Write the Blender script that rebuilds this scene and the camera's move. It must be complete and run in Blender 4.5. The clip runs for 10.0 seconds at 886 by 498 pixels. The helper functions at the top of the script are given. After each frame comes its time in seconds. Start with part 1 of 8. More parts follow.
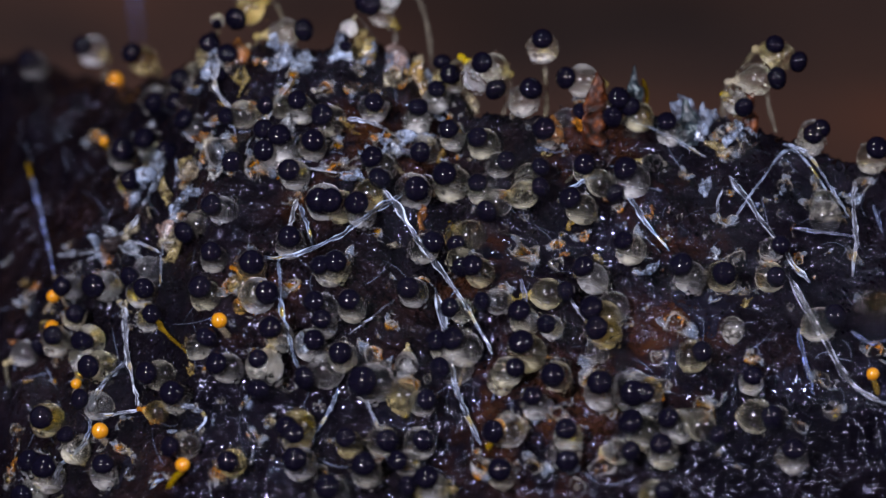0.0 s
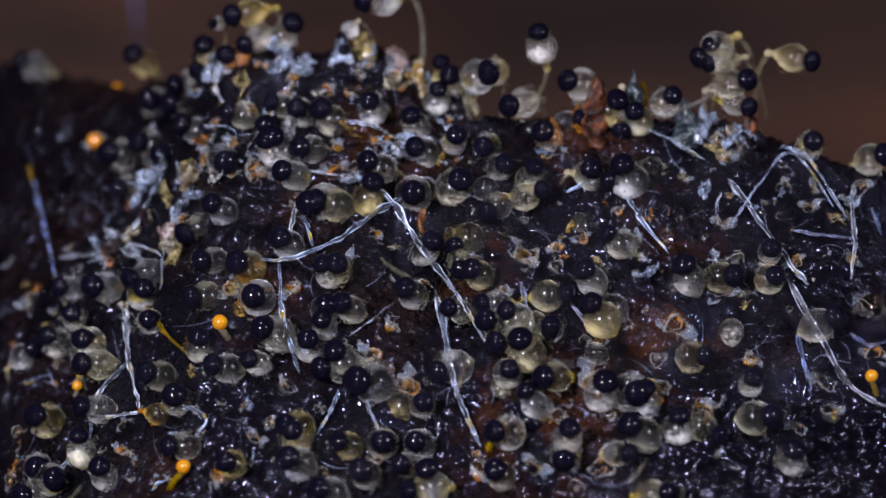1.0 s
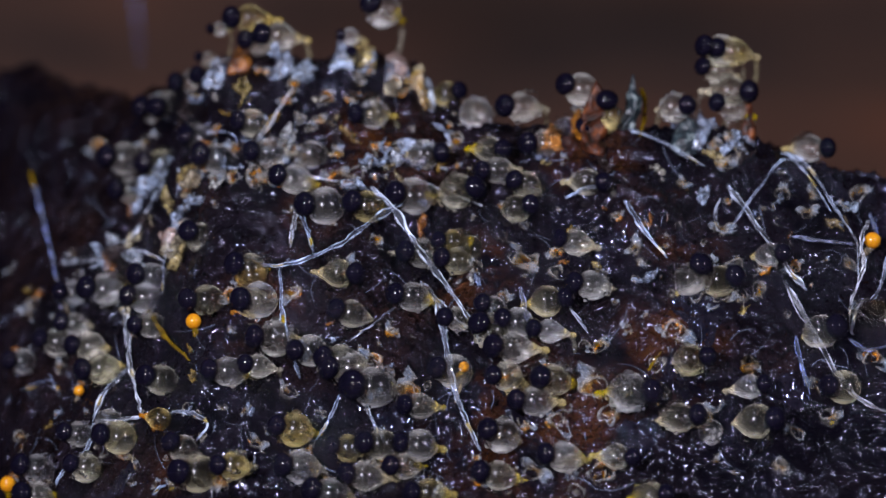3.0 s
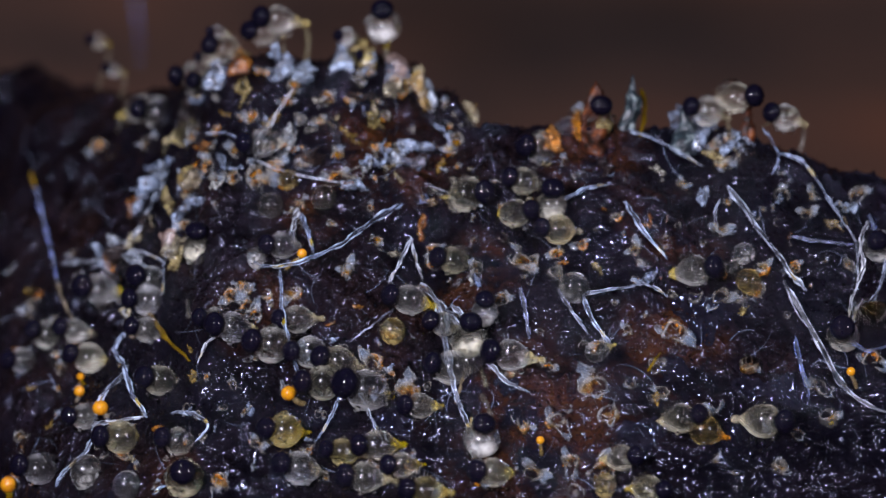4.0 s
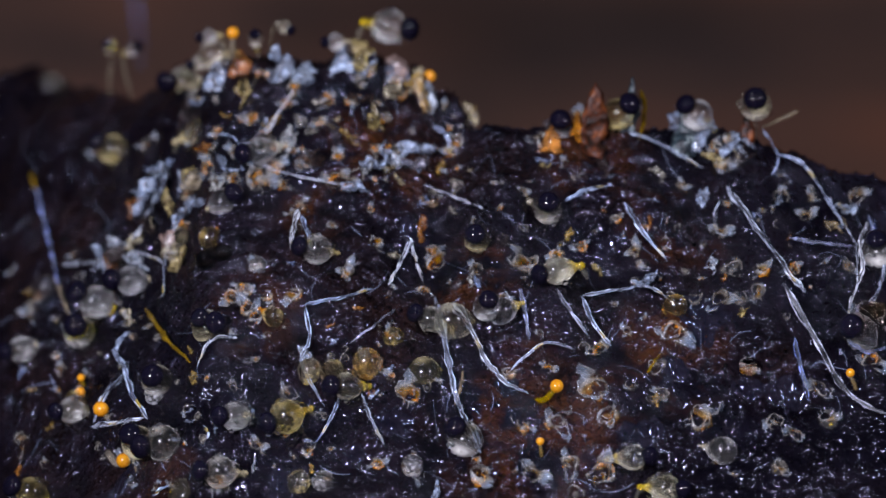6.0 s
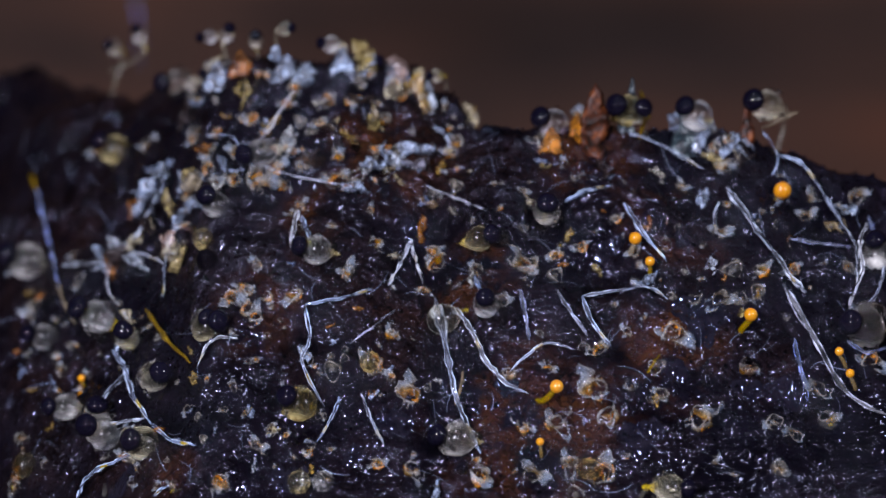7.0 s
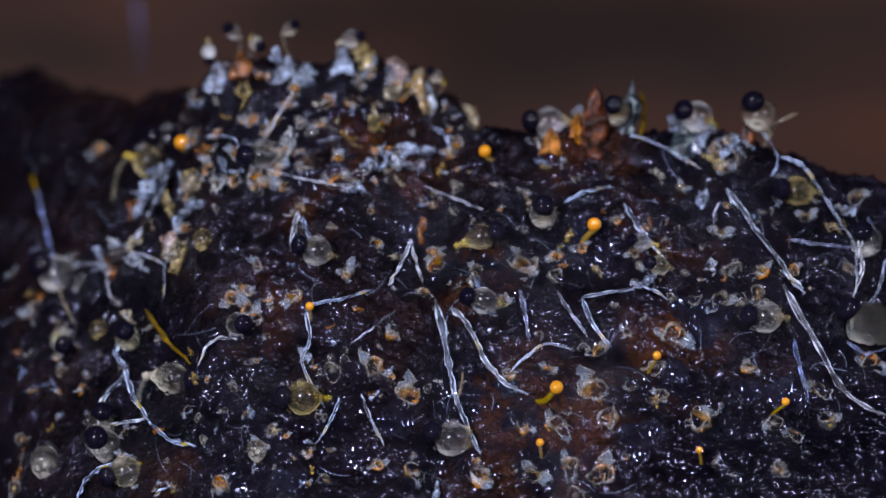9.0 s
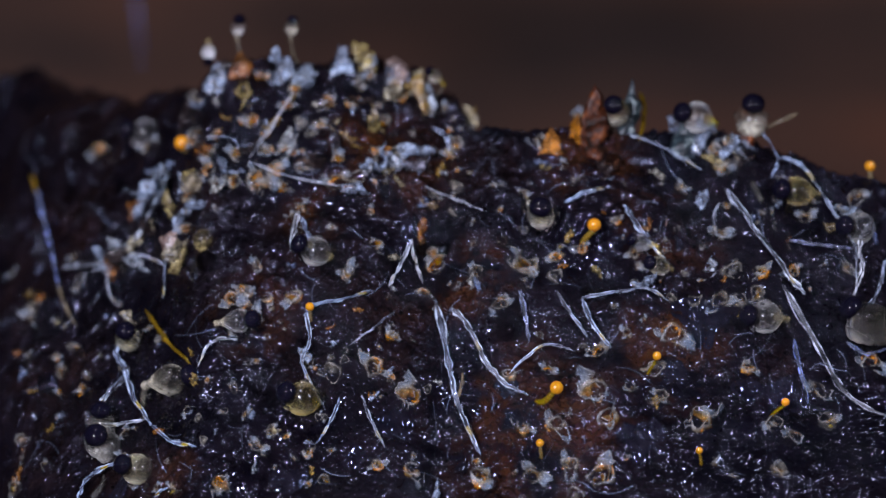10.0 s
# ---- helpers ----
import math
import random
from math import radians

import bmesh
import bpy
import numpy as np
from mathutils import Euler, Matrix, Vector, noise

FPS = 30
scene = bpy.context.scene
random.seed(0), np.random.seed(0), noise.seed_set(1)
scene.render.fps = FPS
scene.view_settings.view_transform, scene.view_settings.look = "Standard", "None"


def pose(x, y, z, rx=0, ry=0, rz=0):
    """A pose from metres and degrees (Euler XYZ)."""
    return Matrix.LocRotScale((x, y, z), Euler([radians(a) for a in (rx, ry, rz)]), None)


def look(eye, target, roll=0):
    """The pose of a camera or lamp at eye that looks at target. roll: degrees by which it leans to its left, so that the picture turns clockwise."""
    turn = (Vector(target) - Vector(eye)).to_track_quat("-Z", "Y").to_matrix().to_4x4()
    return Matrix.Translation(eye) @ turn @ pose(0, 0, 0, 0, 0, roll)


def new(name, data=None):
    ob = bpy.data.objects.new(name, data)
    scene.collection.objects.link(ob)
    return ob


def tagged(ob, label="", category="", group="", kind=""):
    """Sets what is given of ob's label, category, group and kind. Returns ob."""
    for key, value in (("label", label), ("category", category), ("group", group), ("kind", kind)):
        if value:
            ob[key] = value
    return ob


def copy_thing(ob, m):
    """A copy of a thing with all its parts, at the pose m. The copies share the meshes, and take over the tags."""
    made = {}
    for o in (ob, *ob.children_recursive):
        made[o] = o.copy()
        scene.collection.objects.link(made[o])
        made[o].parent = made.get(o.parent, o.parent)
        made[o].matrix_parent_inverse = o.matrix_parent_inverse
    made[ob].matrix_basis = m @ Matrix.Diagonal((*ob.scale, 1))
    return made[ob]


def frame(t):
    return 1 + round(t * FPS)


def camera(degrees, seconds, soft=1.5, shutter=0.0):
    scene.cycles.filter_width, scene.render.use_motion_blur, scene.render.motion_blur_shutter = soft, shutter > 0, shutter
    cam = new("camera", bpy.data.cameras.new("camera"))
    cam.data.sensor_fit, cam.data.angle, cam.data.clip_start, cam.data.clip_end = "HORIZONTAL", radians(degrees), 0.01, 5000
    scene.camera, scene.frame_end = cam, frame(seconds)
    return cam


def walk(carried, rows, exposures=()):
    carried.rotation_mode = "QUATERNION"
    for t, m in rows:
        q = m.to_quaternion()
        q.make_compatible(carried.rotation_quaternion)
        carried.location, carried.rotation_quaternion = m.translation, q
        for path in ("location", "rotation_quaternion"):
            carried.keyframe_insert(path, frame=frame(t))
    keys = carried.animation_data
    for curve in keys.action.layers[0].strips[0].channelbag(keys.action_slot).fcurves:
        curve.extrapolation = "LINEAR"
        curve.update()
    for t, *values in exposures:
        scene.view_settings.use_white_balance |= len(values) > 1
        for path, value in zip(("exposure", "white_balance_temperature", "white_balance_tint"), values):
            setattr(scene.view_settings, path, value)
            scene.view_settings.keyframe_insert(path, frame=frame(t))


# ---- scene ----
# A mound of dung, about 20 mm of it in view, with pin-headed fungi that turn, fire their caps and collapse.
# All plan numbers are millimetres; MM turns them into metres. The plane y = 0 is the plane of sharp focus.
MM = 0.001
DIST = 120.0

# ---- camera ----
cam = camera(8.578, 10.0, soft=1.5)
cam.data.dof.use_dof = True
cam.data.dof.focus_distance = 0.1193
cam.data.dof.aperture_fstop = 80.0


def eye_row(t, tilt, nearer):
    """The view lifts and draws back a little as the mound dries and settles."""
    y = -DIST * (1 - nearer) * MM
    return (t, look((0, y, 0), (0, 0, tilt * MM)))


walk(cam, [eye_row(0, -0.241, 0.012), eye_row(0.5, -0.218, 0.0105), eye_row(1.0, -0.195, 0.009), eye_row(1.5, -0.172, 0.0075),
           eye_row(2.0, -0.149, 0.006), eye_row(2.5, -0.109, 0.005), eye_row(4.0, -0.069, 0.003), eye_row(5.5, -0.046, 0.002),
           eye_row(7.0, -0.029, 0.001), eye_row(10.0, 0, 0)],
     exposures=[(0, -0.02, 6450, 10), (1.5, 0.04, 6450, 10), (5.5, 0.12, 6350, 10), (8.5, 0.06, 6230, 10), (10, -0.06, 6180, 10)])

# ---- light: a dim room, two cold strip lamps beside the lens and an added fill lamp ----
world = bpy.data.worlds.new("room")
scene.world = world
world.use_nodes = True
world.node_tree.nodes["Background"].inputs[0].default_value = (0.55, 0.62, 0.8, 1)
world.node_tree.nodes["Background"].inputs[1].default_value = 0.006


def strip_or_fill_lamp(eye, target, wide, high, power, colour):
    data = bpy.data.lights.new("strip_or_fill_lamp", "AREA")
    data.shape, data.size, data.size_y, data.energy, data.color = "RECTANGLE", wide * MM, high * MM, power, colour
    ob = new("strip_or_fill_lamp", data)
    ob.matrix_world = look([c * MM for c in eye], [c * MM for c in target])
    return ob


strip_or_fill_lamp((-44, -98, 22), (0, 0, 0), 6, 17, 0.255, (0.87, 0.84, 1.0))
strip_or_fill_lamp((72, -78, 30), (0, 0, 0), 9, 20, 0.095, (0.87, 0.84, 1.0))
# small fill lamp above the lens, added without a known source
strip_or_fill_lamp((-30, -62, 92), (0, 0, 0), 10, 10, 0.042, (0.84, 0.84, 1.0))
scene.view_settings.exposure = 0.0


# ---- materials ----
def shader(name):
    m = bpy.data.materials.new(name)
    m.use_nodes = True
    nt = m.node_tree
    return m, nt, nt.nodes["Principled BSDF"]


def noise_node(nt, scale, detail=4.0, rough=0.55, coords="Object"):
    tc = nt.nodes.new("ShaderNodeTexCoord")
    nz = nt.nodes.new("ShaderNodeTexNoise")
    nz.inputs["Scale"].default_value, nz.inputs["Detail"].default_value, nz.inputs["Roughness"].default_value = scale, detail, rough
    nt.links.new(tc.outputs[coords], nz.inputs["Vector"])
    return nz


def ramp(nt, fac, stops):
    r = nt.nodes.new("ShaderNodeValToRGB")
    while len(r.color_ramp.elements) < len(stops):
        r.color_ramp.elements.new(0.5)
    for e, (p, c) in zip(r.color_ramp.elements, stops):
        e.position, e.color = p, (*c, 1) if len(c) == 3 else (c[0], c[0], c[0], 1)
    nt.links.new(fac, r.inputs[0])
    return r


def bump(nt, bsdf, height, strength, distance):
    b = nt.nodes.new("ShaderNodeBump")
    b.inputs["Strength"].default_value, b.inputs["Distance"].default_value = strength, distance
    nt.links.new(height, b.inputs["Height"])
    nt.links.new(b.outputs[0], bsdf.inputs["Normal"])


def brown_patches(nt):
    """Rusty stains with ragged borders, where the dung is richest."""
    total = None
    for x, y, z, size in ((1.9, -1.0, -3.6, 2.6), (-3.9, 0.3, -1.3, 1.2), (3.3, 2.6, 2.6, 0.9), (4.6, -0.6, -2.0, 1.6), (-2.6, 1.6, 0.9, 0.9), (-1.2, 2.5, 1.9, 1.7), (3.1, 2.2, 1.8, 1.4), (4.8, 1.2, 0.6, 1.4), (0.6, 0.6, -0.6, 1.2), (-5.6, -1.3, -4.3, 0.8)):
        tc = nt.nodes.new("ShaderNodeTexCoord")
        nz = noise_node(nt, 900, 4, 0.6)
        far = nt.nodes.new("ShaderNodeVectorMath")
        far.operation = "DISTANCE"
        far.inputs[1].default_value = (x * MM, y * MM, z * MM)
        nt.links.new(tc.outputs["Object"], far.inputs[0])
        near = nt.nodes.new("ShaderNodeMapRange")
        near.inputs["From Min"].default_value, near.inputs["From Max"].default_value = 0, size * MM
        near.inputs["To Min"].default_value, near.inputs["To Max"].default_value = 0.8, 0.0
        nt.links.new(far.outputs["Value"], near.inputs["Value"])
        spot_on = nt.nodes.new("ShaderNodeMath")
        spot_on.operation = "MULTIPLY"
        nt.links.new(near.outputs[0], spot_on.inputs[0])
        edge = ramp(nt, nz.outputs[0], [(0.44, (0.0,)), (0.64, (1.0,))])
        nt.links.new(edge.outputs[0], spot_on.inputs[1])
        if total is None:
            total = spot_on
        else:
            both = nt.nodes.new("ShaderNodeMath")
            both.operation = "MAXIMUM"
            nt.links.new(total.outputs[0], both.inputs[0])
            nt.links.new(spot_on.outputs[0], both.inputs[1])
            total = both
    return total.outputs[0]


def dung_material():
    m, nt, p = shader("dung")
    a = noise_node(nt, 300, 6, 0.6)
    b = noise_node(nt, 1600, 4, 0.55)
    c = noise_node(nt, 3900, 1.2, 0.45)
    d = noise_node(nt, 9500, 0, 0.4)
    red = ramp(nt, a.outputs[0], [(0.38, (0.0016, 0.0014, 0.0028)), (0.54, (0.0034, 0.0026, 0.0038)), (0.66, (0.0058, 0.0033, 0.0033)), (0.8, (0.012, 0.0052, 0.0035))])
    fine = ramp(nt, b.outputs[0], [(0.3, (0.3, 0.3, 0.34)), (0.7, (1.7, 1.6, 1.6))])
    mul = nt.nodes.new("ShaderNodeMix")
    mul.data_type, mul.blend_type = "RGBA", "MULTIPLY"
    mul.inputs[0].default_value = 1.0
    nt.links.new(red.outputs[0], mul.inputs[6])
    nt.links.new(fine.outputs[0], mul.inputs[7])
    stain = nt.nodes.new("ShaderNodeMix")
    stain.data_type = "RGBA"
    stain.inputs[7].default_value = (0.042, 0.015, 0.0034, 1)
    nt.links.new(brown_patches(nt), stain.inputs[0])
    nt.links.new(mul.outputs[2], stain.inputs[6])
    nt.links.new(stain.outputs[2], p.inputs["Base Color"])
    zone = noise_node(nt, 420, 4, 0.6)
    wet = ramp(nt, zone.outputs[0], [(0.4, (0.05,)), (0.55, (0.08,)), (0.7, (0.15,))])
    nt.links.new(wet.outputs[0], p.inputs["Roughness"])
    p.inputs["Specular IOR Level"].default_value = 0.46
    p.inputs["IOR"].default_value = 1.35
    add = nt.nodes.new("ShaderNodeMath")
    add.operation = "MULTIPLY_ADD"
    add.inputs[1].default_value = 0.3
    nt.links.new(d.outputs[0], add.inputs[0])
    nt.links.new(c.outputs[0], add.inputs[2])
    patch = noise_node(nt, 620, 3, 0.6)
    rough_here = ramp(nt, patch.outputs[0], [(0.4, (0.42,)), (0.52, (0.68,)), (0.66, (1.1,))])
    relief = nt.nodes.new("ShaderNodeMath")
    relief.operation = "MULTIPLY"
    tract = noise_node(nt, 330, 3, 0.55)
    churned = ramp(nt, tract.outputs[0], [(0.42, (0.4,)), (0.52, (0.7,)), (0.64, (1.1,))])
    churn = nt.nodes.new("ShaderNodeMath")
    churn.operation = "MULTIPLY"
    nt.links.new(churned.outputs[0], churn.inputs[0])
    nt.links.new(rough_here.outputs[0], churn.inputs[1])
    nt.links.new(add.outputs[0], relief.inputs[0])
    nt.links.new(churn.outputs[0], relief.inputs[1])
    pimple = noise_node(nt, 12500, 1, 0.5)
    dots = ramp(nt, pimple.outputs[0], [(0.55, (0.0,)), (0.7, (0.03,))])
    grainy = nt.nodes.new("ShaderNodeMath")
    nt.links.new(relief.outputs[0], grainy.inputs[0])
    nt.links.new(dots.outputs[0], grainy.inputs[1])
    bump(nt, p, grainy.outputs[0], 1.0, 0.00042)
    p.inputs["Specular Tint"].default_value = (0.72, 0.74, 1.0, 1)
    return m


def jelly_material(name, colour, clear, rough=0.06, ior=1.36, mottled=0.25, loose=0.0, grain=2600, vary=(0.35, 1.45)):
    """Clear to cloudy living tissue: colour, share of refracting body, share of open film that lets light straight
    through.
    """
    m, nt, p = shader(name)
    info = nt.nodes.new("ShaderNodeObjectInfo")
    nz = noise_node(nt, grain, 3)
    dark = tuple(c * (1 - mottled) for c in colour)
    r = ramp(nt, nz.outputs[0], [(0.35, dark), (0.65, colour)])
    hue = nt.nodes.new("ShaderNodeHueSaturation")
    sat = nt.nodes.new("ShaderNodeMapRange")
    sat.inputs["To Min"].default_value, sat.inputs["To Max"].default_value = vary
    nt.links.new(info.outputs["Random"], sat.inputs["Value"])
    nt.links.new(sat.outputs[0], hue.inputs["Saturation"])
    nt.links.new(r.outputs[0], hue.inputs["Color"])
    nt.links.new(hue.outputs[0], p.inputs["Base Color"])
    p.inputs["Transmission Weight"].default_value = clear
    p.inputs["Roughness"].default_value, p.inputs["IOR"].default_value = rough, ior
    bump(nt, p, nz.outputs[0], 0.15, 0.00003)
    if loose:
        film = nt.nodes.new("ShaderNodeBsdfTransparent")
        mix = nt.nodes.new("ShaderNodeMixShader")
        thick = nt.nodes.new("ShaderNodeMapRange")
        thick.inputs["To Min"].default_value, thick.inputs["To Max"].default_value = min(0.97, loose + 0.12), loose - 0.12
        thick.inputs["From Min"].default_value, thick.inputs["From Max"].default_value = 0.35, 0.65
        nt.links.new(nz.outputs[0], thick.inputs["Value"])
        nt.links.new(thick.outputs[0], mix.inputs[0])
        nt.links.new(p.outputs[0], mix.inputs[1])
        nt.links.new(film.outputs[0], mix.inputs[2])
        nt.links.new(mix.outputs[0], nt.nodes["Material Output"].inputs["Surface"])
    return m


def along(nt, axis, low, high):
    """How far along an object's own axis a point lies: 0 at low, 1 at high (millimetres)."""
    tc = nt.nodes.new("ShaderNodeTexCoord")
    sep = nt.nodes.new("ShaderNodeSeparateXYZ")
    span = nt.nodes.new("ShaderNodeMapRange")
    span.inputs["From Min"].default_value, span.inputs["From Max"].default_value = low * MM, high * MM
    nt.links.new(tc.outputs["Object"], sep.inputs[0])
    nt.links.new(sep.outputs[axis], span.inputs["Value"])
    return span.outputs[0]


def bladder_material(name, towards, low, high, caustic_gain=1.0, skin=0.6, tints=None):
    """A clear swollen sac: glassy wall, lemon or cream from one to the next. Its pale underside is lamp light painted
    in.
    """
    m, nt, p = shader(name)
    info = nt.nodes.new("ShaderNodeObjectInfo")
    nz = noise_node(nt, 1700, 3)
    tint = ramp(nt, info.outputs["Random"], tints or [(0.0, (0.95, 0.95, 0.93)), (0.4, (0.95, 0.93, 0.84)), (0.7, (0.93, 0.88, 0.62)), (0.88, (0.88, 0.72, 0.28)), (0.92, (0.93, 0.94, 0.96)), (1.0, (0.94, 0.95, 0.97))])
    nt.links.new(tint.outputs[0], p.inputs["Base Color"])
    p.inputs["Transmission Weight"].default_value = 1.0
    p.inputs["Roughness"].default_value, p.inputs["IOR"].default_value = 0.2, 1.33
    p.inputs["Coat Weight"].default_value, p.inputs["Coat Roughness"].default_value, p.inputs["Coat IOR"].default_value = 0.8, 0.02, 1.42
    p.inputs["Sheen Weight"].default_value, p.inputs["Sheen Roughness"].default_value = skin, 0.26
    nt.links.new(tint.outputs[0], p.inputs["Sheen Tint"])
    pits = noise_node(nt, 6500, 2, 0.5)
    both = nt.nodes.new("ShaderNodeMath")
    both.operation = "MULTIPLY_ADD"
    both.inputs[1].default_value = 0.22
    nt.links.new(pits.outputs[0], both.inputs[0])
    nt.links.new(nz.outputs[0], both.inputs[2])
    bump(nt, p, both.outputs[0], 0.1, 0.00003)
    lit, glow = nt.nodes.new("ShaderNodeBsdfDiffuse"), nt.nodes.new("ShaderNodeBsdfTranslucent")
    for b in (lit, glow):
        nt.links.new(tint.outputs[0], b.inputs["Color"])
    caustic_white = nt.nodes.new("ShaderNodeMixShader")
    caustic_white.inputs[0].default_value = 0.5
    nt.links.new(lit.outputs[0], caustic_white.inputs[1])
    nt.links.new(glow.outputs[0], caustic_white.inputs[2])
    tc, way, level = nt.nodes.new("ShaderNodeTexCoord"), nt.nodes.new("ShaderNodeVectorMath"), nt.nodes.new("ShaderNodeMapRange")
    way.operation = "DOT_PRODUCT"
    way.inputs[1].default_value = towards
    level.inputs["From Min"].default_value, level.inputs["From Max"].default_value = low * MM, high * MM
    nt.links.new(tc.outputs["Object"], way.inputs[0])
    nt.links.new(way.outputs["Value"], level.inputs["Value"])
    # pale band low on the sac: lamp light focused through it, painted in
    caustic_ramp = ramp(nt, level.outputs[0], [(0.0, (0.7 * caustic_gain,)), (0.1, (0.58 * caustic_gain,)), (0.19, (0.32 * caustic_gain,)), (0.3, (0.1 * caustic_gain,)), (0.45, (0.03 * caustic_gain,)), (0.85, (0.02 * caustic_gain,)), (1.0, (0.25 * caustic_gain,))])
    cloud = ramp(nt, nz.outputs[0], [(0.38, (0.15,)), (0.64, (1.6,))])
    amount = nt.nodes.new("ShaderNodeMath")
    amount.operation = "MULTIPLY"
    nt.links.new(caustic_ramp.outputs[0], amount.inputs[0])
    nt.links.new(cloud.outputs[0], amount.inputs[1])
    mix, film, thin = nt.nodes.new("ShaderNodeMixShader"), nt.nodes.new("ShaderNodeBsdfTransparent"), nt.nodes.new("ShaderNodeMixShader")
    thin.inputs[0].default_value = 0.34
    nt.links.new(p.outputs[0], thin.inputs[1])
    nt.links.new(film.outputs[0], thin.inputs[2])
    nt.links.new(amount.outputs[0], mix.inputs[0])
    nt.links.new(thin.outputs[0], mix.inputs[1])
    nt.links.new(caustic_white.outputs[0], mix.inputs[2])
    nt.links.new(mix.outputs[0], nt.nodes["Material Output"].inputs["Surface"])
    return m


def petal_material(name, stops, clear, loose, axis=1, low=0.45, high=-0.45):
    """Dried skin, stained at its foot and pale at its tip."""
    m = jelly_material(name, (0.8, 0.8, 0.8), clear, 0.06, 1.45, 0.6, loose, 2600, (0.85, 1.3))
    nt = m.node_tree
    nz = noise_node(nt, 1500, 3)
    mixed = nt.nodes.new("ShaderNodeMath")
    mixed.operation = "MULTIPLY_ADD"
    mixed.inputs[1].default_value = 0.9
    nt.links.new(nz.outputs[0], mixed.inputs[0])
    shift = nt.nodes.new("ShaderNodeMath")
    shift.operation = "SUBTRACT"
    shift.inputs[1].default_value = 0.45
    nt.links.new(along(nt, axis, low, high), shift.inputs[0])
    nt.links.new(shift.outputs[0], mixed.inputs[2])
    r = ramp(nt, mixed.outputs[0], stops)
    old = [n for n in nt.nodes if n.type == "HUE_SAT"][0]
    nt.links.new(r.outputs[0], old.inputs["Color"])
    return m


def plain_material(name, stops, scale, rough, strength=0.5, distance=0.00004, coat=0.0):
    m, nt, p = shader(name)
    nz = noise_node(nt, scale, 5, 0.6)
    r = ramp(nt, nz.outputs[0], stops)
    nt.links.new(r.outputs[0], p.inputs["Base Color"])
    p.inputs["Roughness"].default_value, p.inputs["Coat Weight"].default_value = rough, coat
    bump(nt, p, nz.outputs[0], strength, distance)
    return m


DUNG = dung_material()
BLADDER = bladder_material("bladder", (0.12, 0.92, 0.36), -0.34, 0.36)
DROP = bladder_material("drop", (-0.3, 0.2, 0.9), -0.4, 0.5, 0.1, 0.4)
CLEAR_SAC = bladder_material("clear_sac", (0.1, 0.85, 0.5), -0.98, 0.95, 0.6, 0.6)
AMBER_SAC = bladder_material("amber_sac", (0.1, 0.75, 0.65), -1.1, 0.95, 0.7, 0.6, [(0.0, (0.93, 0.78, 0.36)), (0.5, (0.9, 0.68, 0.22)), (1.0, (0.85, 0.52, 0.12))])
STEM = jelly_material("stem", (0.6, 0.57, 0.4), 0.85, 0.05, 1.4, 0.4, 0.68)
COLLAR = jelly_material("collar", (0.72, 0.56, 0.16), 0.62, 0.06, 1.4, 0.4, 0.45)
DEW = jelly_material("dew", (0.95, 0.97, 1.0), 1.0, 0.02, 1.333, 0.0)
SHELL = jelly_material("shell", (0.92, 0.87, 0.76), 0.86, 0.04, 1.4, 0.6, 0.78, 2600)
PETAL = petal_material("petal", [(0.12, (0.4, 0.14, 0.012)), (0.3, (0.45, 0.28, 0.09)), (0.48, (0.5, 0.49, 0.47)), (0.9, (0.4, 0.48, 0.6))], 0.6, 0.76)
CUP = petal_material("orange_footed_skin", [(0.4, (0.82, 0.34, 0.03)), (0.62, (0.86, 0.56, 0.18)), (0.8, (0.9, 0.83, 0.66)), (1.0, (0.85, 0.9, 0.95))], 0.74, 0.72, 2, -0.5, 0.12)
CORE = jelly_material("orange_core", (0.48, 0.18, 0.018), 0.2, 0.08, 1.42, 0.75, 0.25, 3600, (0.95, 1.25))


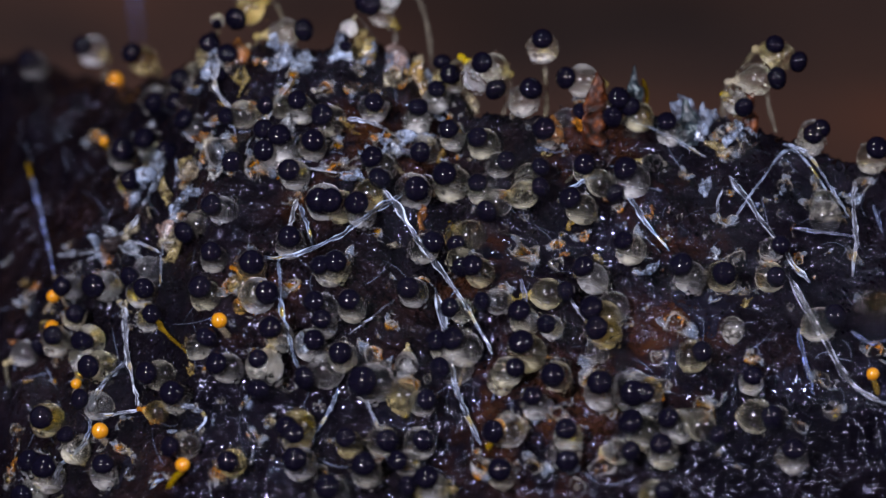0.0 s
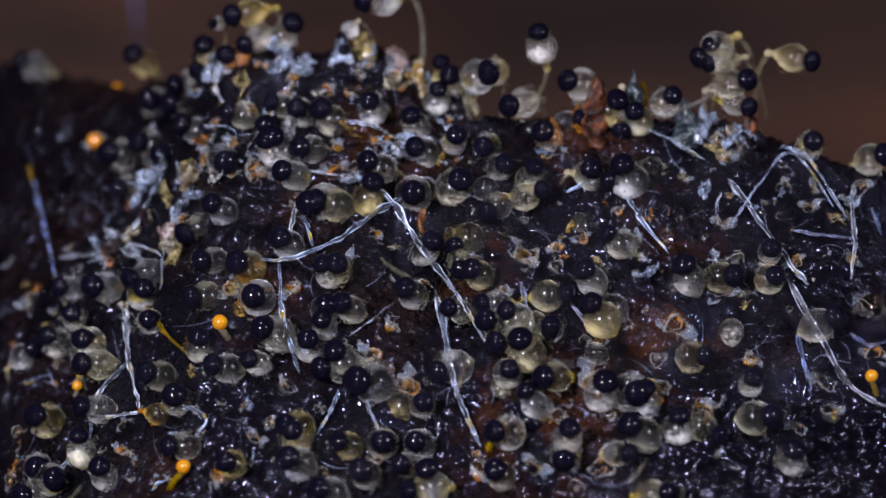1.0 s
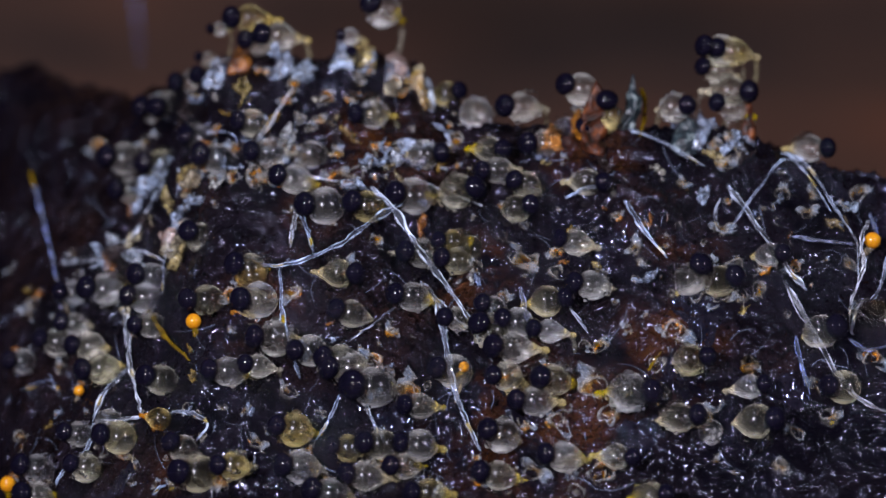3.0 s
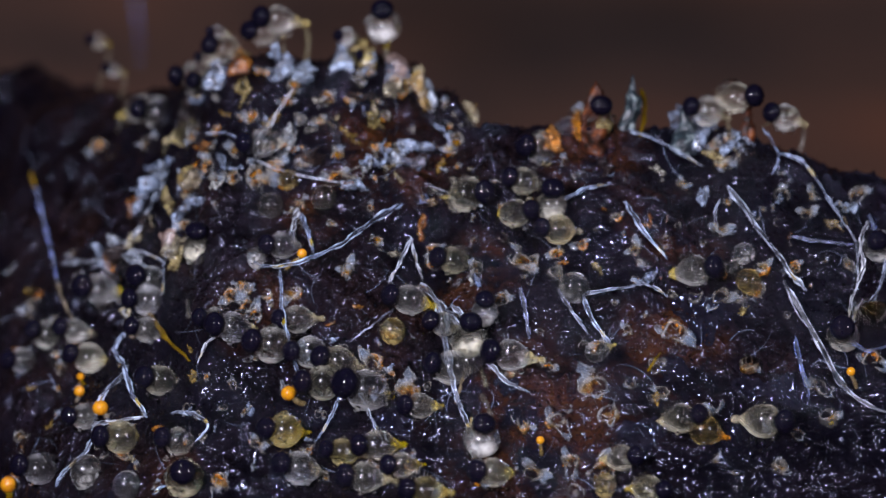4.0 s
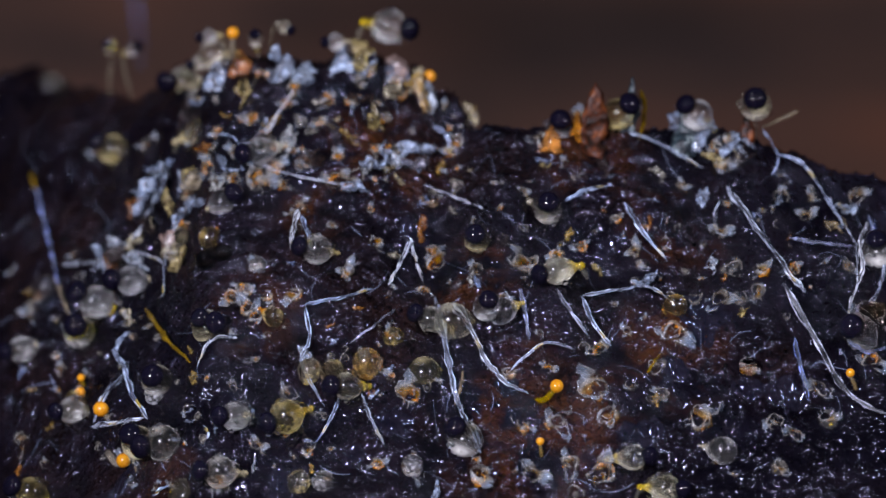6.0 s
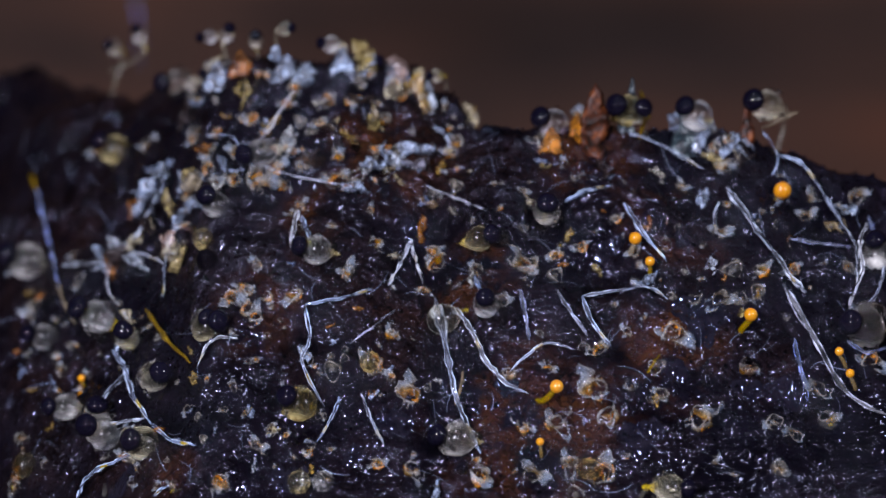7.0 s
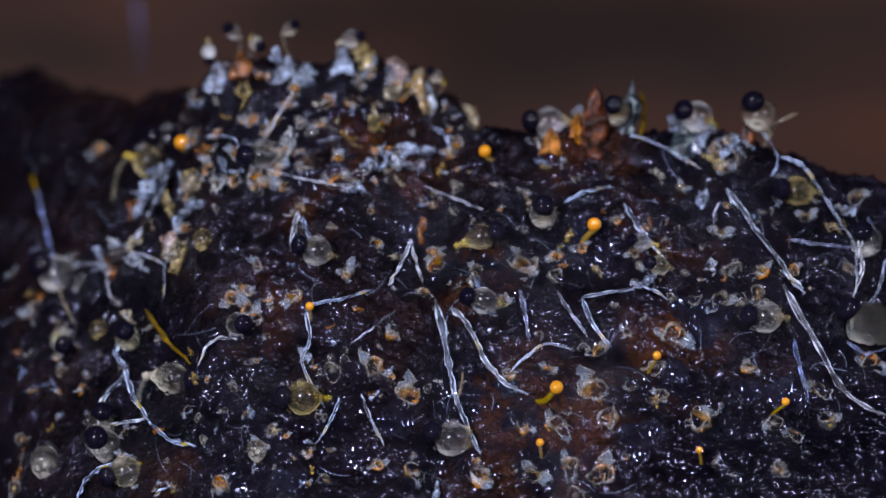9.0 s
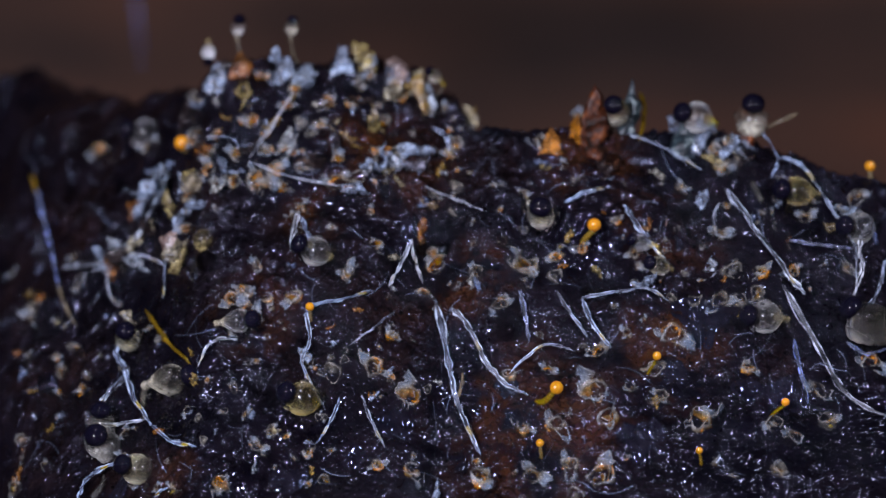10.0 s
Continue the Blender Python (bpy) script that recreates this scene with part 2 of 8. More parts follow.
def flake_material():
    """Dried skins: bluish white, cream, brown or orange from piece to piece, stained darker."""
    m, nt, p = shader("pale_flake")
    info = nt.nodes.new("ShaderNodeObjectInfo")
    nz = noise_node(nt, 4600, 5, 0.65)
    each = ramp(nt, info.outputs["Random"], [(0.0, (0.46, 0.57, 0.75)), (0.17, (0.4, 0.5, 0.66)), (0.19, (0.46, 0.32, 0.07)), (0.28, (0.42, 0.26, 0.05)), (0.3, (0.22, 0.3, 0.5)), (0.42, (0.32, 0.4, 0.52)),
                                             (0.44, (0.48, 0.21, 0.03)), (0.53, (0.42, 0.16, 0.02)), (0.55, (0.06, 0.035, 0.022)), (0.68, (0.035, 0.028, 0.032)), (0.71, (0.5, 0.4, 0.14)), (0.85, (0.5, 0.46, 0.32)), (1.0, (0.46, 0.57, 0.72))])
    stain = ramp(nt, nz.outputs[0], [(0.38, (0.08, 0.06, 0.05)), (0.48, (0.45, 0.43, 0.43)), (0.6, (0.88, 0.88, 0.88))])
    mul = nt.nodes.new("ShaderNodeMix")
    mul.data_type, mul.blend_type = "RGBA", "MULTIPLY"
    mul.inputs[0].default_value = 1.0
    nt.links.new(each.outputs[0], mul.inputs[6])
    nt.links.new(stain.outputs[0], mul.inputs[7])
    nt.links.new(mul.outputs[2], p.inputs["Base Color"])
    p.inputs["Roughness"].default_value = 0.22
    p.inputs["Transmission Weight"].default_value = 0.35
    bump(nt, p, nz.outputs[0], 0.4, 0.00004)
    film, mix, wide = nt.nodes.new("ShaderNodeBsdfTransparent"), nt.nodes.new("ShaderNodeMixShader"), noise_node(nt, 1500, 3)
    holes = ramp(nt, wide.outputs[0], [(0.4, (0.72,)), (0.52, (0.42,)), (0.62, (0.12,))])
    nt.links.new(holes.outputs[0], mix.inputs[0])
    nt.links.new(p.outputs[0], mix.inputs[1])
    nt.links.new(film.outputs[0], mix.inputs[2])
    nt.links.new(mix.outputs[0], nt.nodes["Material Output"].inputs["Surface"])
    return m


FLAKE = flake_material()
RUST = plain_material("rust_flake", [(0.38, (0.004, 0.002, 0.001)), (0.54, (0.035, 0.009, 0.003)), (0.7, (0.15, 0.045, 0.01))], 3600, 0.45)
RUST.node_tree.nodes["Principled BSDF"].inputs["Specular IOR Level"].default_value = 0.15
TEAL = plain_material("teal_flake", [(0.4, (0.002, 0.004, 0.006)), (0.55, (0.01, 0.02, 0.025)), (0.68, (0.2, 0.24, 0.23))], 5200, 0.45)
SLIME = plain_material("slime", [(0.3, (0.002, 0.002, 0.004)), (0.7, (0.008, 0.007, 0.011))], 4200, 0.035, 0.15, 0.00004)
SLIME.node_tree.nodes["Principled BSDF"].inputs["Specular Tint"].default_value = (0.6, 0.7, 1.0, 1)
CAP = plain_material("cap", [(0.3, (0.0014, 0.0013, 0.0034)), (0.7, (0.003, 0.0024, 0.0065))], 9000, 0.07, 0.05, 0.00001, 0.0)
CAP.node_tree.nodes["Principled BSDF"].inputs["Specular IOR Level"].default_value = 0.13
ORANGE = plain_material("orange_head", [(0.3, (0.3, 0.1, 0.002)), (0.7, (0.42, 0.19, 0.006))], 6000, 0.16, 0.3, 0.00001)
OLIVE = jelly_material("olive_stem", (0.22, 0.14, 0.02), 0.5, 0.1, 1.4, 0.5, 0.2)
RIM = jelly_material("petal_rim", (0.76, 0.74, 0.68), 0.6, 0.06, 1.45, 0.85, 0.72, 2600)
PALE = jelly_material("pale_thread", (0.7, 0.82, 1.0), 0.2, 0.06, 1.45, 0.7, 0.28, 3000)
BLUE = jelly_material("blue_thread", (0.4, 0.48, 0.9), 0.2, 0.06, 1.45, 0.8, 0.45, 3000)
GLASSY = jelly_material("clear_thread", (0.6, 0.7, 0.95), 0.72, 0.05, 1.4, 0.85, 0.66, 1500)


def wood_material(name, scale, stops, rough, patches=()):
    m, nt, p = shader(name)
    tc = nt.nodes.new("ShaderNodeTexCoord")
    mp = nt.nodes.new("ShaderNodeMapping")
    mp.inputs["Scale"].default_value = (0.6, 1, 2.6)
    mp.inputs["Location"].default_value = (0.031, 0, 0.012)
    nz = nt.nodes.new("ShaderNodeTexNoise")
    nz.inputs["Scale"].default_value, nz.inputs["Detail"].default_value = scale, 5
    nt.links.new(tc.outputs["Object"], mp.inputs[0])
    nt.links.new(mp.outputs[0], nz.inputs["Vector"])
    colour = ramp(nt, nz.outputs[0], stops).outputs[0]
    # flat ellipses that darken the board towards their middles
    for x, z, size, deep in patches:
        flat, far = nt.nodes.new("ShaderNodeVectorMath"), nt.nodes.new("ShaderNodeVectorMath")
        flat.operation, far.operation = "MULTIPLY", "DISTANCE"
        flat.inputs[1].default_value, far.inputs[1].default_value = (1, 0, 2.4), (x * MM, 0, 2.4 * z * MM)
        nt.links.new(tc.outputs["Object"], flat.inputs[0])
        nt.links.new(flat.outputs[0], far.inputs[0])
        tone_scale = nt.nodes.new("ShaderNodeMapRange")
        tone_scale.interpolation_type = "SMOOTHSTEP"
        tone_scale.inputs["From Max"].default_value = size * MM
        tone_scale.inputs["To Min"].default_value, tone_scale.inputs["To Max"].default_value = deep, 1.0
        nt.links.new(far.outputs["Value"], tone_scale.inputs["Value"])
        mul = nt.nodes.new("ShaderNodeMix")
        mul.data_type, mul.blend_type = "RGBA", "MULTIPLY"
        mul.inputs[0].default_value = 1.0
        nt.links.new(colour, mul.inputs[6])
        nt.links.new(tone_scale.outputs[0], mul.inputs[7])
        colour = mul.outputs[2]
    nt.links.new(colour, p.inputs["Base Color"])
    p.inputs["Roughness"].default_value = rough
    p.inputs["Specular IOR Level"].default_value = 0.05
    bump(nt, p, nz.outputs[0], 0.3, 0.0003)
    return m


WOOD = wood_material("wood", 140, [(0.34, (0.02, 0.012, 0.0095)), (0.46, (0.037, 0.0188, 0.0125)), (0.56, (0.053, 0.0238, 0.0145)), (0.68, (0.086, 0.0285, 0.0125))], 0.6)
BOARD = wood_material("patchy_wood", 140, [(0.34, (0.02, 0.012, 0.0095)), (0.46, (0.037, 0.0188, 0.0125)), (0.56, (0.053, 0.0238, 0.0145)), (0.68, (0.086, 0.0285, 0.0125))], 0.6, ((0.4, -142.2, 8.5, 0.5), (8.5, -141.6, 5.5, 0.6), (-4.5, -142.8, 4.0, 0.75)))


# ---- the mound ----
def through_points(points, x):
    """Straight lines between points (x, value)."""
    for (xa, a), (xb, b) in zip(points, points[1:]):
        if x <= xb:
            k = min(1, max(0, (x - xa) / (xb - xa)))
            return a + (b - a) * k * k * (3 - 2 * k)
    return points[-1][1]


CREST = [(-12.4, 3.6), (-9, 3.6), (-7.3, 3.4), (-5.8, 3.0), (-5.1, 3.2), (-4.64, 3.7), (-3.5, 3.85), (-2.57, 3.8), (-1.65, 4.05), (-0.73, 3.75),
         (-0.05, 3.2), (0.76, 2.38), (1.33, 2.28), (2.5, 2.28), (3.2, 2.42), (4.2, 2.36), (5.35, 2.15), (5.9, 2.15), (7.1, 1.87), (9, 1.25), (12.8, 0.13)]
BACK = [(-12.4, 8), (-8.2, 8), (-4.2, 4.6), (-0.3, 4.6), (0.9, 3), (12.8, 3)]
FOOT_Z, FOOT_Y = -6.2, -2.4


def recede(x):
    """How far the flank falls back from the lens towards its far left."""
    return 0.115 * max(0.0, -3.5 - max(x, -12)) ** 2


def smooth_height(x, y):
    back = through_points(BACK, x)
    depth = DIST + back + recede(x)
    crest = through_points(CREST, x * DIST / depth) * depth / DIST
    y = y - recede(x)
    if y <= back:
        t = (y - FOOT_Y) / (back - FOOT_Y)
        if t < 0:
            return FOOT_Z + 1.5 * (y - FOOT_Y)
        return FOOT_Z + (crest - FOOT_Z) * (1 - (1 - t) ** 1.3)
    return crest - 0.12 * (y - back) ** 2


def rough(x, y, z):
    p = Vector((x, y, z))
    v = 0.34 * noise.noise(p * 0.55) + 0.2 * noise.noise(p * 1.3 + Vector((7, 3, 1))) + 0.13 * noise.noise(p * 2.7) + 0.075 * noise.noise(p * 6.1)
    return v - 0.12 * abs(noise.noise(p * 3.7)) + 0.03 * noise.noise(p * 14)


def height(x, y):
    z = smooth_height(x, y)
    return z + rough(x, y, z)


def build_mound():
    xs = np.concatenate([np.linspace(-20, -11, 40)[:-1], np.linspace(-11, 11, 420), np.linspace(11, 20, 40)[1:]])
    ys = np.concatenate([np.linspace(-5.5, -3.2, 16)[:-1], np.linspace(-3.2, 5.2, 300), np.linspace(5.2, 18, 60)[1:]])
    verts, faces, wide = [], [], len(xs)
    for y in ys:
        for x in xs:
            edge = max(0, (abs(x) - 15) / 5)
            verts.append((x * MM, y * MM, max(-10.2, height(x, y) - 9 * edge ** 2) * MM))
    for j in range(len(ys) - 1):
        for i in range(wide - 1):
            a = j * wide + i
            faces.append((a, a + 1, a + 1 + wide, a + wide))
    me = bpy.data.meshes.new("ground")
    me.from_pydata(verts, [], faces)
    me.polygons.foreach_set("use_smooth", [True] * len(faces))
    me.materials.append(DUNG)
    return tagged(new("ground", me), "dark wet lump of dung with a glistening uneven surface", "dung", "", "structure")


ground = build_mound()


def slab(name, label, size, at, material, category):
    bm = bmesh.new()
    bmesh.ops.create_cube(bm, size=1)
    bmesh.ops.scale(bm, vec=[s * MM for s in size], verts=bm.verts)
    bmesh.ops.bevel(bm, geom=list(bm.edges), offset=1 * MM, segments=2, affect="EDGES")
    me = bpy.data.meshes.new(name)
    bm.to_mesh(me)
    bm.free()
    me.materials.append(material)
    ob = tagged(new(name, me), label, category, "", "structure")
    ob.location = [c * MM for c in at]
    return ob


slab("floor", "brown wooden board under the dung", (500, 520, 12), (0, -40, -16), WOOD, "board")
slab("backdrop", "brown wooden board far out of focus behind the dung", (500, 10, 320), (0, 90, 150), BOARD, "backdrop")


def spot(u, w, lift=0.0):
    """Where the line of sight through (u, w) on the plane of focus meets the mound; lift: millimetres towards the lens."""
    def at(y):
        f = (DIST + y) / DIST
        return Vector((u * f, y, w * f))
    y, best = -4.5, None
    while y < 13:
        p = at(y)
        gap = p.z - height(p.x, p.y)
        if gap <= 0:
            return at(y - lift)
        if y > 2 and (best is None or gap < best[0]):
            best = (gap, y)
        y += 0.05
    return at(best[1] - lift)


# ---- building blocks ----
def part(name, bm, material, parent=None, label="", smooth=True):
    me = bpy.data.meshes.new(name)
    bm.to_mesh(me)
    bm.free()
    if smooth:
        me.polygons.foreach_set("use_smooth", [True] * len(me.polygons))
    me.materials.append(material)
    ob = new(name, me)
    ob.parent = parent
    if label:
        ob["label"] = label
    return ob


def lathe(bm, profile, sides=18, wobble=0.0, seed=0):
    """Rings (z, radius) in millimetres about the z axis, closed at both ends."""
    rings = []
    for z, r in profile:
        ring = []
        for k in range(sides):
            a = 2 * math.pi * k / sides
            q = r * (1 + wobble * noise.noise(Vector((math.cos(a) * 1.3 + seed, math.sin(a) * 1.3, z * 3))))
            ring.append(bm.verts.new((q * math.cos(a) * MM, q * math.sin(a) * MM, z * MM)))
        rings.append(ring)
    for a, b in zip(rings, rings[1:]):
        for k in range(sides):
            bm.faces.new((a[k], a[(k + 1) % sides], b[(k + 1) % sides], b[k]))
    bm.faces.new(list(reversed(rings[0])))
    bm.faces.new(rings[-1])


def tube(bm, points, radii, sides=8, flat=1.0):
    """A round or flattened thread through points, in millimetres."""
    rings, side = [], None
    for i, p in enumerate(points):
        along = (points[min(i + 1, len(points) - 1)] - points[max(i - 1, 0)]).normalized()
        if side is None:
            side = along.orthogonal().normalized()
        side = (side - along * side.dot(along)).normalized()
        other = along.cross(side)
        rings.append([bm.verts.new((p + radii[i] * (math.cos(2 * math.pi * k / sides) * side + flat * math.sin(2 * math.pi * k / sides) * other)) * MM) for k in range(sides)])
    for a, b in zip(rings, rings[1:]):
        for k in range(sides):
            bm.faces.new((a[k], a[(k + 1) % sides], b[(k + 1) % sides], b[k]))
    bm.faces.new(list(reversed(rings[0])))
    bm.faces.new(rings[-1])
    bmesh.ops.recalc_face_normals(bm, faces=bm.faces)


def ball(bm, centre, radius, fine=2):
    made = bmesh.ops.create_icosphere(bm, subdivisions=fine, radius=radius * MM)
    bmesh.ops.translate(bm, vec=Vector(centre) * MM, verts=made["verts"])
    return made["verts"]


def curve_points(points, steps=5):
    """A smooth line through points (Catmull-Rom)."""
    out = []
    p = [points[0]] + list(points) + [points[-1]]
    for i in range(1, len(p) - 2):
        for k in range(steps):
            t = k / steps
            a, b, c, d = p[i - 1], p[i], p[i + 1], p[i + 2]
            out.append(0.5 * (2 * b + (c - a) * t + (2 * a - 5 * b + 4 * c - d) * t * t + (3 * b - a - 3 * c + d) * t ** 3))
    out.append(points[-1])
    return out


# ---- pin-headed fungi ----
PROFILES = [[(-0.46, 0.05), (-0.42, 0.09), (-0.34, 0.15), (-0.24, 0.24), (-0.12, 0.305), (0, 0.33), (0.1, 0.32), (0.19, 0.275), (0.25, 0.22), (0.285, 0.17), (0.3, 0.1)],
            [(-0.5, 0.05), (-0.42, 0.085), (-0.32, 0.12), (-0.22, 0.2), (-0.1, 0.27), (0.02, 0.305), (0.13, 0.295), (0.21, 0.245), (0.265, 0.19), (0.3, 0.12)],
            [(-0.42, 0.06), (-0.36, 0.14), (-0.27, 0.25), (-0.15, 0.34), (-0.02, 0.375), (0.1, 0.355), (0.19, 0.3), (0.25, 0.23), (0.29, 0.16), (0.3, 0.1)]]


def build_fungus(shape, seed, dewy):
    rnd = random.Random(seed)
    root = new("pin_fungus")
    bm = bmesh.new()
    lathe(bm, [(z, 0.94 * r) for z, r in PROFILES[shape]], 24, 0.06, seed)
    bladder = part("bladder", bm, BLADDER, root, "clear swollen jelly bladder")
    bm = bmesh.new()
    lathe(bm, [(-0.18, 0.06), (-0.16, 0.12), (-0.11, 0.185), (-0.04, 0.23), (0.03, 0.238), (0.09, 0.22), (0.145, 0.175), (0.18, 0.115), (0.198, 0.05)], 20, 0.03, seed)
    cap = part("spore_cap", bm, CAP, root, "glossy black rounded cap")
    cap.location = (0, 0, 0.42 * MM)
    bm = bmesh.new()
    lathe(bm, [(-0.66, 0.04), (-0.62, 0.075), (-0.56, 0.085), (-0.51, 0.07), (-0.46, 0.08), (-0.41, 0.1), (-0.36, 0.135), (-0.31, 0.14)], 14, 0.45, seed + 5)
    part("collar", bm, COLLAR, root, "yellow neck under the bladder")
    bm = bmesh.new()
    side = rnd.uniform(-0.15, 0.15)
    tube(bm, curve_points([Vector((0, 0, -0.48)), Vector((side * 0.3, -0.16, -0.64)), Vector((side * 0.6, -0.5, -0.72)), Vector((side, -1.1, -0.68)), Vector((0, -1.9, -0.55))], 4),
         [0.06 + 0.012 * math.sin(i * 1.7 + seed) for i in range(17)], 8)
    part("stem", bm, STEM, root, "thin clear bent stem")
    if dewy:
        bm = bmesh.new()
        for _ in range(dewy):
            z = rnd.uniform(-0.36, 0.24)
            r = max(0.05, 0.32 * math.sqrt(max(0.05, 1 - (z / 0.42) ** 2))) + 0.02
            a = rnd.uniform(0, 2 * math.pi)
            ball(bm, (r * math.cos(a), r * math.sin(a), z), rnd.choice((0.022, 0.032, 0.045, 0.06)), 2)
        part("dew", bm, DEW, bladder, "tiny clear droplets")["kind"] = "stuff"
    return root


KINDS = [build_fungus(0, 1, 14), build_fungus(1, 2, 22), build_fungus(2, 3, 0), build_fungus(0, 4, 34), build_fungus(1, 5, 9), build_fungus(2, 6, 44), build_fungus(0, 7, 18)]
FUNGI = []


def fungi(*sizes):
    for s in sizes:
        i = len(FUNGI)
        first = KINDS[(i * 5 + i // 7) % len(KINDS)]
        ob = first if first not in FUNGI else copy_thing(first, Matrix())
        dewy = any(c.name.startswith("dew") for c in ob.children_recursive)
        ob.scale = (s, s, s)
        FUNGI.append(tagged(ob, "pin-headed fungus with a glossy black cap on a %s bladder" % ("dewy clear" if dewy else "clear jelly"), "fungus", "pin fungi on the dung"))


fungi(1.10, 1.01, 1.02, .94, .99, 1.11, .86, .98, .99, 1.03, 1.12, 1.04, .89, .92, 1.11, .98, 1.01, 1.00, .96, .48, 1.06, .91, .87, .50)
fungi(1.05, .53, .54, 1.05, .88, .94, .83, 1.03, 1.04, .93, .91, 1.09, .90, 1.05, .94, 1.00, 1.00, 1.03, .96, .97, 1.00, .96, .84, 1.04)
fungi(.89, .90, .90, .92, 1.09, .94, 1.04, .93, 1.12, .87, .86, .92, 1.02, 1.03, .86, 1.00, .96, .88, 1.02, 1.01, 1.03, 1.09, .94, .95)
fungi(1.00, .87, 1.07, 1.06, 1.08, .99, .94, 1.01, 1.08, 1.35, 1.00, .99, 1.00, 1.10, 1.07, 1.02, .91, .94, .89, .97, .91, 1.02, 1.09, 1.12)
fungi(.92, .89, .86, .89, .91, .87, 1.01, 1.12, .88, 1.06, .99, .86, .91, .86, 1.02, .99, .93, 1.13, 1.16, .97, .91, 1.02, 1.03, .96)
fungi(1.11, 1.05, .87, .89, 1.12, .93, .87, .98, 1.11, 1.01, .90, .87, .88, .93, 1.00, .93, .97, .93, .95, .98, .96, .95, 1.05, 1.04)
fungi(.91, 1.01, 1.06, 1.11, .83, .97, .95, .98, .91, .95, .88, 1.02, .97, .91, .90, 1.10, .84, .84, 1.04, .88, .88, 1.04, .95, .89)
fungi(1.10, .97, .94, 1.09, .96, .96, 1.07, 1.01, 1.09, 1.05, 1.11, .88, .93, 1.16, .95, .98, 1.00, .95, .52, .92, .53, .98, 1.07, .90)
fungi(.91, .94, .88, 1.10, .91, 1.05, .91, .52, .46, .95, .94, .96, .93, .92, .96, 1.02, .94, .99, .93, 1.06, 1.08, .93, .98, .96)
fungi(.54, .87, .94, 1.05, .89, 1.11, .43, .92, .86, .91, .96, .95, .88, .57, .63, .88)

HANG = Vector((0, 0.16, -0.99))

# ---- threads, remains, young heads and drops ----
TIMED = []
INTO = Vector((0, 0.74, -0.67))


def timed(ob, born, gone, deep):
    """Note a thing that rises out of the dung, or sinks into it, at those times."""
    if born is not None or gone is not None:
        TIMED.append((ob, born, gone, deep))
    return ob


THREADS = {"pale": (PALE, "dry pale collapsed fungus thread lying on the dung"), "blue": (BLUE, "bluish flattened fungus thread lying on the dung"),
           "olive": (OLIVE, "yellow-brown bent fungus stem standing on the dung"), "glass": (PALE, "clear wet fungus thread hanging down the dung")}


def thread(kind, radius, born, gone, lift, *points):
    material, label = THREADS[kind]
    n = len(points)
    line = []
    for i, (u, w) in enumerate(points):
        end = i in (0, n - 1)
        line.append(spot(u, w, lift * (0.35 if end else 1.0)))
    seed = len(TIMED) + points[0][0]
    mid = line[n // 2].copy()
    line = curve_points([p - mid for p in line], 12)
    count = len(line)
    for i in range(1, count - 1):
        line[i] = line[i] + 0.026 * noise.noise_vector(Vector((i * 0.3, seed, 0.3))) + 0.006 * noise.noise_vector(Vector((i * 1.2, seed, 5.3)))
    radii = []
    for i in range(count):
        k = i / (count - 1)
        radii.append(radius * (1.15 - 0.55 * k) * (1 + 0.4 * noise.noise(Vector((i * 0.33, seed, 2))) + 0.9 * max(0, noise.noise(Vector((i * 0.21, seed, 7))) - 0.25)) * (1 + 0.12 * noise.noise(Vector((i * 1.4, seed, 12)))) * (0.3 + 0.7 * min(1, i / 4, (count - 1 - i) / 4)))
    bm = bmesh.new()
    tube(bm, line, radii, 8, 0.55 if kind in ("pale", "blue") else 0.9)
    solid = len(bm.faces)
    # bright edge lines of a glassy tube, put into shape as two pale strips
    across = (line[-1] - line[0]).cross(Vector((0, 1, 0.2))).normalized()
    for k, sign in enumerate((-1, 1)):
        wander = [noise.noise(Vector((i * 0.22, seed + 5 * k, 9))) for i in range(count)]
        bright_edge = [p + across * (sign * 0.8 + 0.9 * wander[i]) * radii[i] + Vector((0, -0.3 * radii[i], 0)) for i, p in enumerate(line)]
        tube(bm, bright_edge, [r * max(0.03, 0.15 + 0.5 * noise.noise(Vector((i * 0.33, seed - 3 * k, 4)))) for i, r in enumerate(radii)], 5)
    ob = part("fungal_thread", bm, material if kind == "olive" else GLASSY)
    ob.data.materials.append(material)
    ob.data.materials.append(COLLAR)
    for f in list(ob.data.polygons)[solid:]:
        f.material_index = 1
    start = int(count * (0.3 + 0.5 * abs(math.sin(seed * 7.3))))
    if kind in ("pale", "glass") and radius > 0.02:
        for f in list(ob.data.polygons)[start * 8:(start + 3) * 8]:
            f.material_index = 2
    ob.location = mid * MM
    tagged(ob, label, "thread", "threads on the dung")
    return timed(ob, born, gone, 1.5)


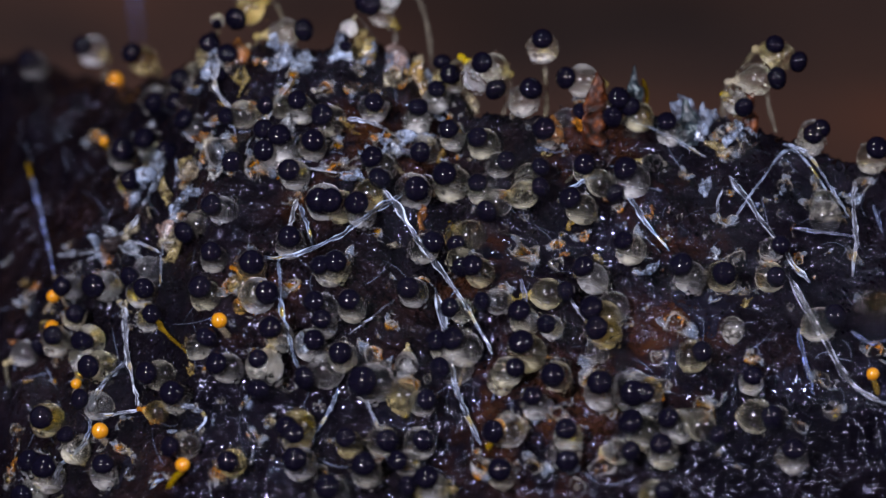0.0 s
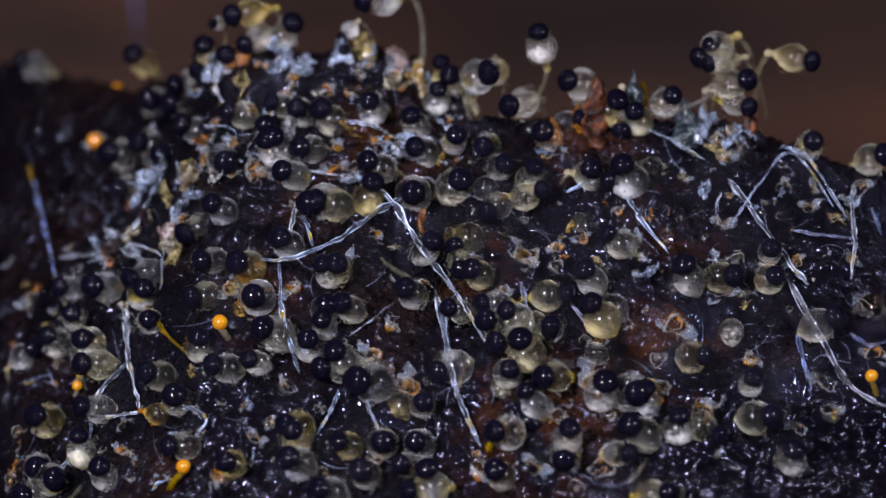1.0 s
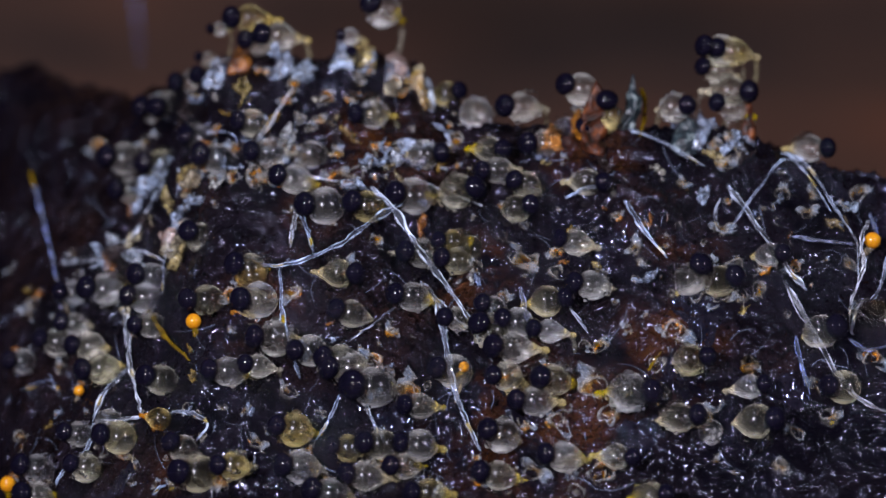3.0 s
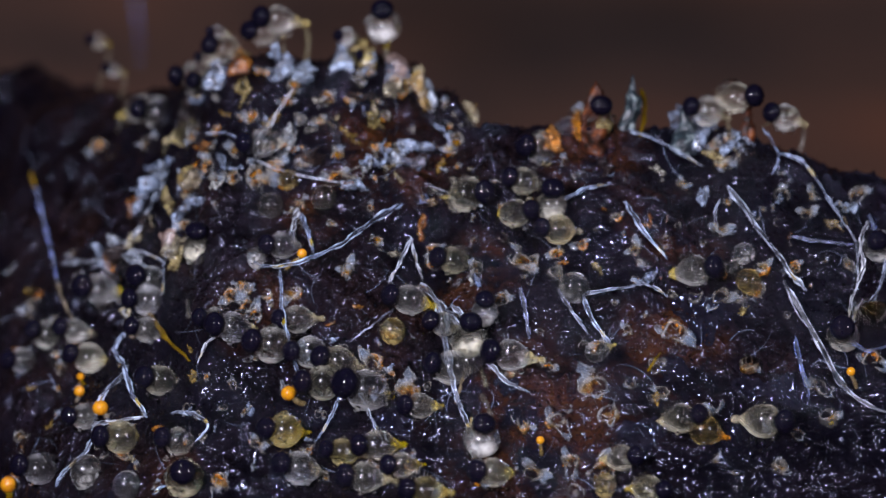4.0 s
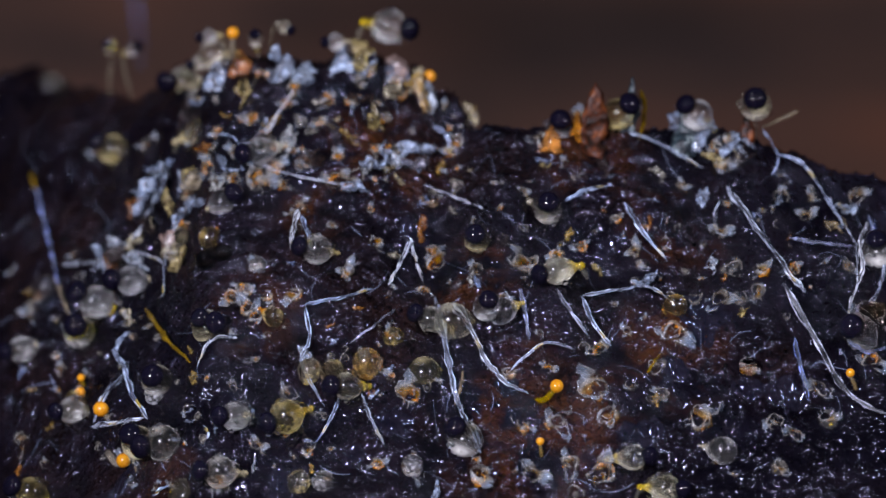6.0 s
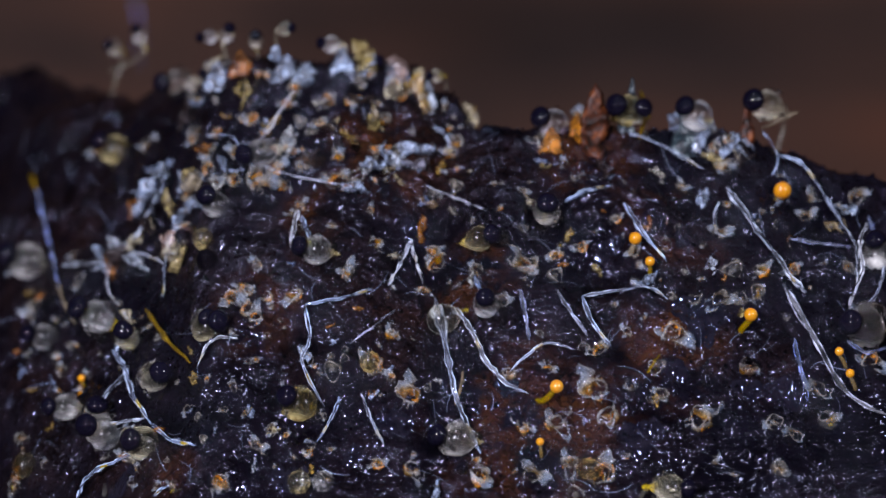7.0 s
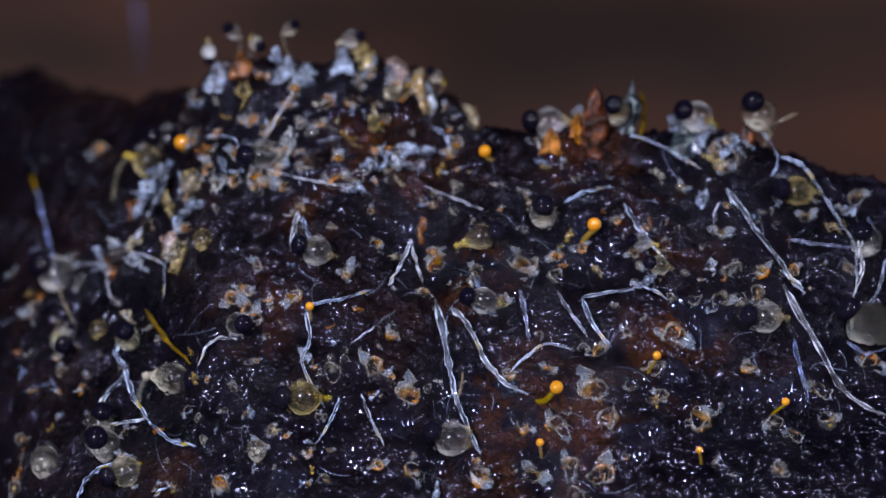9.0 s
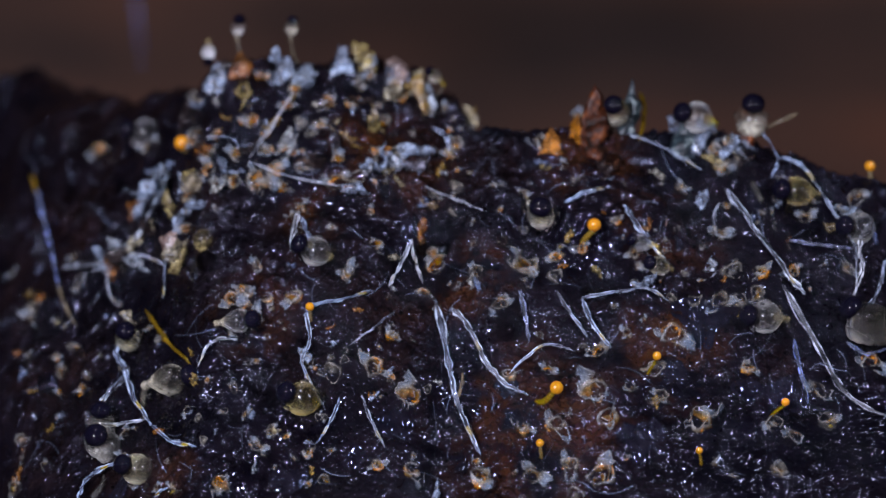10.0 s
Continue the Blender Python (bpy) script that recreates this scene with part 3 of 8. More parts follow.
def ragged(bm, size, seed):
    """A torn curled scrap of skin: a sheet with an uneven outline and thickness."""
    rows, cols = 9, 6
    grid = []
    for j in range(rows):
        line = []
        for i in range(cols):
            a, b = i / (cols - 1) - 0.5, j / (rows - 1) - 0.5
            edge = 1 + 0.55 * noise.noise(Vector((a * 5, b * 5, seed)))
            p = Vector((a * 0.6 * edge * (1.1 - abs(b)), b * 1.15 * edge, 0.0))
            p += 0.34 * noise.noise_vector(Vector((a * 2.2, b * 2.2, seed + 3))) + 0.04 * noise.noise_vector(Vector((a * 6, b * 6, seed + 8)))
            p.z += 0.9 * a * a - 0.5 * b * b * math.sin(seed)
            line.append(p)
        grid.append(line)
    top = [[bm.verts.new(p * size * MM) for p in line] for line in grid]
    low = [[bm.verts.new((p + Vector((0, 0, -0.06))) * size * MM) for p in line] for line in grid]
    for j in range(rows - 1):
        for i in range(cols - 1):
            bm.faces.new((top[j][i], top[j][i + 1], top[j + 1][i + 1], top[j + 1][i]))
            bm.faces.new((low[j][i], low[j + 1][i], low[j + 1][i + 1], low[j][i + 1]))
    ring = [(0, i) for i in range(cols)] + [(j, cols - 1) for j in range(1, rows)] + [(rows - 1, i) for i in range(cols - 2, -1, -1)] + [(j, 0) for j in range(rows - 2, 0, -1)]
    for (ja, ia), (jb, ib) in zip(ring, ring[1:] + ring[:1]):
        bm.faces.new((top[ja][ia], low[ja][ia], low[jb][ib], top[jb][ib]))
    solid = len(bm.faces)
    edge = [grid[j][i] * size for j, i in ring + ring[:1]]
    tube(bm, edge, [0.02 * size * (1 + 0.6 * math.sin(k * 1.3 + seed)) for k in range(len(edge))], 5)
    bm.faces.ensure_lookup_table()
    for f in bm.faces[solid:]:
        f.material_index = 1
    bmesh.ops.recalc_face_normals(bm, faces=bm.faces)
    return bm


def crumple(bm, size, seed, squash, depth=0.5):
    """A crushed open sac: a ball cut open at the top, folded by noise."""
    made = bmesh.ops.create_icosphere(bm, subdivisions=3, radius=1.0)["verts"]
    bmesh.ops.delete(bm, geom=[v for v in made if v.co.z > 0.25 + 0.5 * noise.noise(v.co * 1.7 + Vector((seed, 0, 0)))], context="VERTS")
    for v in bm.verts:
        p = v.co.copy()
        d = noise.noise_vector(p * 1.9 + Vector((seed, 4, 1)))
        e = noise.noise_vector(p * 4.5 + Vector((1, seed, 2)))
        v.co = Vector((p.x * 1.15, p.y * (0.7 + 0.3 * math.sin(seed)), p.z * squash)) * (0.5 * size) + depth * size * (0.42 * d + (0.16 if size > 0.9 else 0.05) * e)
    bm.normal_update()
    outer, rim = list(bm.verts), [e for e in bm.edges if e.is_boundary]
    inner = {v: bm.verts.new(v.co - v.normal * 0.04 * size) for v in outer}
    for f in list(bm.faces):
        bm.faces.new([inner[v] for v in reversed(f.verts)])
    for e in rim:
        a, b = e.verts
        bm.faces.new((a, b, inner[b], inner[a]))
    bmesh.ops.recalc_face_normals(bm, faces=bm.faces)
    bmesh.ops.scale(bm, vec=(MM, MM, MM), verts=bm.verts)
    return bm


def cup(bm, seed, deep=0.34):
    """An emptied sac: a thin-walled bowl with a rolled wavy lip and a drawn-out foot, sagging to one side."""
    sides, rings = 20, []
    wall = [(-deep - 0.16, 0.05), (-deep - 0.05, 0.09), (-deep, 0.17), (-0.75 * deep, 0.28), (-0.4 * deep, 0.35), (0, 0.37), (0.08, 0.35), (0.11, 0.315), (0.08, 0.29), (0, 0.3), (-0.4 * deep, 0.29), (-0.75 * deep, 0.21), (-0.9 * deep, 0.08)]
    for z, r in wall:
        ring = []
        for k in range(sides):
            a = 2 * math.pi * k / sides
            q = Vector((r * math.cos(a), r * math.sin(a) * (0.8 + 0.15 * math.sin(seed)), z))
            q += 0.16 * noise.noise_vector(q * 2.2 + Vector((seed, 1, 4))) + 0.05 * noise.noise_vector(q * 6 + Vector((seed, 5, 2)))
            q.z += 0.14 * noise.noise(Vector((math.cos(a) * 1.4, math.sin(a) * 1.4, seed))) * (1 if z > -0.1 else 0.3)
            ring.append(bm.verts.new(q * MM))
        rings.append(ring)
    for n, (a, b) in enumerate(zip(rings, rings[1:])):
        for k in range(sides):
            f = bm.faces.new((a[k], a[(k + 1) % sides], b[(k + 1) % sides], b[k]))
            f.material_index = 1 if 6 <= n <= 7 else 0
    bm.faces.new(list(reversed(rings[0])))
    bm.faces.new(rings[-1])
    return bm


REMAINS = {}


def remains_kind(kind, variant):
    if (kind, variant) in REMAINS:
        return REMAINS[kind, variant]
    seed = variant * 13.7 + ord(kind)
    rnd = random.Random(int(seed))
    root = new({"r": "empty_bladder", "o": "burst_bladder", "s": "collapsed_bladder", "y": "burst_bladder"}.get(kind, "husk_flake"))
    bm = bmesh.new()
    if kind == "r":
        cup(bm, seed, 0.2)
        part("rim", bm, SHELL, root).data.materials.append(RIM)
        bm = bmesh.new()
        lathe(bm, [(-0.14, 0.05), (-0.11, 0.13), (-0.08, 0.17), (-0.06, 0.13), (-0.075, 0.05)], 14, 0.3, seed)
        part("membrane", bm, SHELL, root)
    elif kind in "soy":
        cup(bm, seed, rnd.uniform(0.22, 0.45))
        part("skin", bm, SHELL if kind == "s" else CUP, root).data.materials.append(RIM)
        bm = bmesh.new()
        lathe(bm, [(-0.62, 0.04), (-0.54, 0.12), (-0.44, 0.14), (-0.36, 0.11), (-0.3, 0.13), (-0.24, 0.07)], 12, 0.6, seed)
        part("neck", bm, COLLAR if kind == "s" else (CORE if kind == "o" else ORANGE), root, "yellow-brown neck" if kind == "s" else "orange dried core")
        if kind != "s":
            bm = bmesh.new()
            crumple(bm, 0.5, seed + 3, 0.6, 0.5)
            part("core", bm, CORE if kind == "o" else ORANGE, root, "orange dried core").location = (0.05 * MM, -0.04 * MM, -0.14 * MM)
        for k in range(2):
            bm = bmesh.new()
            ragged(bm, rnd.uniform(0.45, 0.75), seed + 2.3 * k)
            leaf = part("petal", bm, PETAL, root)
            leaf.data.materials.append(RIM)
            leaf.matrix_basis = Matrix.Rotation(k * 2.6 + seed, 4, "Z") @ Matrix.Translation((0.3 * MM, 0, -0.12 * MM)) @ Matrix.Rotation(rnd.uniform(-0.9, 0.1), 4, "Y") @ Matrix.Rotation(1.57, 4, "Z")
    else:
        if kind == "f":
            ragged(bm, 1.1, seed)
        else:
            crumple(bm, 1.0 if kind in "bt" else 0.6, seed, {"b": 1.1, "t": 1.2}.get(kind, 0.75), {"b": 0.6, "t": 0.5}.get(kind, 0.62))
        skin = part("skin", bm, {"f": FLAKE, "b": RUST, "t": TEAL}.get(kind, SHELL), root)
        skin.data.materials.append(FLAKE if kind == "f" else SHELL)
        if kind == "f":
            for k in range(1):
                bm = bmesh.new()
                a = Vector((rnd.uniform(-0.3, 0.3), rnd.uniform(-0.3, 0.3), 0))
                b = a + Vector((rnd.uniform(-0.5, 0.5), rnd.uniform(-0.5, 0.5), rnd.uniform(0.1, 0.4)))
                c = b + Vector((rnd.uniform(-0.3, 0.3), rnd.uniform(-0.3, 0.3), rnd.uniform(-0.1, 0.2)))
                tube(bm, curve_points([a, b, c], 4), [0.06 - 0.004 * i for i in range(9)], 6, 0.5)
                part("shred", bm, FLAKE if kind == "f" else SHELL, root)
    REMAINS[kind, variant] = root
    root["fresh"] = 1
    return root


LABELS = {"r": "empty ring-shaped clear bladder skin on the dung", "o": "burst clear bladder with an orange core on the dung", "s": "collapsed clear bladder skin stuck to the dung",
          "y": "burst clear bladder with a yellow core on the dung", "f": "crumpled pale whitish husk flake on the dung", "b": "reddish brown crumpled flake on the dung's ridge",
          "t": "dark teal crumpled flake on the dung's ridge"}
COUNT = [0]


def remains(kind, u, w, size, sunk=0.0):
    COUNT[0] += 1
    i = COUNT[0]
    first = remains_kind(kind, i % (5 if kind in "sof" else 2))
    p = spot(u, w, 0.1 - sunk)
    spin = Euler((radians(48 + 40 * math.sin(i * 2.3)), radians(35 * math.sin(i * 1.1)), i * 2.4)).to_quaternion()
    if kind in "sory":
        spin = Euler((radians(60 + 34 * math.sin(i * 2.3)), radians(40 * math.sin(i * 1.1)), 0)).to_quaternion() @ Euler((0, 0, i * 2.4)).to_quaternion()
    if first.get("fresh"):
        del first["fresh"]
        ob = first
    else:
        ob = copy_thing(first, Matrix())
    ob.matrix_basis = Matrix.LocRotScale(p * MM, spin, (size, size, size))
    return tagged(ob, LABELS[kind], "husk", "dead fungus remains on the dung")


def spire(u, w, tall, wide, material, name, label, lean=0.0):
    """An upright crumpled lump on the ridge, its foot at (u, w)."""
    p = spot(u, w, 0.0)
    bm = bmesh.new()
    shape = [(-0.3, 0.6), (0, 0.55), (0.2, 0.5), (0.4, 0.42), (0.55, 0.36), (0.7, 0.27), (0.85, 0.15), (1.0, 0.04)]
    lathe(bm, [(z * tall, wide * through_points(shape, z)) for z in np.linspace(-0.3, 1.0, 26)], 26, 0.4, u * 3)
    for v in bm.verts:
        q = v.co / MM
        fold = 0.34 * noise.noise_vector(q * 2.1 + Vector((u, w, 1))) + 0.15 * noise.noise_vector(q * 5.2 + Vector((w, u, 4))) + 0.1 * noise.noise_vector(q * 11)
        v.co = (q + wide * min(1.0, 0.35 + 1.2 * (tall - q.z) / tall) * fold + Vector((lean * q.z, 0, 0))) * MM
    ob = part(name, bm, material)
    ob.location = p * MM
    return tagged(ob, label, "flake", "lumps on the dung's ridge")


HEADS = []


def young(u, w, radius, born, gone, foot=None):
    """An unripe one: an orange ball on a short yellow stem; foot: where the stem leads, seen from the head."""
    seed = len(HEADS)
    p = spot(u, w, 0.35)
    root = new("young_fungus")
    root.location = p * MM
    bm = bmesh.new()
    for v in ball(bm, (0, 0, 0), radius, 3):
        v.co *= 1 + 0.06 * noise.noise(v.co / MM * 4 + Vector((seed, 0, 0)))
    part("head", bm, ORANGE, root, "round glossy orange head")
    bm = bmesh.new()
    rnd = random.Random(seed)
    side = rnd.uniform(-0.3, 0.3)
    line = [Vector((0, 0.02, -radius * 0.7)), Vector((side, 0.15, -radius - 0.18)), Vector((side * 1.6, 0.55, -radius - 0.5)), Vector((side * 1.8, 1.1, -radius - 0.7))]
    if foot:
        fx, fz = foot
        line = [Vector((fx * k, 0.02 + 0.35 * k * k, fz * k - 0.12 * math.sin(math.pi * k))) for k in (0.15, 0.5, 1.0)] + [Vector((fx * 1.15, 0.9, fz * 1.15))]
    tube(bm, curve_points(line, 4),
         [radius * (0.42 + 0.02 * i) for i in range(13)], 8)
    part("stem", bm, OLIVE, root)
    HEADS.append(tagged(root, "young unripe fungus with an orange head on the dung", "fungus", "young orange fungi"))
    return timed(root, born, gone, 1.6)


def drop(u, w, radius, born, gone):
    """A clear bladder that has lost its cap, or a drop of water."""
    seed = u * 3.1 + w
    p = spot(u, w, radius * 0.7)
    bm = bmesh.new()
    for v in ball(bm, (0, 0, 0), radius, 4):
        v.co *= 1 + 0.05 * noise.noise(v.co / MM * 2 + Vector((seed, 0, 0)))
    ob = part("water_drop", bm, DEW if radius < 0.24 or radius > 0.4 else DROP)
    ob.location = p * MM
    tagged(ob, "round clear drop sitting on the wet dung", "drop", "clear drops on the dung")
    return timed(ob, born, gone, 2 * radius + 0.8)



thread("olive", .05, None, None, .42, (-8.35, 1.48), (-8.31, 1.34), (-8.26, 1.17))
thread("blue", .04, None, None, .35, (-8.31, 1.41), (-8.14, .7), (-7.94, -.1), (-7.81, -.79))
thread("olive", .04, None, None, .3, (-7.85, -.62), (-7.68, -1.14), (-7.45, -1.57))
thread("pale", .05, None, 3.6, .3, (-6.39, -1.3), (-6.37, -1.92), (-6.31, -2.5), (-6.19, -3.07), (-6.1, -3.41))
thread("pale", .05, 3.7, None, .3, (-6.38, -1.71), (-6.65, -2.08), (-6.45, -2.46), (-6.3, -2.97), (-5.99, -3.49))
thread("pale", .05, None, None, .3, (-6.39, -2.52), (-6.86, -2.98), (-7.08, -3.58))
thread("pale", .04, None, None, .3, (-7.14, -3.66), (-6.63, -3.55), (-6.02, -3.46))
thread("pale", .04, 6.2, None, .3, (-5.99, -3.49), (-5.5, -3.91), (-5.01, -4.01))
thread("pale", .04, None, 5.9, .3, (-5.51, -3.39), (-5.11, -3.39), (-4.77, -3.62), (-4.99, -3.96))
thread("pale", .04, None, 5.8, .35, (-7.07, -3.64), (-7.18, -4.09), (-7.68, -4.57), (-7.84, -4.89))
thread("pale", .04, 6.8, None, .35, (-6.3, -4.18), (-6.82, -4.41), (-7.26, -4.7), (-7.43, -5.15))
thread("pale", .05, None, 3.2, .55, (-1.47, 1.18), (-.96, .67), (-.5, -.07), (.07, -.81), (.52, -1.49), (1, -2.34))
thread("pale", .05, None, 4.2, .6, (-.82, .86), (-1.52, .44), (-2.21, -.05), (-3.23, -.41), (-3.97, -.32))
thread("pale", .04, None, 4.2, .5, (-3.29, -.44), (-3.27, -1.3), (-3.1, -1.98), (-2.89, -2.72))
thread("glass", .06, None, None, .25, (-.16, -1.02), (.07, -2.05), (.22, -2.86), (.44, -3.49), (.76, -4.18))
thread("pale", .04, None, None, .2, (3.68, .91), (3.97, .45), (4.55, -.29))
thread("pale", .05, None, None, .2, (5.75, 1.22), (6.38, .36), (7.01, -.51), (7.36, -.91))
thread("blue", .06, None, None, .2, (6.9, -.73), (7.53, -1.83), (8.22, -2.97), (9.08, -3.41))
thread("blue", .05, None, None, .15, (7.13, -1.83), (7.24, -2.4), (7.42, -3.15))
thread("blue", .03, None, None, .15, (7.01, .18), (7.76, .07), (8.36, .01))
thread("pale", .03, None, 3.1, .5, (5.87, .39), (6.33, 1.07), (6.89, 1.73), (7.29, 1.52), (7.86, .67))
thread("pale", .03, None, None, .5, (6.82, 1.87), (7.28, 1.7), (7.76, 1.04), (8.16, .39))
thread("olive", .04, 3.8, None, .6, (7.2, 2.75), (6.46, 2.42))
thread("pale", .02, 3.8, None, .5, (6.49, 2.38), (6.81, 1.83), (6.67, 1.46))
thread("pale", .03, 3.8, None, .25, (2.82, -.99), (3.63, -.85), (4.14, -.79), (4.57, -1.04))
thread("pale", .04, 3.8, None, .25, (2.82, -.99), (3.05, -1.54), (3.42, -2))
thread("blue", .04, None, None, .2, (2.31, -.85), (2.59, -1.31), (2.94, -1.8))
thread("blue", .04, None, None, .2, (1.56, -.85), (1.68, -1.37), (1.76, -1.88))
thread("glass", .05, 3.9, None, .3, (.18, -1.19), (.53, -1.6), (.82, -2.19), (1.22, -2.69), (1.73, -2.97))
thread("pale", .03, 4.2, None, .25, (1.33, -2.54), (2.02, -1.96), (2.69, -2.08))
thread("pale", .03, 3.8, None, .25, (-.64, .18), (-.87, -.33), (-1.1, -.77))
thread("pale", .03, 3.8, None, .25, (-.64, .13), (-.54, -.33), (-.41, -.73))
thread("pale", .03, 4.2, None, .25, (-2.8, -1.17), (-2.11, -1.02), (-1.42, -.85))
thread("pale", .04, 4.2, None, .25, (-2.8, -1.17), (-2.71, -1.83), (-2.86, -2.34), (-2.4, -3.23))
thread("blue", .02, None, None, .15, (-.96, -1.25), (-1.42, -1.6), (-1.91, -1.96))
thread("pale", .03, None, None, .3, (-5.88, .84), (-6.24, .24), (-6.74, -.29), (-7.16, -.47))
thread("pale", .04, None, None, .3, (-7.74, -.36), (-6.76, -.26), (-6.19, -.1), (-5.67, -.33))
thread("pale", .03, None, None, .3, (-6.76, -.26), (-6.8, -.85), (-6.52, -1.23))
thread("pale", .03, None, None, .3, (-5.56, .24), (-5.65, -.33), (-5.69, -1))
thread("olive", .05, None, None, .4, (-6.04, -1.23), (-5.64, -1.83), (-5.12, -2.34))
thread("pale", .02, None, None, .3, (-4.98, 2.28), (-4.27, 2.25), (-4.16, 1.99))
thread("pale", .03, None, None, .3, (-3.95, 1.83), (-3.26, 2.82), (-3.03, 3.2))
thread("pale", .02, None, None, .3, (-3.95, 1.78), (-3.03, 1.45), (-2, 1.27))
thread("pale", .05, None, None, .3, (-2.94, .76), (-3.04, .33), (-3.09, -.05))
thread("pale", .04, None, None, .3, (-2.88, .64), (-2.72, .24), (-2.61, -.2))
thread("pale", .03, None, None, .2, (3.46, 2.45), (4.32, 2.14), (5.29, 1.6))
thread("pale", .03, None, None, .2, (2.48, .95), (3, 1.18), (3.42, 1.27))
thread("blue", .04, None, None, .6, (8.2, -1.87), (8.6, -2.13), (9.06, -2.01))
thread("blue", .06, None, None, .5, (8.64, .64), (8.82, .1))
thread("pale", .04, None, 2.2, .5, (-4.47, 3.63), (-4.58, 3.06), (-4.24, 2.55))
thread("pale", .04, None, 2.0, .6, (-1.92, 2.38), (-1.41, 2.29), (-.93, 2.02))
# hanging hair, set 14 mm behind the mound to fit the camera's view
thread("blue", .05, None, None, -14, (-6.12, 3.62), (-6.14, 4.1), (-6.18, 4.5), (-6.25, 5.09), (-6.28, 5.6))
thread("olive", .03, None, None, .3, (.41, -2.51), (.36, -2.86), (.24, -3.2))
thread("pale", .03, None, None, .2, (-2.11, -3.03), (-2.28, -3.49), (-2.57, -3.95))
thread("pale", .03, None, None, .2, (-1.65, -2.97), (-1.48, -3.43), (-1.19, -4.01))
thread("pale", .02, None, None, .1, (.87, .76), (.18, 1.04), (-.39, 1.27))
thread("pale", .04, None, None, .3, (-5.56, -4.81), (-5.9, -5.04))
thread("olive", .05, None, None, .4, (4.01, 3.17), (4.09, 2.77), (3.99, 2.19))
thread("pale", .03, None, None, .3, (-.22, 2.48), (.07, 2.25), (.16, 1.87))
thread("glass", .05, None, 2.2, .5, (8.27, 1.1), (8.24, .5), (8.3, -.1), (8.2, -.8))
thread("glass", .035, 2.0, None, .5, (8.62, .5), (8.46, .1), (8.52, -.4), (8.4, -.75), (8.24, -1.3), (8.34, -1.8))
thread("glass", .03, 2.0, None, .45, (9.0, -.2), (8.82, -.9), (8.5, -1.3), (8.28, -1.85))
thread("pale", .02, 2.0, None, .45, (8.17, .42), (8.38, 0), (8.4, -.5), (8.38, -.9))
thread("glass", .05, 2.9, 4.5, .3, (-.45, -.75), (-.1, -1.15), (.25, -1.5), (.5, -1.75))
thread("olive", .035, None, None, .3, (-3.1, 2.95), (-2.98, 3.2))
thread("olive", .03, 2.2, None, .3, (4.15, -2.55), (4.3, -2.3), (4.42, -2.16))
thread("pale", .03, None, None, .25, (5.6, .95), (5.5, .55), (5.65, .25), (5.95, .3))
thread("olive", .03, None, None, .3, (8.1, .6), (8.2, .4))
thread("pale", .03, 3.8, None, .2, (-4.18, -1.83), (-4.7, -1.88), (-4.98, -2.4))

remains("o", 7.13, -.45, .41)
remains("s", 7.53, 1.04, .36)
remains("s", 7.36, .64, .41)
remains("s", 8.39, 1.04, .55)
remains("o", 6.44, -.45, .5)
remains("s", 6.38, -.91, .47)
remains("o", 5.75, 1.62, .41)
remains("s", 4.83, 1.27, .33)
remains("f", 5.23, .99, .3)
remains("o", 3.51, .59, .33)
remains("o", 2.82, .01, .36)
remains("o", 2.31, -.16, .41)
remains("s", 4.03, -.33, .36)
remains("y", -6.93, 1.96, .55)
remains("s", -5.96, 2.08, .5)
remains("s", -7.39, -.68, .47)
remains("f", -6.3, .64, .41)
remains("s", -8.31, -1.19, .55)
remains("o", -4.24, 1.39, .41)
remains("y", -3.78, 1.39, .61)
remains("f", -4.98, .93, .41)
remains("o", -5.21, .41, .39)
remains("o", -4.18, 1.91, .41)
remains("o", -3.2, 1.27, .41)
remains("o", -4.24, -1.02, .55)
remains("o", -3.81, -1.39, .5)
remains("o", -3.58, -1, .41)
remains("y", -4.06, -.85, .39)
remains("o", 1.68, -.33, .72)
remains("r", 2.31, -.56, .47)
remains("r", 4.64, -1.04, .36)
remains("r", 5.14, -1.06, .47)
remains("s", 5.64, -1.02, .58)
remains("r", 5.89, -.47, .55)
remains("s", 6.04, -1.02, .44)
remains("o", 4.66, -1.71, .72)
remains("o", 3.17, -2.05, .5)
remains("o", 3.34, -3.43, .58)
remains("o", 3.08, -2.86, .69)
remains("o", 1.62, -3.6, .52)
remains("o", 2.31, -3.55, .63)
remains("o", 2.14, -2.46, .36)
remains("o", 1.33, -2.54, .39)
remains("o", -.68, -2.97, .61)
remains("o", -1.42, -2.4, .66)
remains("o", -1.02, -1.73, .39)
remains("r", -2.23, -2.51, .55)
remains("s", -1.94, -.48, .47)
remains("o", 5.23, -3.49, .69)
remains("s", 6.73, -3.55, .47)
remains("s", 7.82, -3.46, .52)
remains("s", 7.65, -2.86, .52)
remains("s", 5.6, .28, .47)
remains("y", 6.21, -2.4, .47)
remains("o", 3.19, -4.6, .83)
remains("o", 2.59, -4.37, .58)
remains("o", .76, -4.6, .72)
remains("s", 1.81, -4.6, .58)
remains("o", -.62, -4.49, .52)
remains("o", -1.33, -4.37, .39)
remains("s", -2.4, -4.72, .39)
remains("o", -2.74, -4.12, .39)
remains("s", -3.78, -4.01, .39)
remains("o", -4.52, -4.76, .47)
remains("s", -5.42, -4.83, .39)
remains("s", -8.71, -4.88, .44)
remains("s", -3.78, -.33, .36)
remains("o", -3.03, -.96, .47)
remains("s", -2.74, -2.28, .39)
remains("s", -3.12, -2.97, .5)
remains("o", -3.95, -1.23, .55)
remains("f", -5.44, .24, .52)
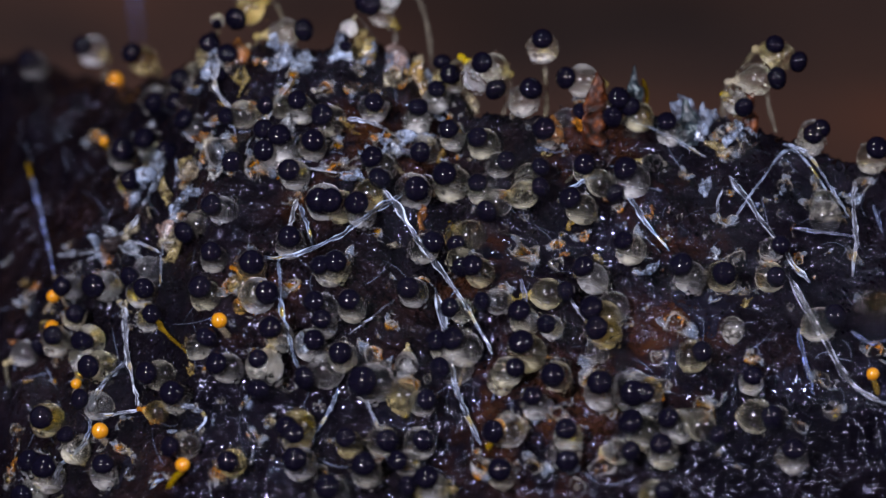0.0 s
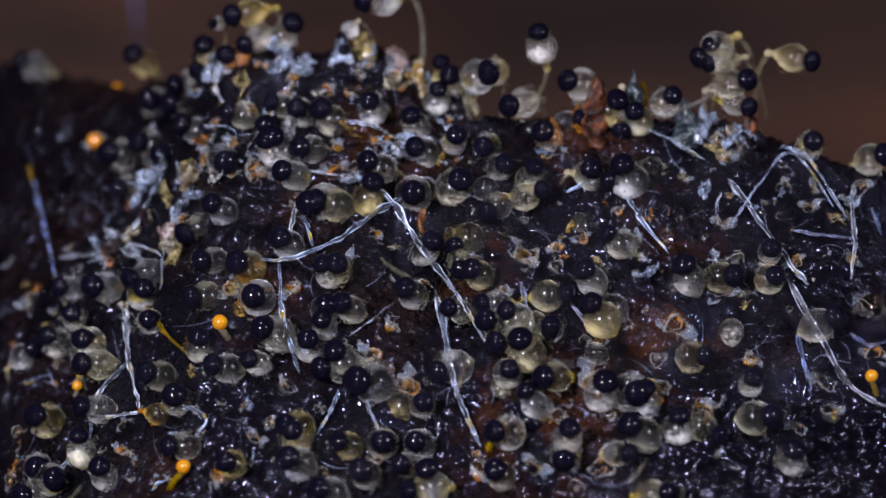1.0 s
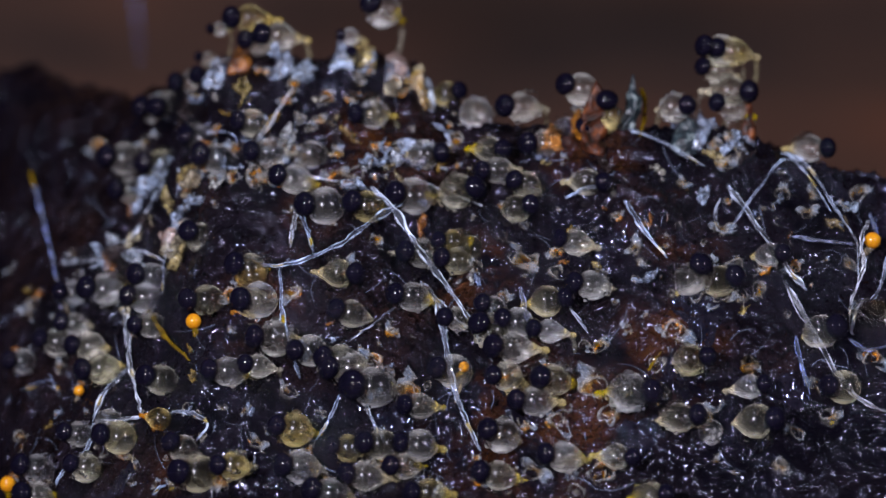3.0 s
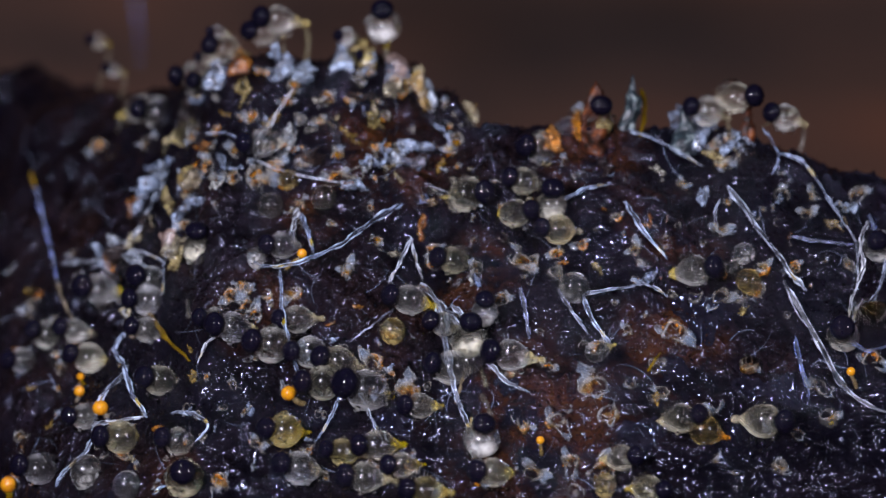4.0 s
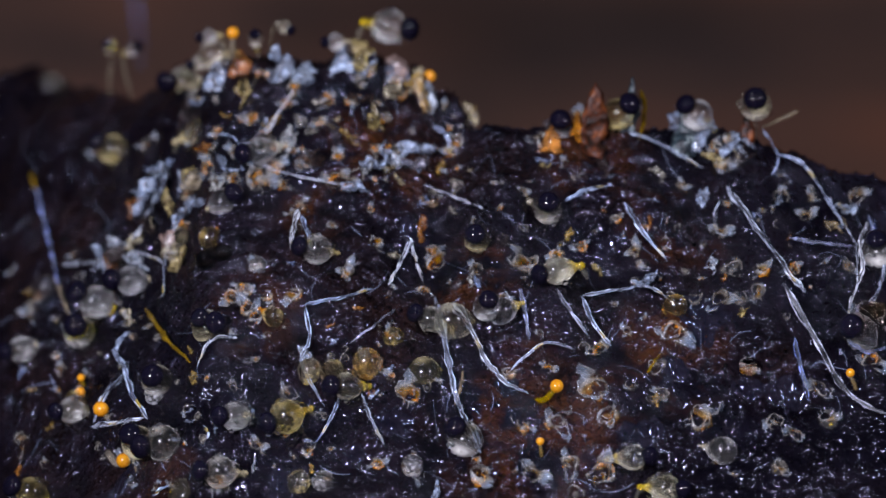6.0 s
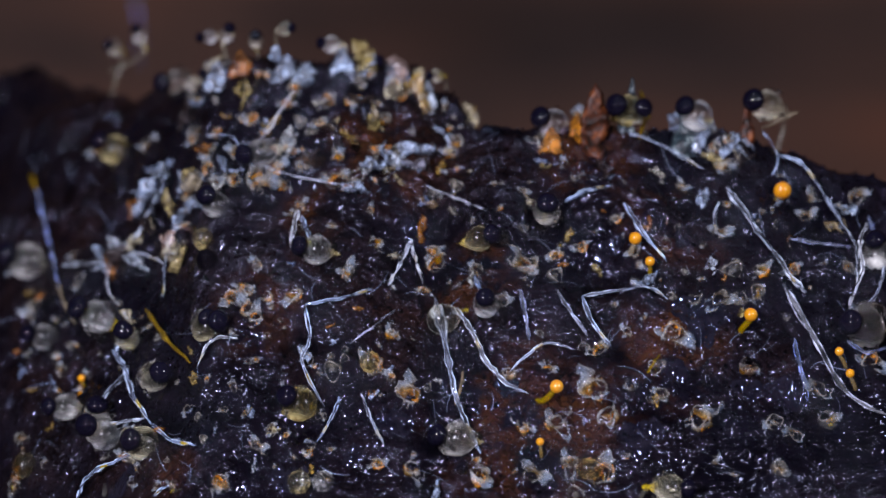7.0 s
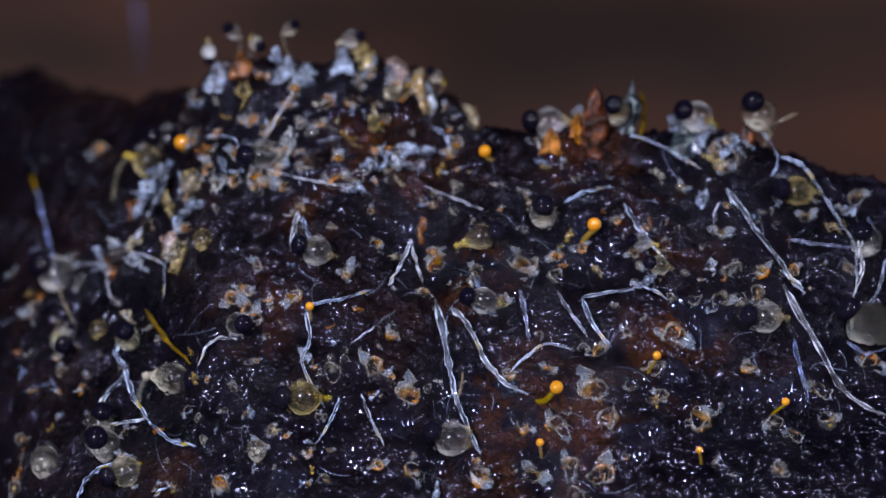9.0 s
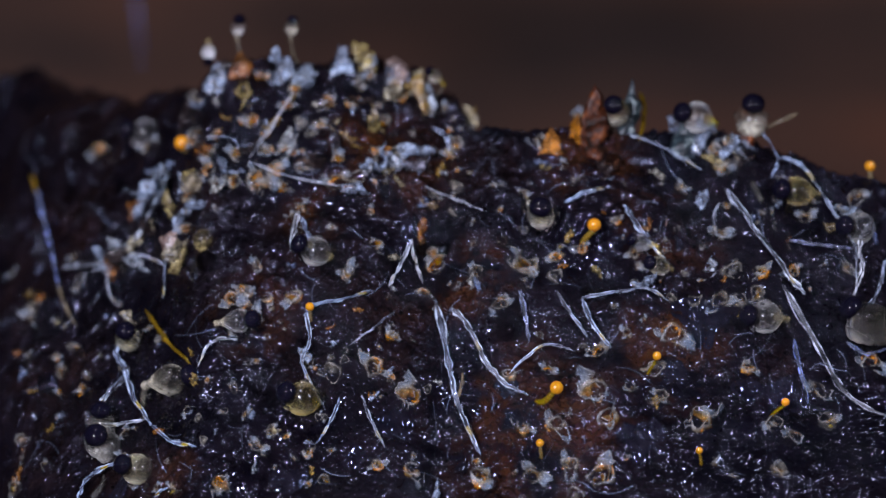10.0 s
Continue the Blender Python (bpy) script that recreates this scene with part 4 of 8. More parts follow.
remains("f", -5.84, 1.1, .55)
remains("f", -5.56, .79, .52)
remains("f", -5.28, .61, .47)
remains("f", -5.97, .45, .52)
remains("f", -5.58, -.13, .55)
remains("f", -6.42, -.16, .55)
remains("f", -6.11, -.36, .5)
remains("f", -6.7, -.47, .47)
remains("f", -5.04, 1.41, .5)
remains("o", -4.78, 1.62, .47)
remains("f", -5.27, -.22, .41)
remains("f", -5.72, 1.55, .5)
remains("f", -5.3, 1.2, .46)
remains("f", -5.42, -.02, .44)
remains("f", -6.55, .02, .4)
remains("f", -6.05, .95, .46)
remains("f", -4.55, 1.3, .4)
remains("o", -2.95, .82, .5)
remains("f", -.45, .35, .42)
remains("f", -.35, .85, .4)
remains("o", -.2, -.1, .4)
remains("f", -3.1, 2.1, .44)
remains("f", -1.75, 1.2, .4)
remains("f", -6.24, .13, .41)
remains("f", -6.93, -.33, .47)
remains("f", -5.07, 1.1, .61)
remains("f", -5.69, 1.25, .58)
remains("o", -3.6, 1.48, .74)
remains("f", -2.69, 1.73, .61)
remains("o", -2.17, 1.37, .58)
remains("f", -1.42, 1.6, .5)
remains("o", -.14, -.33, .55)
remains("s", .67, -.45, .39)
remains("f", 1.19, .13, .36)
remains("s", 1.16, -1.11, .47)
remains("s", 3.88, -.07, .41)
remains("f", 4.11, -.71, .41)
remains("s", 6.86, 1.02, .44)
remains("o", 5.56, 2.05, .47)
remains("f", 5.81, 1.91, .47)
remains("f", 5.95, 2.12, .41)
remains("o", 5.65, 1.71, .44)
remains("f", 6.06, 1.73, .41)
remains("f", 5.46, 1.8, .36)
remains("o", 5.81, 2.22, .39)
remains("f", 4.91, 2.45, .69)
remains("f", 5.29, 2.33, .55)
remains("o", 2.04, 2.17, .61)
remains("f", 3.26, 1.6, .5)
remains("o", .18, 1.94, .47)
remains("f", -1.6, 3.95, .44)
remains("f", -2.11, 3.87, .41)
remains("f", -4.41, 3.64, .47)
remains("f", -4.04, 3.09, .55)
remains("f", -3.26, 3.73, .47)
remains("f", -2.78, 3.43, .55)
remains("o", -2.34, 2.97, .47)
remains("f", -1.08, 3.09, .52)
remains("f", -.94, 3.55, .5)
remains("f", -.48, 3.02, .61)
remains("y", -1.17, 2.63, .41)
remains("f", -2.2, 2.31, .47)
remains("f", -5.21, 2.63, .55)
remains("f", -4.91, 2.97, .41)
remains("o", -.96, 3.28, .44)
remains("f", -1.48, 3.63, .41)
remains("f", -4.41, 1.62, .5)
remains("o", -4.75, 1.94, .41)
remains("f", -3.81, 2.1, .47)
remains("f", -1.88, 2.14, .41)
remains("o", -3.03, 3.23, .36)
remains("o", 2.82, 2.65, .47)
remains("f", .53, 2.65, .36)
remains("f", -3.49, 2.48, .41)
remains("f", -.56, 1.62, .41)
remains("r", 4.32, -2.4, .47)
remains("s", 8.22, -.39, .39)
remains("s", 8.62, -1.37, .83)
remains("o", 8.68, -2.28, .61)
remains("f", 8.22, .7, .41)
remains("s", -8.31, -1.37, .47)
remains("s", -7.74, -2.51, .41)
remains("y", -7.28, -2.86, .41)
remains("s", -8.54, -3.89, .41)
remains("o", -6.47, -4.24, .39)
remains("s", 3.74, -1.71, .33)
remains("r", 2.71, -5.04, .55)
remains("s", 4.43, -2.97, .41)
remains("s", 6.84, -4.47, .44)
remains("s", 7.13, -3.78, .39)
spire(3.03, 2.19, 1.15, .56, RUST, "rust_lump", "reddish brown crumpled lump standing on the ridge", 0.05)
spire(2.73, 2.31, .46, .39, CORE, "orange_lump", "small orange crumpled lump on the ridge", 0)
spire(3.77, 2.36, 1.09, .39, TEAL, "teal_chip", "dark teal upright chip standing on the ridge", 0.1)
spire(4.91, 2.05, .71, .51, TEAL, "teal_chip", "dark bluish upright chip standing on the ridge", -0.05)
spire(6.18, 2.19, .8, .3, RUST, "rust_lump", "reddish brown thin lump standing on the ridge", 0.05)
spire(5.21, 2.1, .63, .34, FLAKE, "pale_lump", "pale crumpled lump on the ridge", 0)
spire(-1.6, 3.68, .51, .39, FLAKE, "pale_lump", "pale crumpled lump on the ridge", 0)
spire(-2.11, 3.62, .46, .39, FLAKE, "pale_lump", "pale crumpled lump on the ridge", 0.1)
spire(-4.12, 3.57, .46, .46, FLAKE, "pale_lump", "pale crumpled lump on the ridge", 0)
spire(-.96, 3.46, .46, .51, FLAKE, "pale_lump", "pale crumpled lump on the ridge", 0)
spire(-.3, 2.88, .52, .46, FLAKE, "pale_lump", "pale crumpled lump on the ridge", 0)
spire(-4.58, 3.34, .46, .46, FLAKE, "pale_lump", "pale crumpled lump on the ridge", 0)
spire(2.19, 2.02, .46, .41, CORE, "orange_lump", "small orange crumpled lump on the ridge", 0)
spire(-3.26, 3.46, .46, .41, FLAKE, "pale_lump", "pale crumpled lump on the ridge", 0.2)

young(-6.89, -3.89, .17, None, 0.8)
young(-5.22, -4.57, .15, None, 1.2)
young(-6.58, 3.15, .17, None, 0.9)
young(1.09, -3.83, .18, None, 1.7)
young(-7.82, -1.19, .14, None, 0.6)
young(-7.85, -1.81, .15, None, 0.5)
young(-4.49, -1.67, .16, None, 1.4)
young(-5.05, -1.54, .16, 1.6, 3.2, (0.15, -0.4))
young(-6.94, -3.28, .16, 3.7, 6.2, (0.5, -0.35))
young(-3.13, -2.99, .15, 3.5, 5.4, (0.55, -0.2))
young(-8.8, -4.84, .17, 2.2, 4.6)
young(-6.48, -4.33, .15, 4.3, 6.4, (-0.3, 0.1))
young(-4.26, 4.34, .13, 5.0, 6.3)
young(-.27, 3.46, .13, 4.8, 6.4)
young(.41, -2.47, .1, 1.8, 3.3)
young(6.89, 1.16, .18, 6.2, 8.1, (-0.2, -0.25))
young(3.9, .19, .13, 6.3, 8.0)
young(4.2, -.28, .1, 6.3, 8.0)
young(6.25, -1.36, .14, 6.3, 8.0)
young(8.26, -2.55, .09, 4, 8)
young(.85, 1.98, .13, 8.4, 9.6)
young(3.07, .49, .14, 8.0, None)
young(-5.3, 2.16, .16, 7.2, None)
young(2.31, -2.82, .14, 6.0, None, (-0.5, -0.32))
young(8.04, -2.11, .09, 6.8, 8.6)
young(-7.36, -2.95, .11, None, 6.0)
young(-6.81, 1.93, .1, None, 0.9)
young(8.63, -2.75, .13, None, 1.2)
young(8.69, .09, .17, 1.3, 3.2)
young(1.97, -3.94, .08, 4, None)
young(8.68, 1.68, .11, 9.6, None)
young(-2.86, -.16, .1, 3.9, 5.3)
young(6.96, -3.11, .08, 8.8, None)
young(5.21, -4.09, .07, 9, None)
young(-2.71, -1.17, .09, 8.3, None)
young(-7, 1.98, .18, 0.9, 2.2)
young(4.35, -2.17, .09, 7.6, None, (-0.38, -0.3))
young(-7.34, -2.65, .08, 4, 7)

def sac(tone, u, w, radius, foot, born, gone):
    """A swollen bladder that has lost its cap: a pear with a stained foot; foot: the way it points, degrees from the right upwards."""
    seed = u * 2.3 + w
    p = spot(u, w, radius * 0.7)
    root = new("loose_bladder")
    a = radians(foot)
    down = Vector((math.cos(a), 0.35, math.sin(a))).normalized()
    back = (-HANG + down * HANG.dot(down)).normalized()
    root.matrix_basis = Matrix.LocRotScale(p * MM, Matrix((back.cross(-down), back, -down)).transposed().to_quaternion(), (radius, radius, radius))
    bm = bmesh.new()
    lathe(bm, [(-1.5, 0.12), (-1.42, 0.2), (-1.22, 0.36), (-0.98, 0.58), (-0.7, 0.79), (-0.36, 0.95), (0, 1.0), (0.36, 0.94), (0.66, 0.76), (0.86, 0.52), (0.97, 0.26), (1.0, 0.08)], 28, 0.05, seed)
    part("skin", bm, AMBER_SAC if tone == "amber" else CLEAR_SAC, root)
    bm = bmesh.new()
    lathe(bm, [(-2.0, 0.1), (-1.86, 0.2), (-1.66, 0.17), (-1.5, 0.22), (-1.32, 0.33), (-1.16, 0.38), (-1.05, 0.3)], 16, 0.35, seed + 4)
    part("foot", bm, CORE if tone == "amber" else COLLAR, root, "orange-stained foot" if tone == "amber" else "yellowish foot")
    tagged(root, "swollen %s bladder without its cap on the dung" % ("amber" if tone == "amber" else "clear glassy"), "bladder", "capless bladders on the dung")
    return timed(root, born, gone, 2 * radius + 1.0)


drop(-5.67, 1.3, .21, 4.6, None)
drop(-5.29, .22, .18, 4.8, 7)
drop(-2.7, -2.5, .25, 4.6, 6.2)
drop(3.65, -2.55, .17, None, 2.6)
drop(-4.81, -.25, .23, 4.4, None)
drop(3.43, 1.76, .2, 8.7, None)
drop(1.27, -1.65, .21, 9.2, None)
drop(4.21, 1.47, .2, None, 1.3)
drop(.52, .02, .33, None, 2.9)
drop(7.67, .4, .34, None, 0.7)
drop(8.71, -1.62, .52, None, None)
drop(-3.5, .8, .26, 3.4, 4.4)
drop(-2.41, .97, .26, 3.4, 4.5)
drop(-6.4, -4.81, .25, 3.2, 4.4)
drop(.53, -2.35, .26, 3.3, 4.3)
drop(-2.28, -2.58, .23, 5.2, 6.1)
drop(-8.48, -4.43, .26, 6.6, 7.8)
drop(-8.02, -2.69, .23, 9.2, None)
drop(-.39, .01, .17, 9.3, None)
drop(.01, .01, .16, 9.3, None)
drop(-8.07, -.84, .28, 4.8, 6.4)
drop(5.68, -4.1, .26, 4.9, 6.2)
drop(6.2, -2.42, .2, 3, 8.0)
drop(-4.49, -.11, .2, 4.5, 6.4)
drop(.86, 1.02, .26, None, 2.0)
drop(3.42, -1.41, .32, None, 2.2)
drop(0.18, 0.42, 0.2, 4.5, 6.0)
drop(-4.47, -0.11, 0.2, 5.1, 6.2)
drop(1.22, -1.51, 0.23, 4.5, 5.3)
drop(-6.42, -4.86, 0.28, 3.4, 4.6)
drop(-1.77, 2.03, 0.11, 6.5, 8.0)
sac("amber", -5.15, 1.34, 0.25, 60, 2.9, 5.8)
sac("clear", 2.65, -0.84, 0.31, -50, 3.4, 4.5)
sac("amber", -1.02, -1.72, 0.26, -90, 3.4, 5.9)
sac("clear", 6.1, -0.17, 0.23, -100, 3.4, 4.5)
sac("amber", 6.18, -0.71, 0.25, -60, 3.2, 4.4)
sac("amber", 5.29, -3.73, 0.3, -20, 3.3, 4.5)
sac("amber", 3.28, -4.84, 0.23, -90, 3.3, 4.6)
sac("clear", -3.78, -0.23, 0.2, -90, 3.6, 5.9)
sac("clear", -7.22, -4.56, 0.34, -100, 3.2, 4.7)
sac("clear", 0.62, -3.9, 0.22, 95, 3.5, 4.7)
sac("clear", 3.11, -2.15, 0.23, 20, 3.2, 5.2)
sac("amber", -3.12, 1.34, 0.2, -120, 3.3, 4.6)
sac("amber", -1.54, -2.34, 0.3, -85, 4.5, 6.2)
sac("amber", -3.43, -1.42, 0.2, 150, 4.6, 6.1)
sac("amber", -4.75, 0.19, 0.21, 40, 4.6, 6.2)
sac("amber", -5.3, 0.25, 0.17, 90, 4.6, 6.2)
sac("clear", 0.18, -1.5, 0.38, -10, 4.4, 6.3)
sac("clear", -0.02, -1.46, 0.31, 20, 6.4, 7.2)
sac("clear", 0.32, -1.43, 0.29, -35, 7.2, 8.3)
sac("clear", 1.17, -1.3, 0.28, 20, 5.2, 6.1)
sac("clear", -5.84, -2.98, 0.22, -90, 5.0, 6.2)
sac("amber", -7.45, -3.13, 0.23, -30, 5.1, 6.3)
sac("clear", -2.92, -4.75, 0.23, -110, 4.5, 7.2)
sac("clear", -2.43, -4.75, 0.22, -80, 4.5, 7.3)
sac("clear", 5.69, -4.13, 0.28, 170, 5.2, 6.2)
sac("clear", -0.62, -4.42, 0.22, -90, 5.1, 6.3)
sac("clear", 0.18, -3.92, 0.31, -15, 6.5, 8.7)
sac("amber", -4.87, 0.19, 0.21, -90, 6.7, None)
sac("amber", -1.48, -2.31, 0.21, -80, 6.4, 7.3)
sac("amber", 2.96, -4.49, 0.22, -30, 6.5, 7.3)
sac("clear", -2.71, -2.5, 0.24, -100, 5.1, 6.1)
sac("amber", -2.23, -2.51, 0.23, -60, 4.6, 6.2)
sac("clear", -8.08, -4.32, 0.31, -90, 7.9, 9.3)
sac("amber", -6.99, -1.65, 0.2, -100, 8.0, 9.3)
sac("amber", 4.72, -1.19, 0.24, -150, 4.7, 6.4)
sac("clear", -3.78, -4.08, 0.2, -90, 8.0, 9.4)
sac("clear", -6.88, -3.81, 0.3, -30, 6.5, 7.6)
sac("clear", -6.06, -4.09, 0.23, -40, 6.5, 7.6)
sac("clear", -0.73, -2.58, 0.24, 88, None, 0.8)
sac("clear", -0.82, -3.21, 0.32, -80, None, 0.9)
sac("clear", 3.08, -2.3, 0.23, -30, None, 1.0)
sac("amber", -3.93, -1.15, 0.2, -130, None, 1.2)
sac("amber", -4.18, -0.92, 0.16, -90, None, 1.3)
sac("clear", 4.2, 1.49, 0.18, 170, None, 1.2)
sac("amber", -7.97, -1.8, 0.14, 0, None, 1.5)
sac("clear", 1.16, -2.87, 0.28, -90, None, 0.9)
sac("amber", 1.13, -3.87, 0.21, -60, None, 1.2)
sac("amber", -3.87, -0.64, 0.31, 150, 0.8, 3.1)
sac("amber", -3.81, -1.21, 0.28, -160, 1.2, 3.2)
sac("amber", 1.5, -2.91, 0.25, 140, 2.0, 3.2)
sac("clear", -6.84, -4.0, 0.31, -80, 8.0, None)
sac("clear", -6.25, -4.52, 0.26, -15, 9.3, None)
sac("amber", -5.73, -3.52, 0.23, 170, None, 3.3)
sac("clear", 5.41, -3.77, 0.25, -100, 1.8, 3.0)
sac("amber", -4.06, -1.38, 0.17, -90, None, 1.3)
sac("amber", 4.14, -3.05, 0.25, -40, None, 1.8)
sac("amber", -3.83, -0.69, 0.25, 170, None, 1.0)
sac("clear", 5.81, -1.84, 0.25, -90, None, 1.4)
sac("clear", 7.65, 0.63, 0.32, -95, None, 0.8)


# ---- small husks and crumbs scattered between ----
def scatter():
    rnd = random.Random(5)
    for _ in range(80):
        u, w = rnd.uniform(-5.2, 0.4), rnd.uniform(1.2, 3.6)
        if w < through_points(CREST, u) - 0.1:
            remains(rnd.choice("fsoyorsf"), u, w, rnd.choice((0.14, 0.2, 0.28, 0.36, 0.5)))
    for _ in range(70):
        u, w = rnd.uniform(-1.5, 7.5), rnd.uniform(-0.9, 2.1)
        if w < through_points(CREST, u) - 0.3:
            remains(rnd.choice("sfrfsof"), u, w, rnd.uniform(0.1, 0.26), 0.04)
    for _ in range(75):
        u, w = rnd.uniform(-8.8, -0.8), rnd.uniform(-4.9, -0.8)
        remains(rnd.choice("sfsrfsof"), u, w, rnd.uniform(0.1, 0.28), 0.04)
    for _ in range(95):
        u, w = rnd.uniform(-8.8, 8.8), rnd.uniform(-4.9, 2.0)
        if u < -4.8 and w > 0.2 or w > through_points(CREST, u) - 0.35:
            continue
        remains(rnd.choice("sssorrof"), u, w, rnd.uniform(0.12, 0.34), 0.05)


scatter()


def strewn(name, label, category, material, count, sizes, seed, flat):
    """Countless small rounded grains lying on the dung, in one mesh."""
    rnd = random.Random(seed)
    verts, faces = [], []
    tmp = bmesh.new()
    bmesh.ops.create_icosphere(tmp, subdivisions=1, radius=1)
    base = [v.co.copy() for v in tmp.verts]
    tris = [[v.index for v in f.verts] for f in tmp.faces]
    tmp.free()
    for _ in range(count):
        x, y = rnd.uniform(-10, 10), rnd.uniform(-3, 5)
        z = height(x, y)
        r = rnd.choice(sizes)
        o = len(verts)
        q = Euler((rnd.uniform(0, 6), rnd.uniform(0, 6), 0)).to_matrix()
        s = Vector((rnd.uniform(1 - flat, 1 + flat), rnd.uniform(1 - flat, 1 + flat), rnd.uniform(1 - flat, 1)))
        for b in base:
            verts.append((q @ (b * s) * r + Vector((x, y - 0.3 * r, z + 0.3 * r))) * MM)
        faces += [[o + k for k in t] for t in tris]
    me = bpy.data.meshes.new(name)
    me.from_pydata(verts, [], faces)
    me.polygons.foreach_set("use_smooth", [True] * len(faces))
    me.materials.append(material)
    return tagged(new(name, me), label, category, "", "stuff")


strewn("crumbs", "tiny wet dark crumbs strewn over the dung", "crumbs", DUNG, 15000, (0.01, 0.013, 0.017, 0.022, 0.03, 0.045), 9, 0.5)
strewn("wet_grains", "fine glistening wet grains strewn over the dung", "grains", SLIME, 5000, (0.011, 0.014, 0.018, 0.024), 23, 0.3)
strewn("dew_beads", "tiny clear beads of dew strewn over the dung", "dew", DEW, 1500, (0.01, 0.014, 0.02, 0.03, 0.045), 19, 0.1)


def build_filaments():
    """Very fine bluish threads lying in all directions on the dung."""
    rnd = random.Random(31)
    bm = bmesh.new()
    for _ in range(170):
        u, w = rnd.uniform(-8.9, 8.9), rnd.uniform(-5.0, 2.6)
        if w > through_points(CREST, u) - 0.3:
            continue
        turn, bend, size = rnd.uniform(-0.4, 3.5), rnd.uniform(-0.5, 0.5), rnd.uniform(0.25, 0.9)
        line = []
        for k in range(4):
            a = turn + bend * k
            line.append(spot(u, w, rnd.uniform(0.02, 0.14)))
            u, w = u + math.cos(a) * size / 3, w + math.sin(a) * size / 3
        if (line[-1] - line[0]).length > 2.2:
            continue
        thick = rnd.choice((0.003, 0.004, 0.006, 0.009))
        tube(bm, curve_points(line, 3), [thick * (0.5 + 0.6 * math.sin(0.4 + 0.27 * i)) for i in range(10)], 5)
    ob = part("fine_filaments", bm, GLASSY)
    return tagged(ob, "very fine bluish fungus threads lying over the dung", "filaments", "", "stuff")


build_filaments()


def wet_slime(u, w, size):
    """A puckered film of slime on the dung, its borders sunk into it."""
    c = spot(u, w)
    n, verts, faces = 44, [], []
    for j in range(n):
        for i in range(n):
            a, b = 2 * i / (n - 1) - 1, 2 * j / (n - 1) - 1
            p = Vector((c.x + a * 0.62 * size, c.y + b * 0.3 * size, 0))
            p.z = height(p.x, p.y)
            edge = 1 - math.hypot(a, b) + 0.5 * noise.noise(p * 1.9)
            pucker = 0.11 * abs(noise.noise(p * 4.2)) + 0.07 * noise.noise(p * 7.5 + Vector((3, 1, 0))) + 0.03 * noise.noise(p * 15)
            verts.append((p + Vector((0, -0.3, 0.5)) * (pucker + 0.02 if edge > 0.25 else -0.1 + 0.4 * edge)) * MM)
    for j in range(n - 1):
        for i in range(n - 1):
            k = j * n + i
            faces.append((k, k + 1, k + 1 + n, k + n))
    me = bpy.data.meshes.new("slime_film")
    me.from_pydata(verts, [], faces)
    me.polygons.foreach_set("use_smooth", [True] * len(faces))
    me.materials.append(SLIME)
    return tagged(new("slime_film", me), "glistening puckered film of wet slime on the dung", "slime", "slime films on the dung")


for u, w, size in ((5.2, -1.5, 1.1), (6.95, -2.95, 0.8), (-1.05, -3.65, 0.8), (-3.25, -4.6, 0.9), (4.65, -2.45, 0.7), (4.0, -3.85, 0.9), (-6.45, -4.7, 0.7), (6.2, -3.0, 0.6), (-1.85, -4.3, 0.6), (3.4, 0.0, 0.6), (1.3, -3.0, 0.5), (-0.5, 0.2, 0.6)):
    wet_slime(u, w, size)


# ---- what moves ----
def lifted(size, row):
    """A head that points at the lens looks a little upwards too, its cap staying where it is."""
    t, x, y, z, *axis = row
    further = (DIST + y + recede(x)) / (DIST + y)
    x, y, z = x * further, y + recede(x), z * further
    axis = Vector(axis).normalized()
    more = 0.2 * max(0.0, min(1.0, (-0.55 - axis.y) / 0.35))
    up = (axis + Vector((-0.15 * more, 0, more))).normalized()
    place = Vector((x, y, z)) + 0.42 * size * (axis - up)
    return (t, *place, *up)


def stance(x, y, z, ax, ay, az, drop_by=Vector()):
    """A pose with the cap's axis along (ax, ay, az) and the stem bent into the dung."""
    up = Vector((ax, ay, az)).normalized()
    back = (-HANG + up * HANG.dot(up)).normalized()
    turn = Matrix((back.cross(up), back, up)).transposed().to_4x4()
    return Matrix.Translation((Vector((x, y, z)) + drop_by) * MM) @ turn


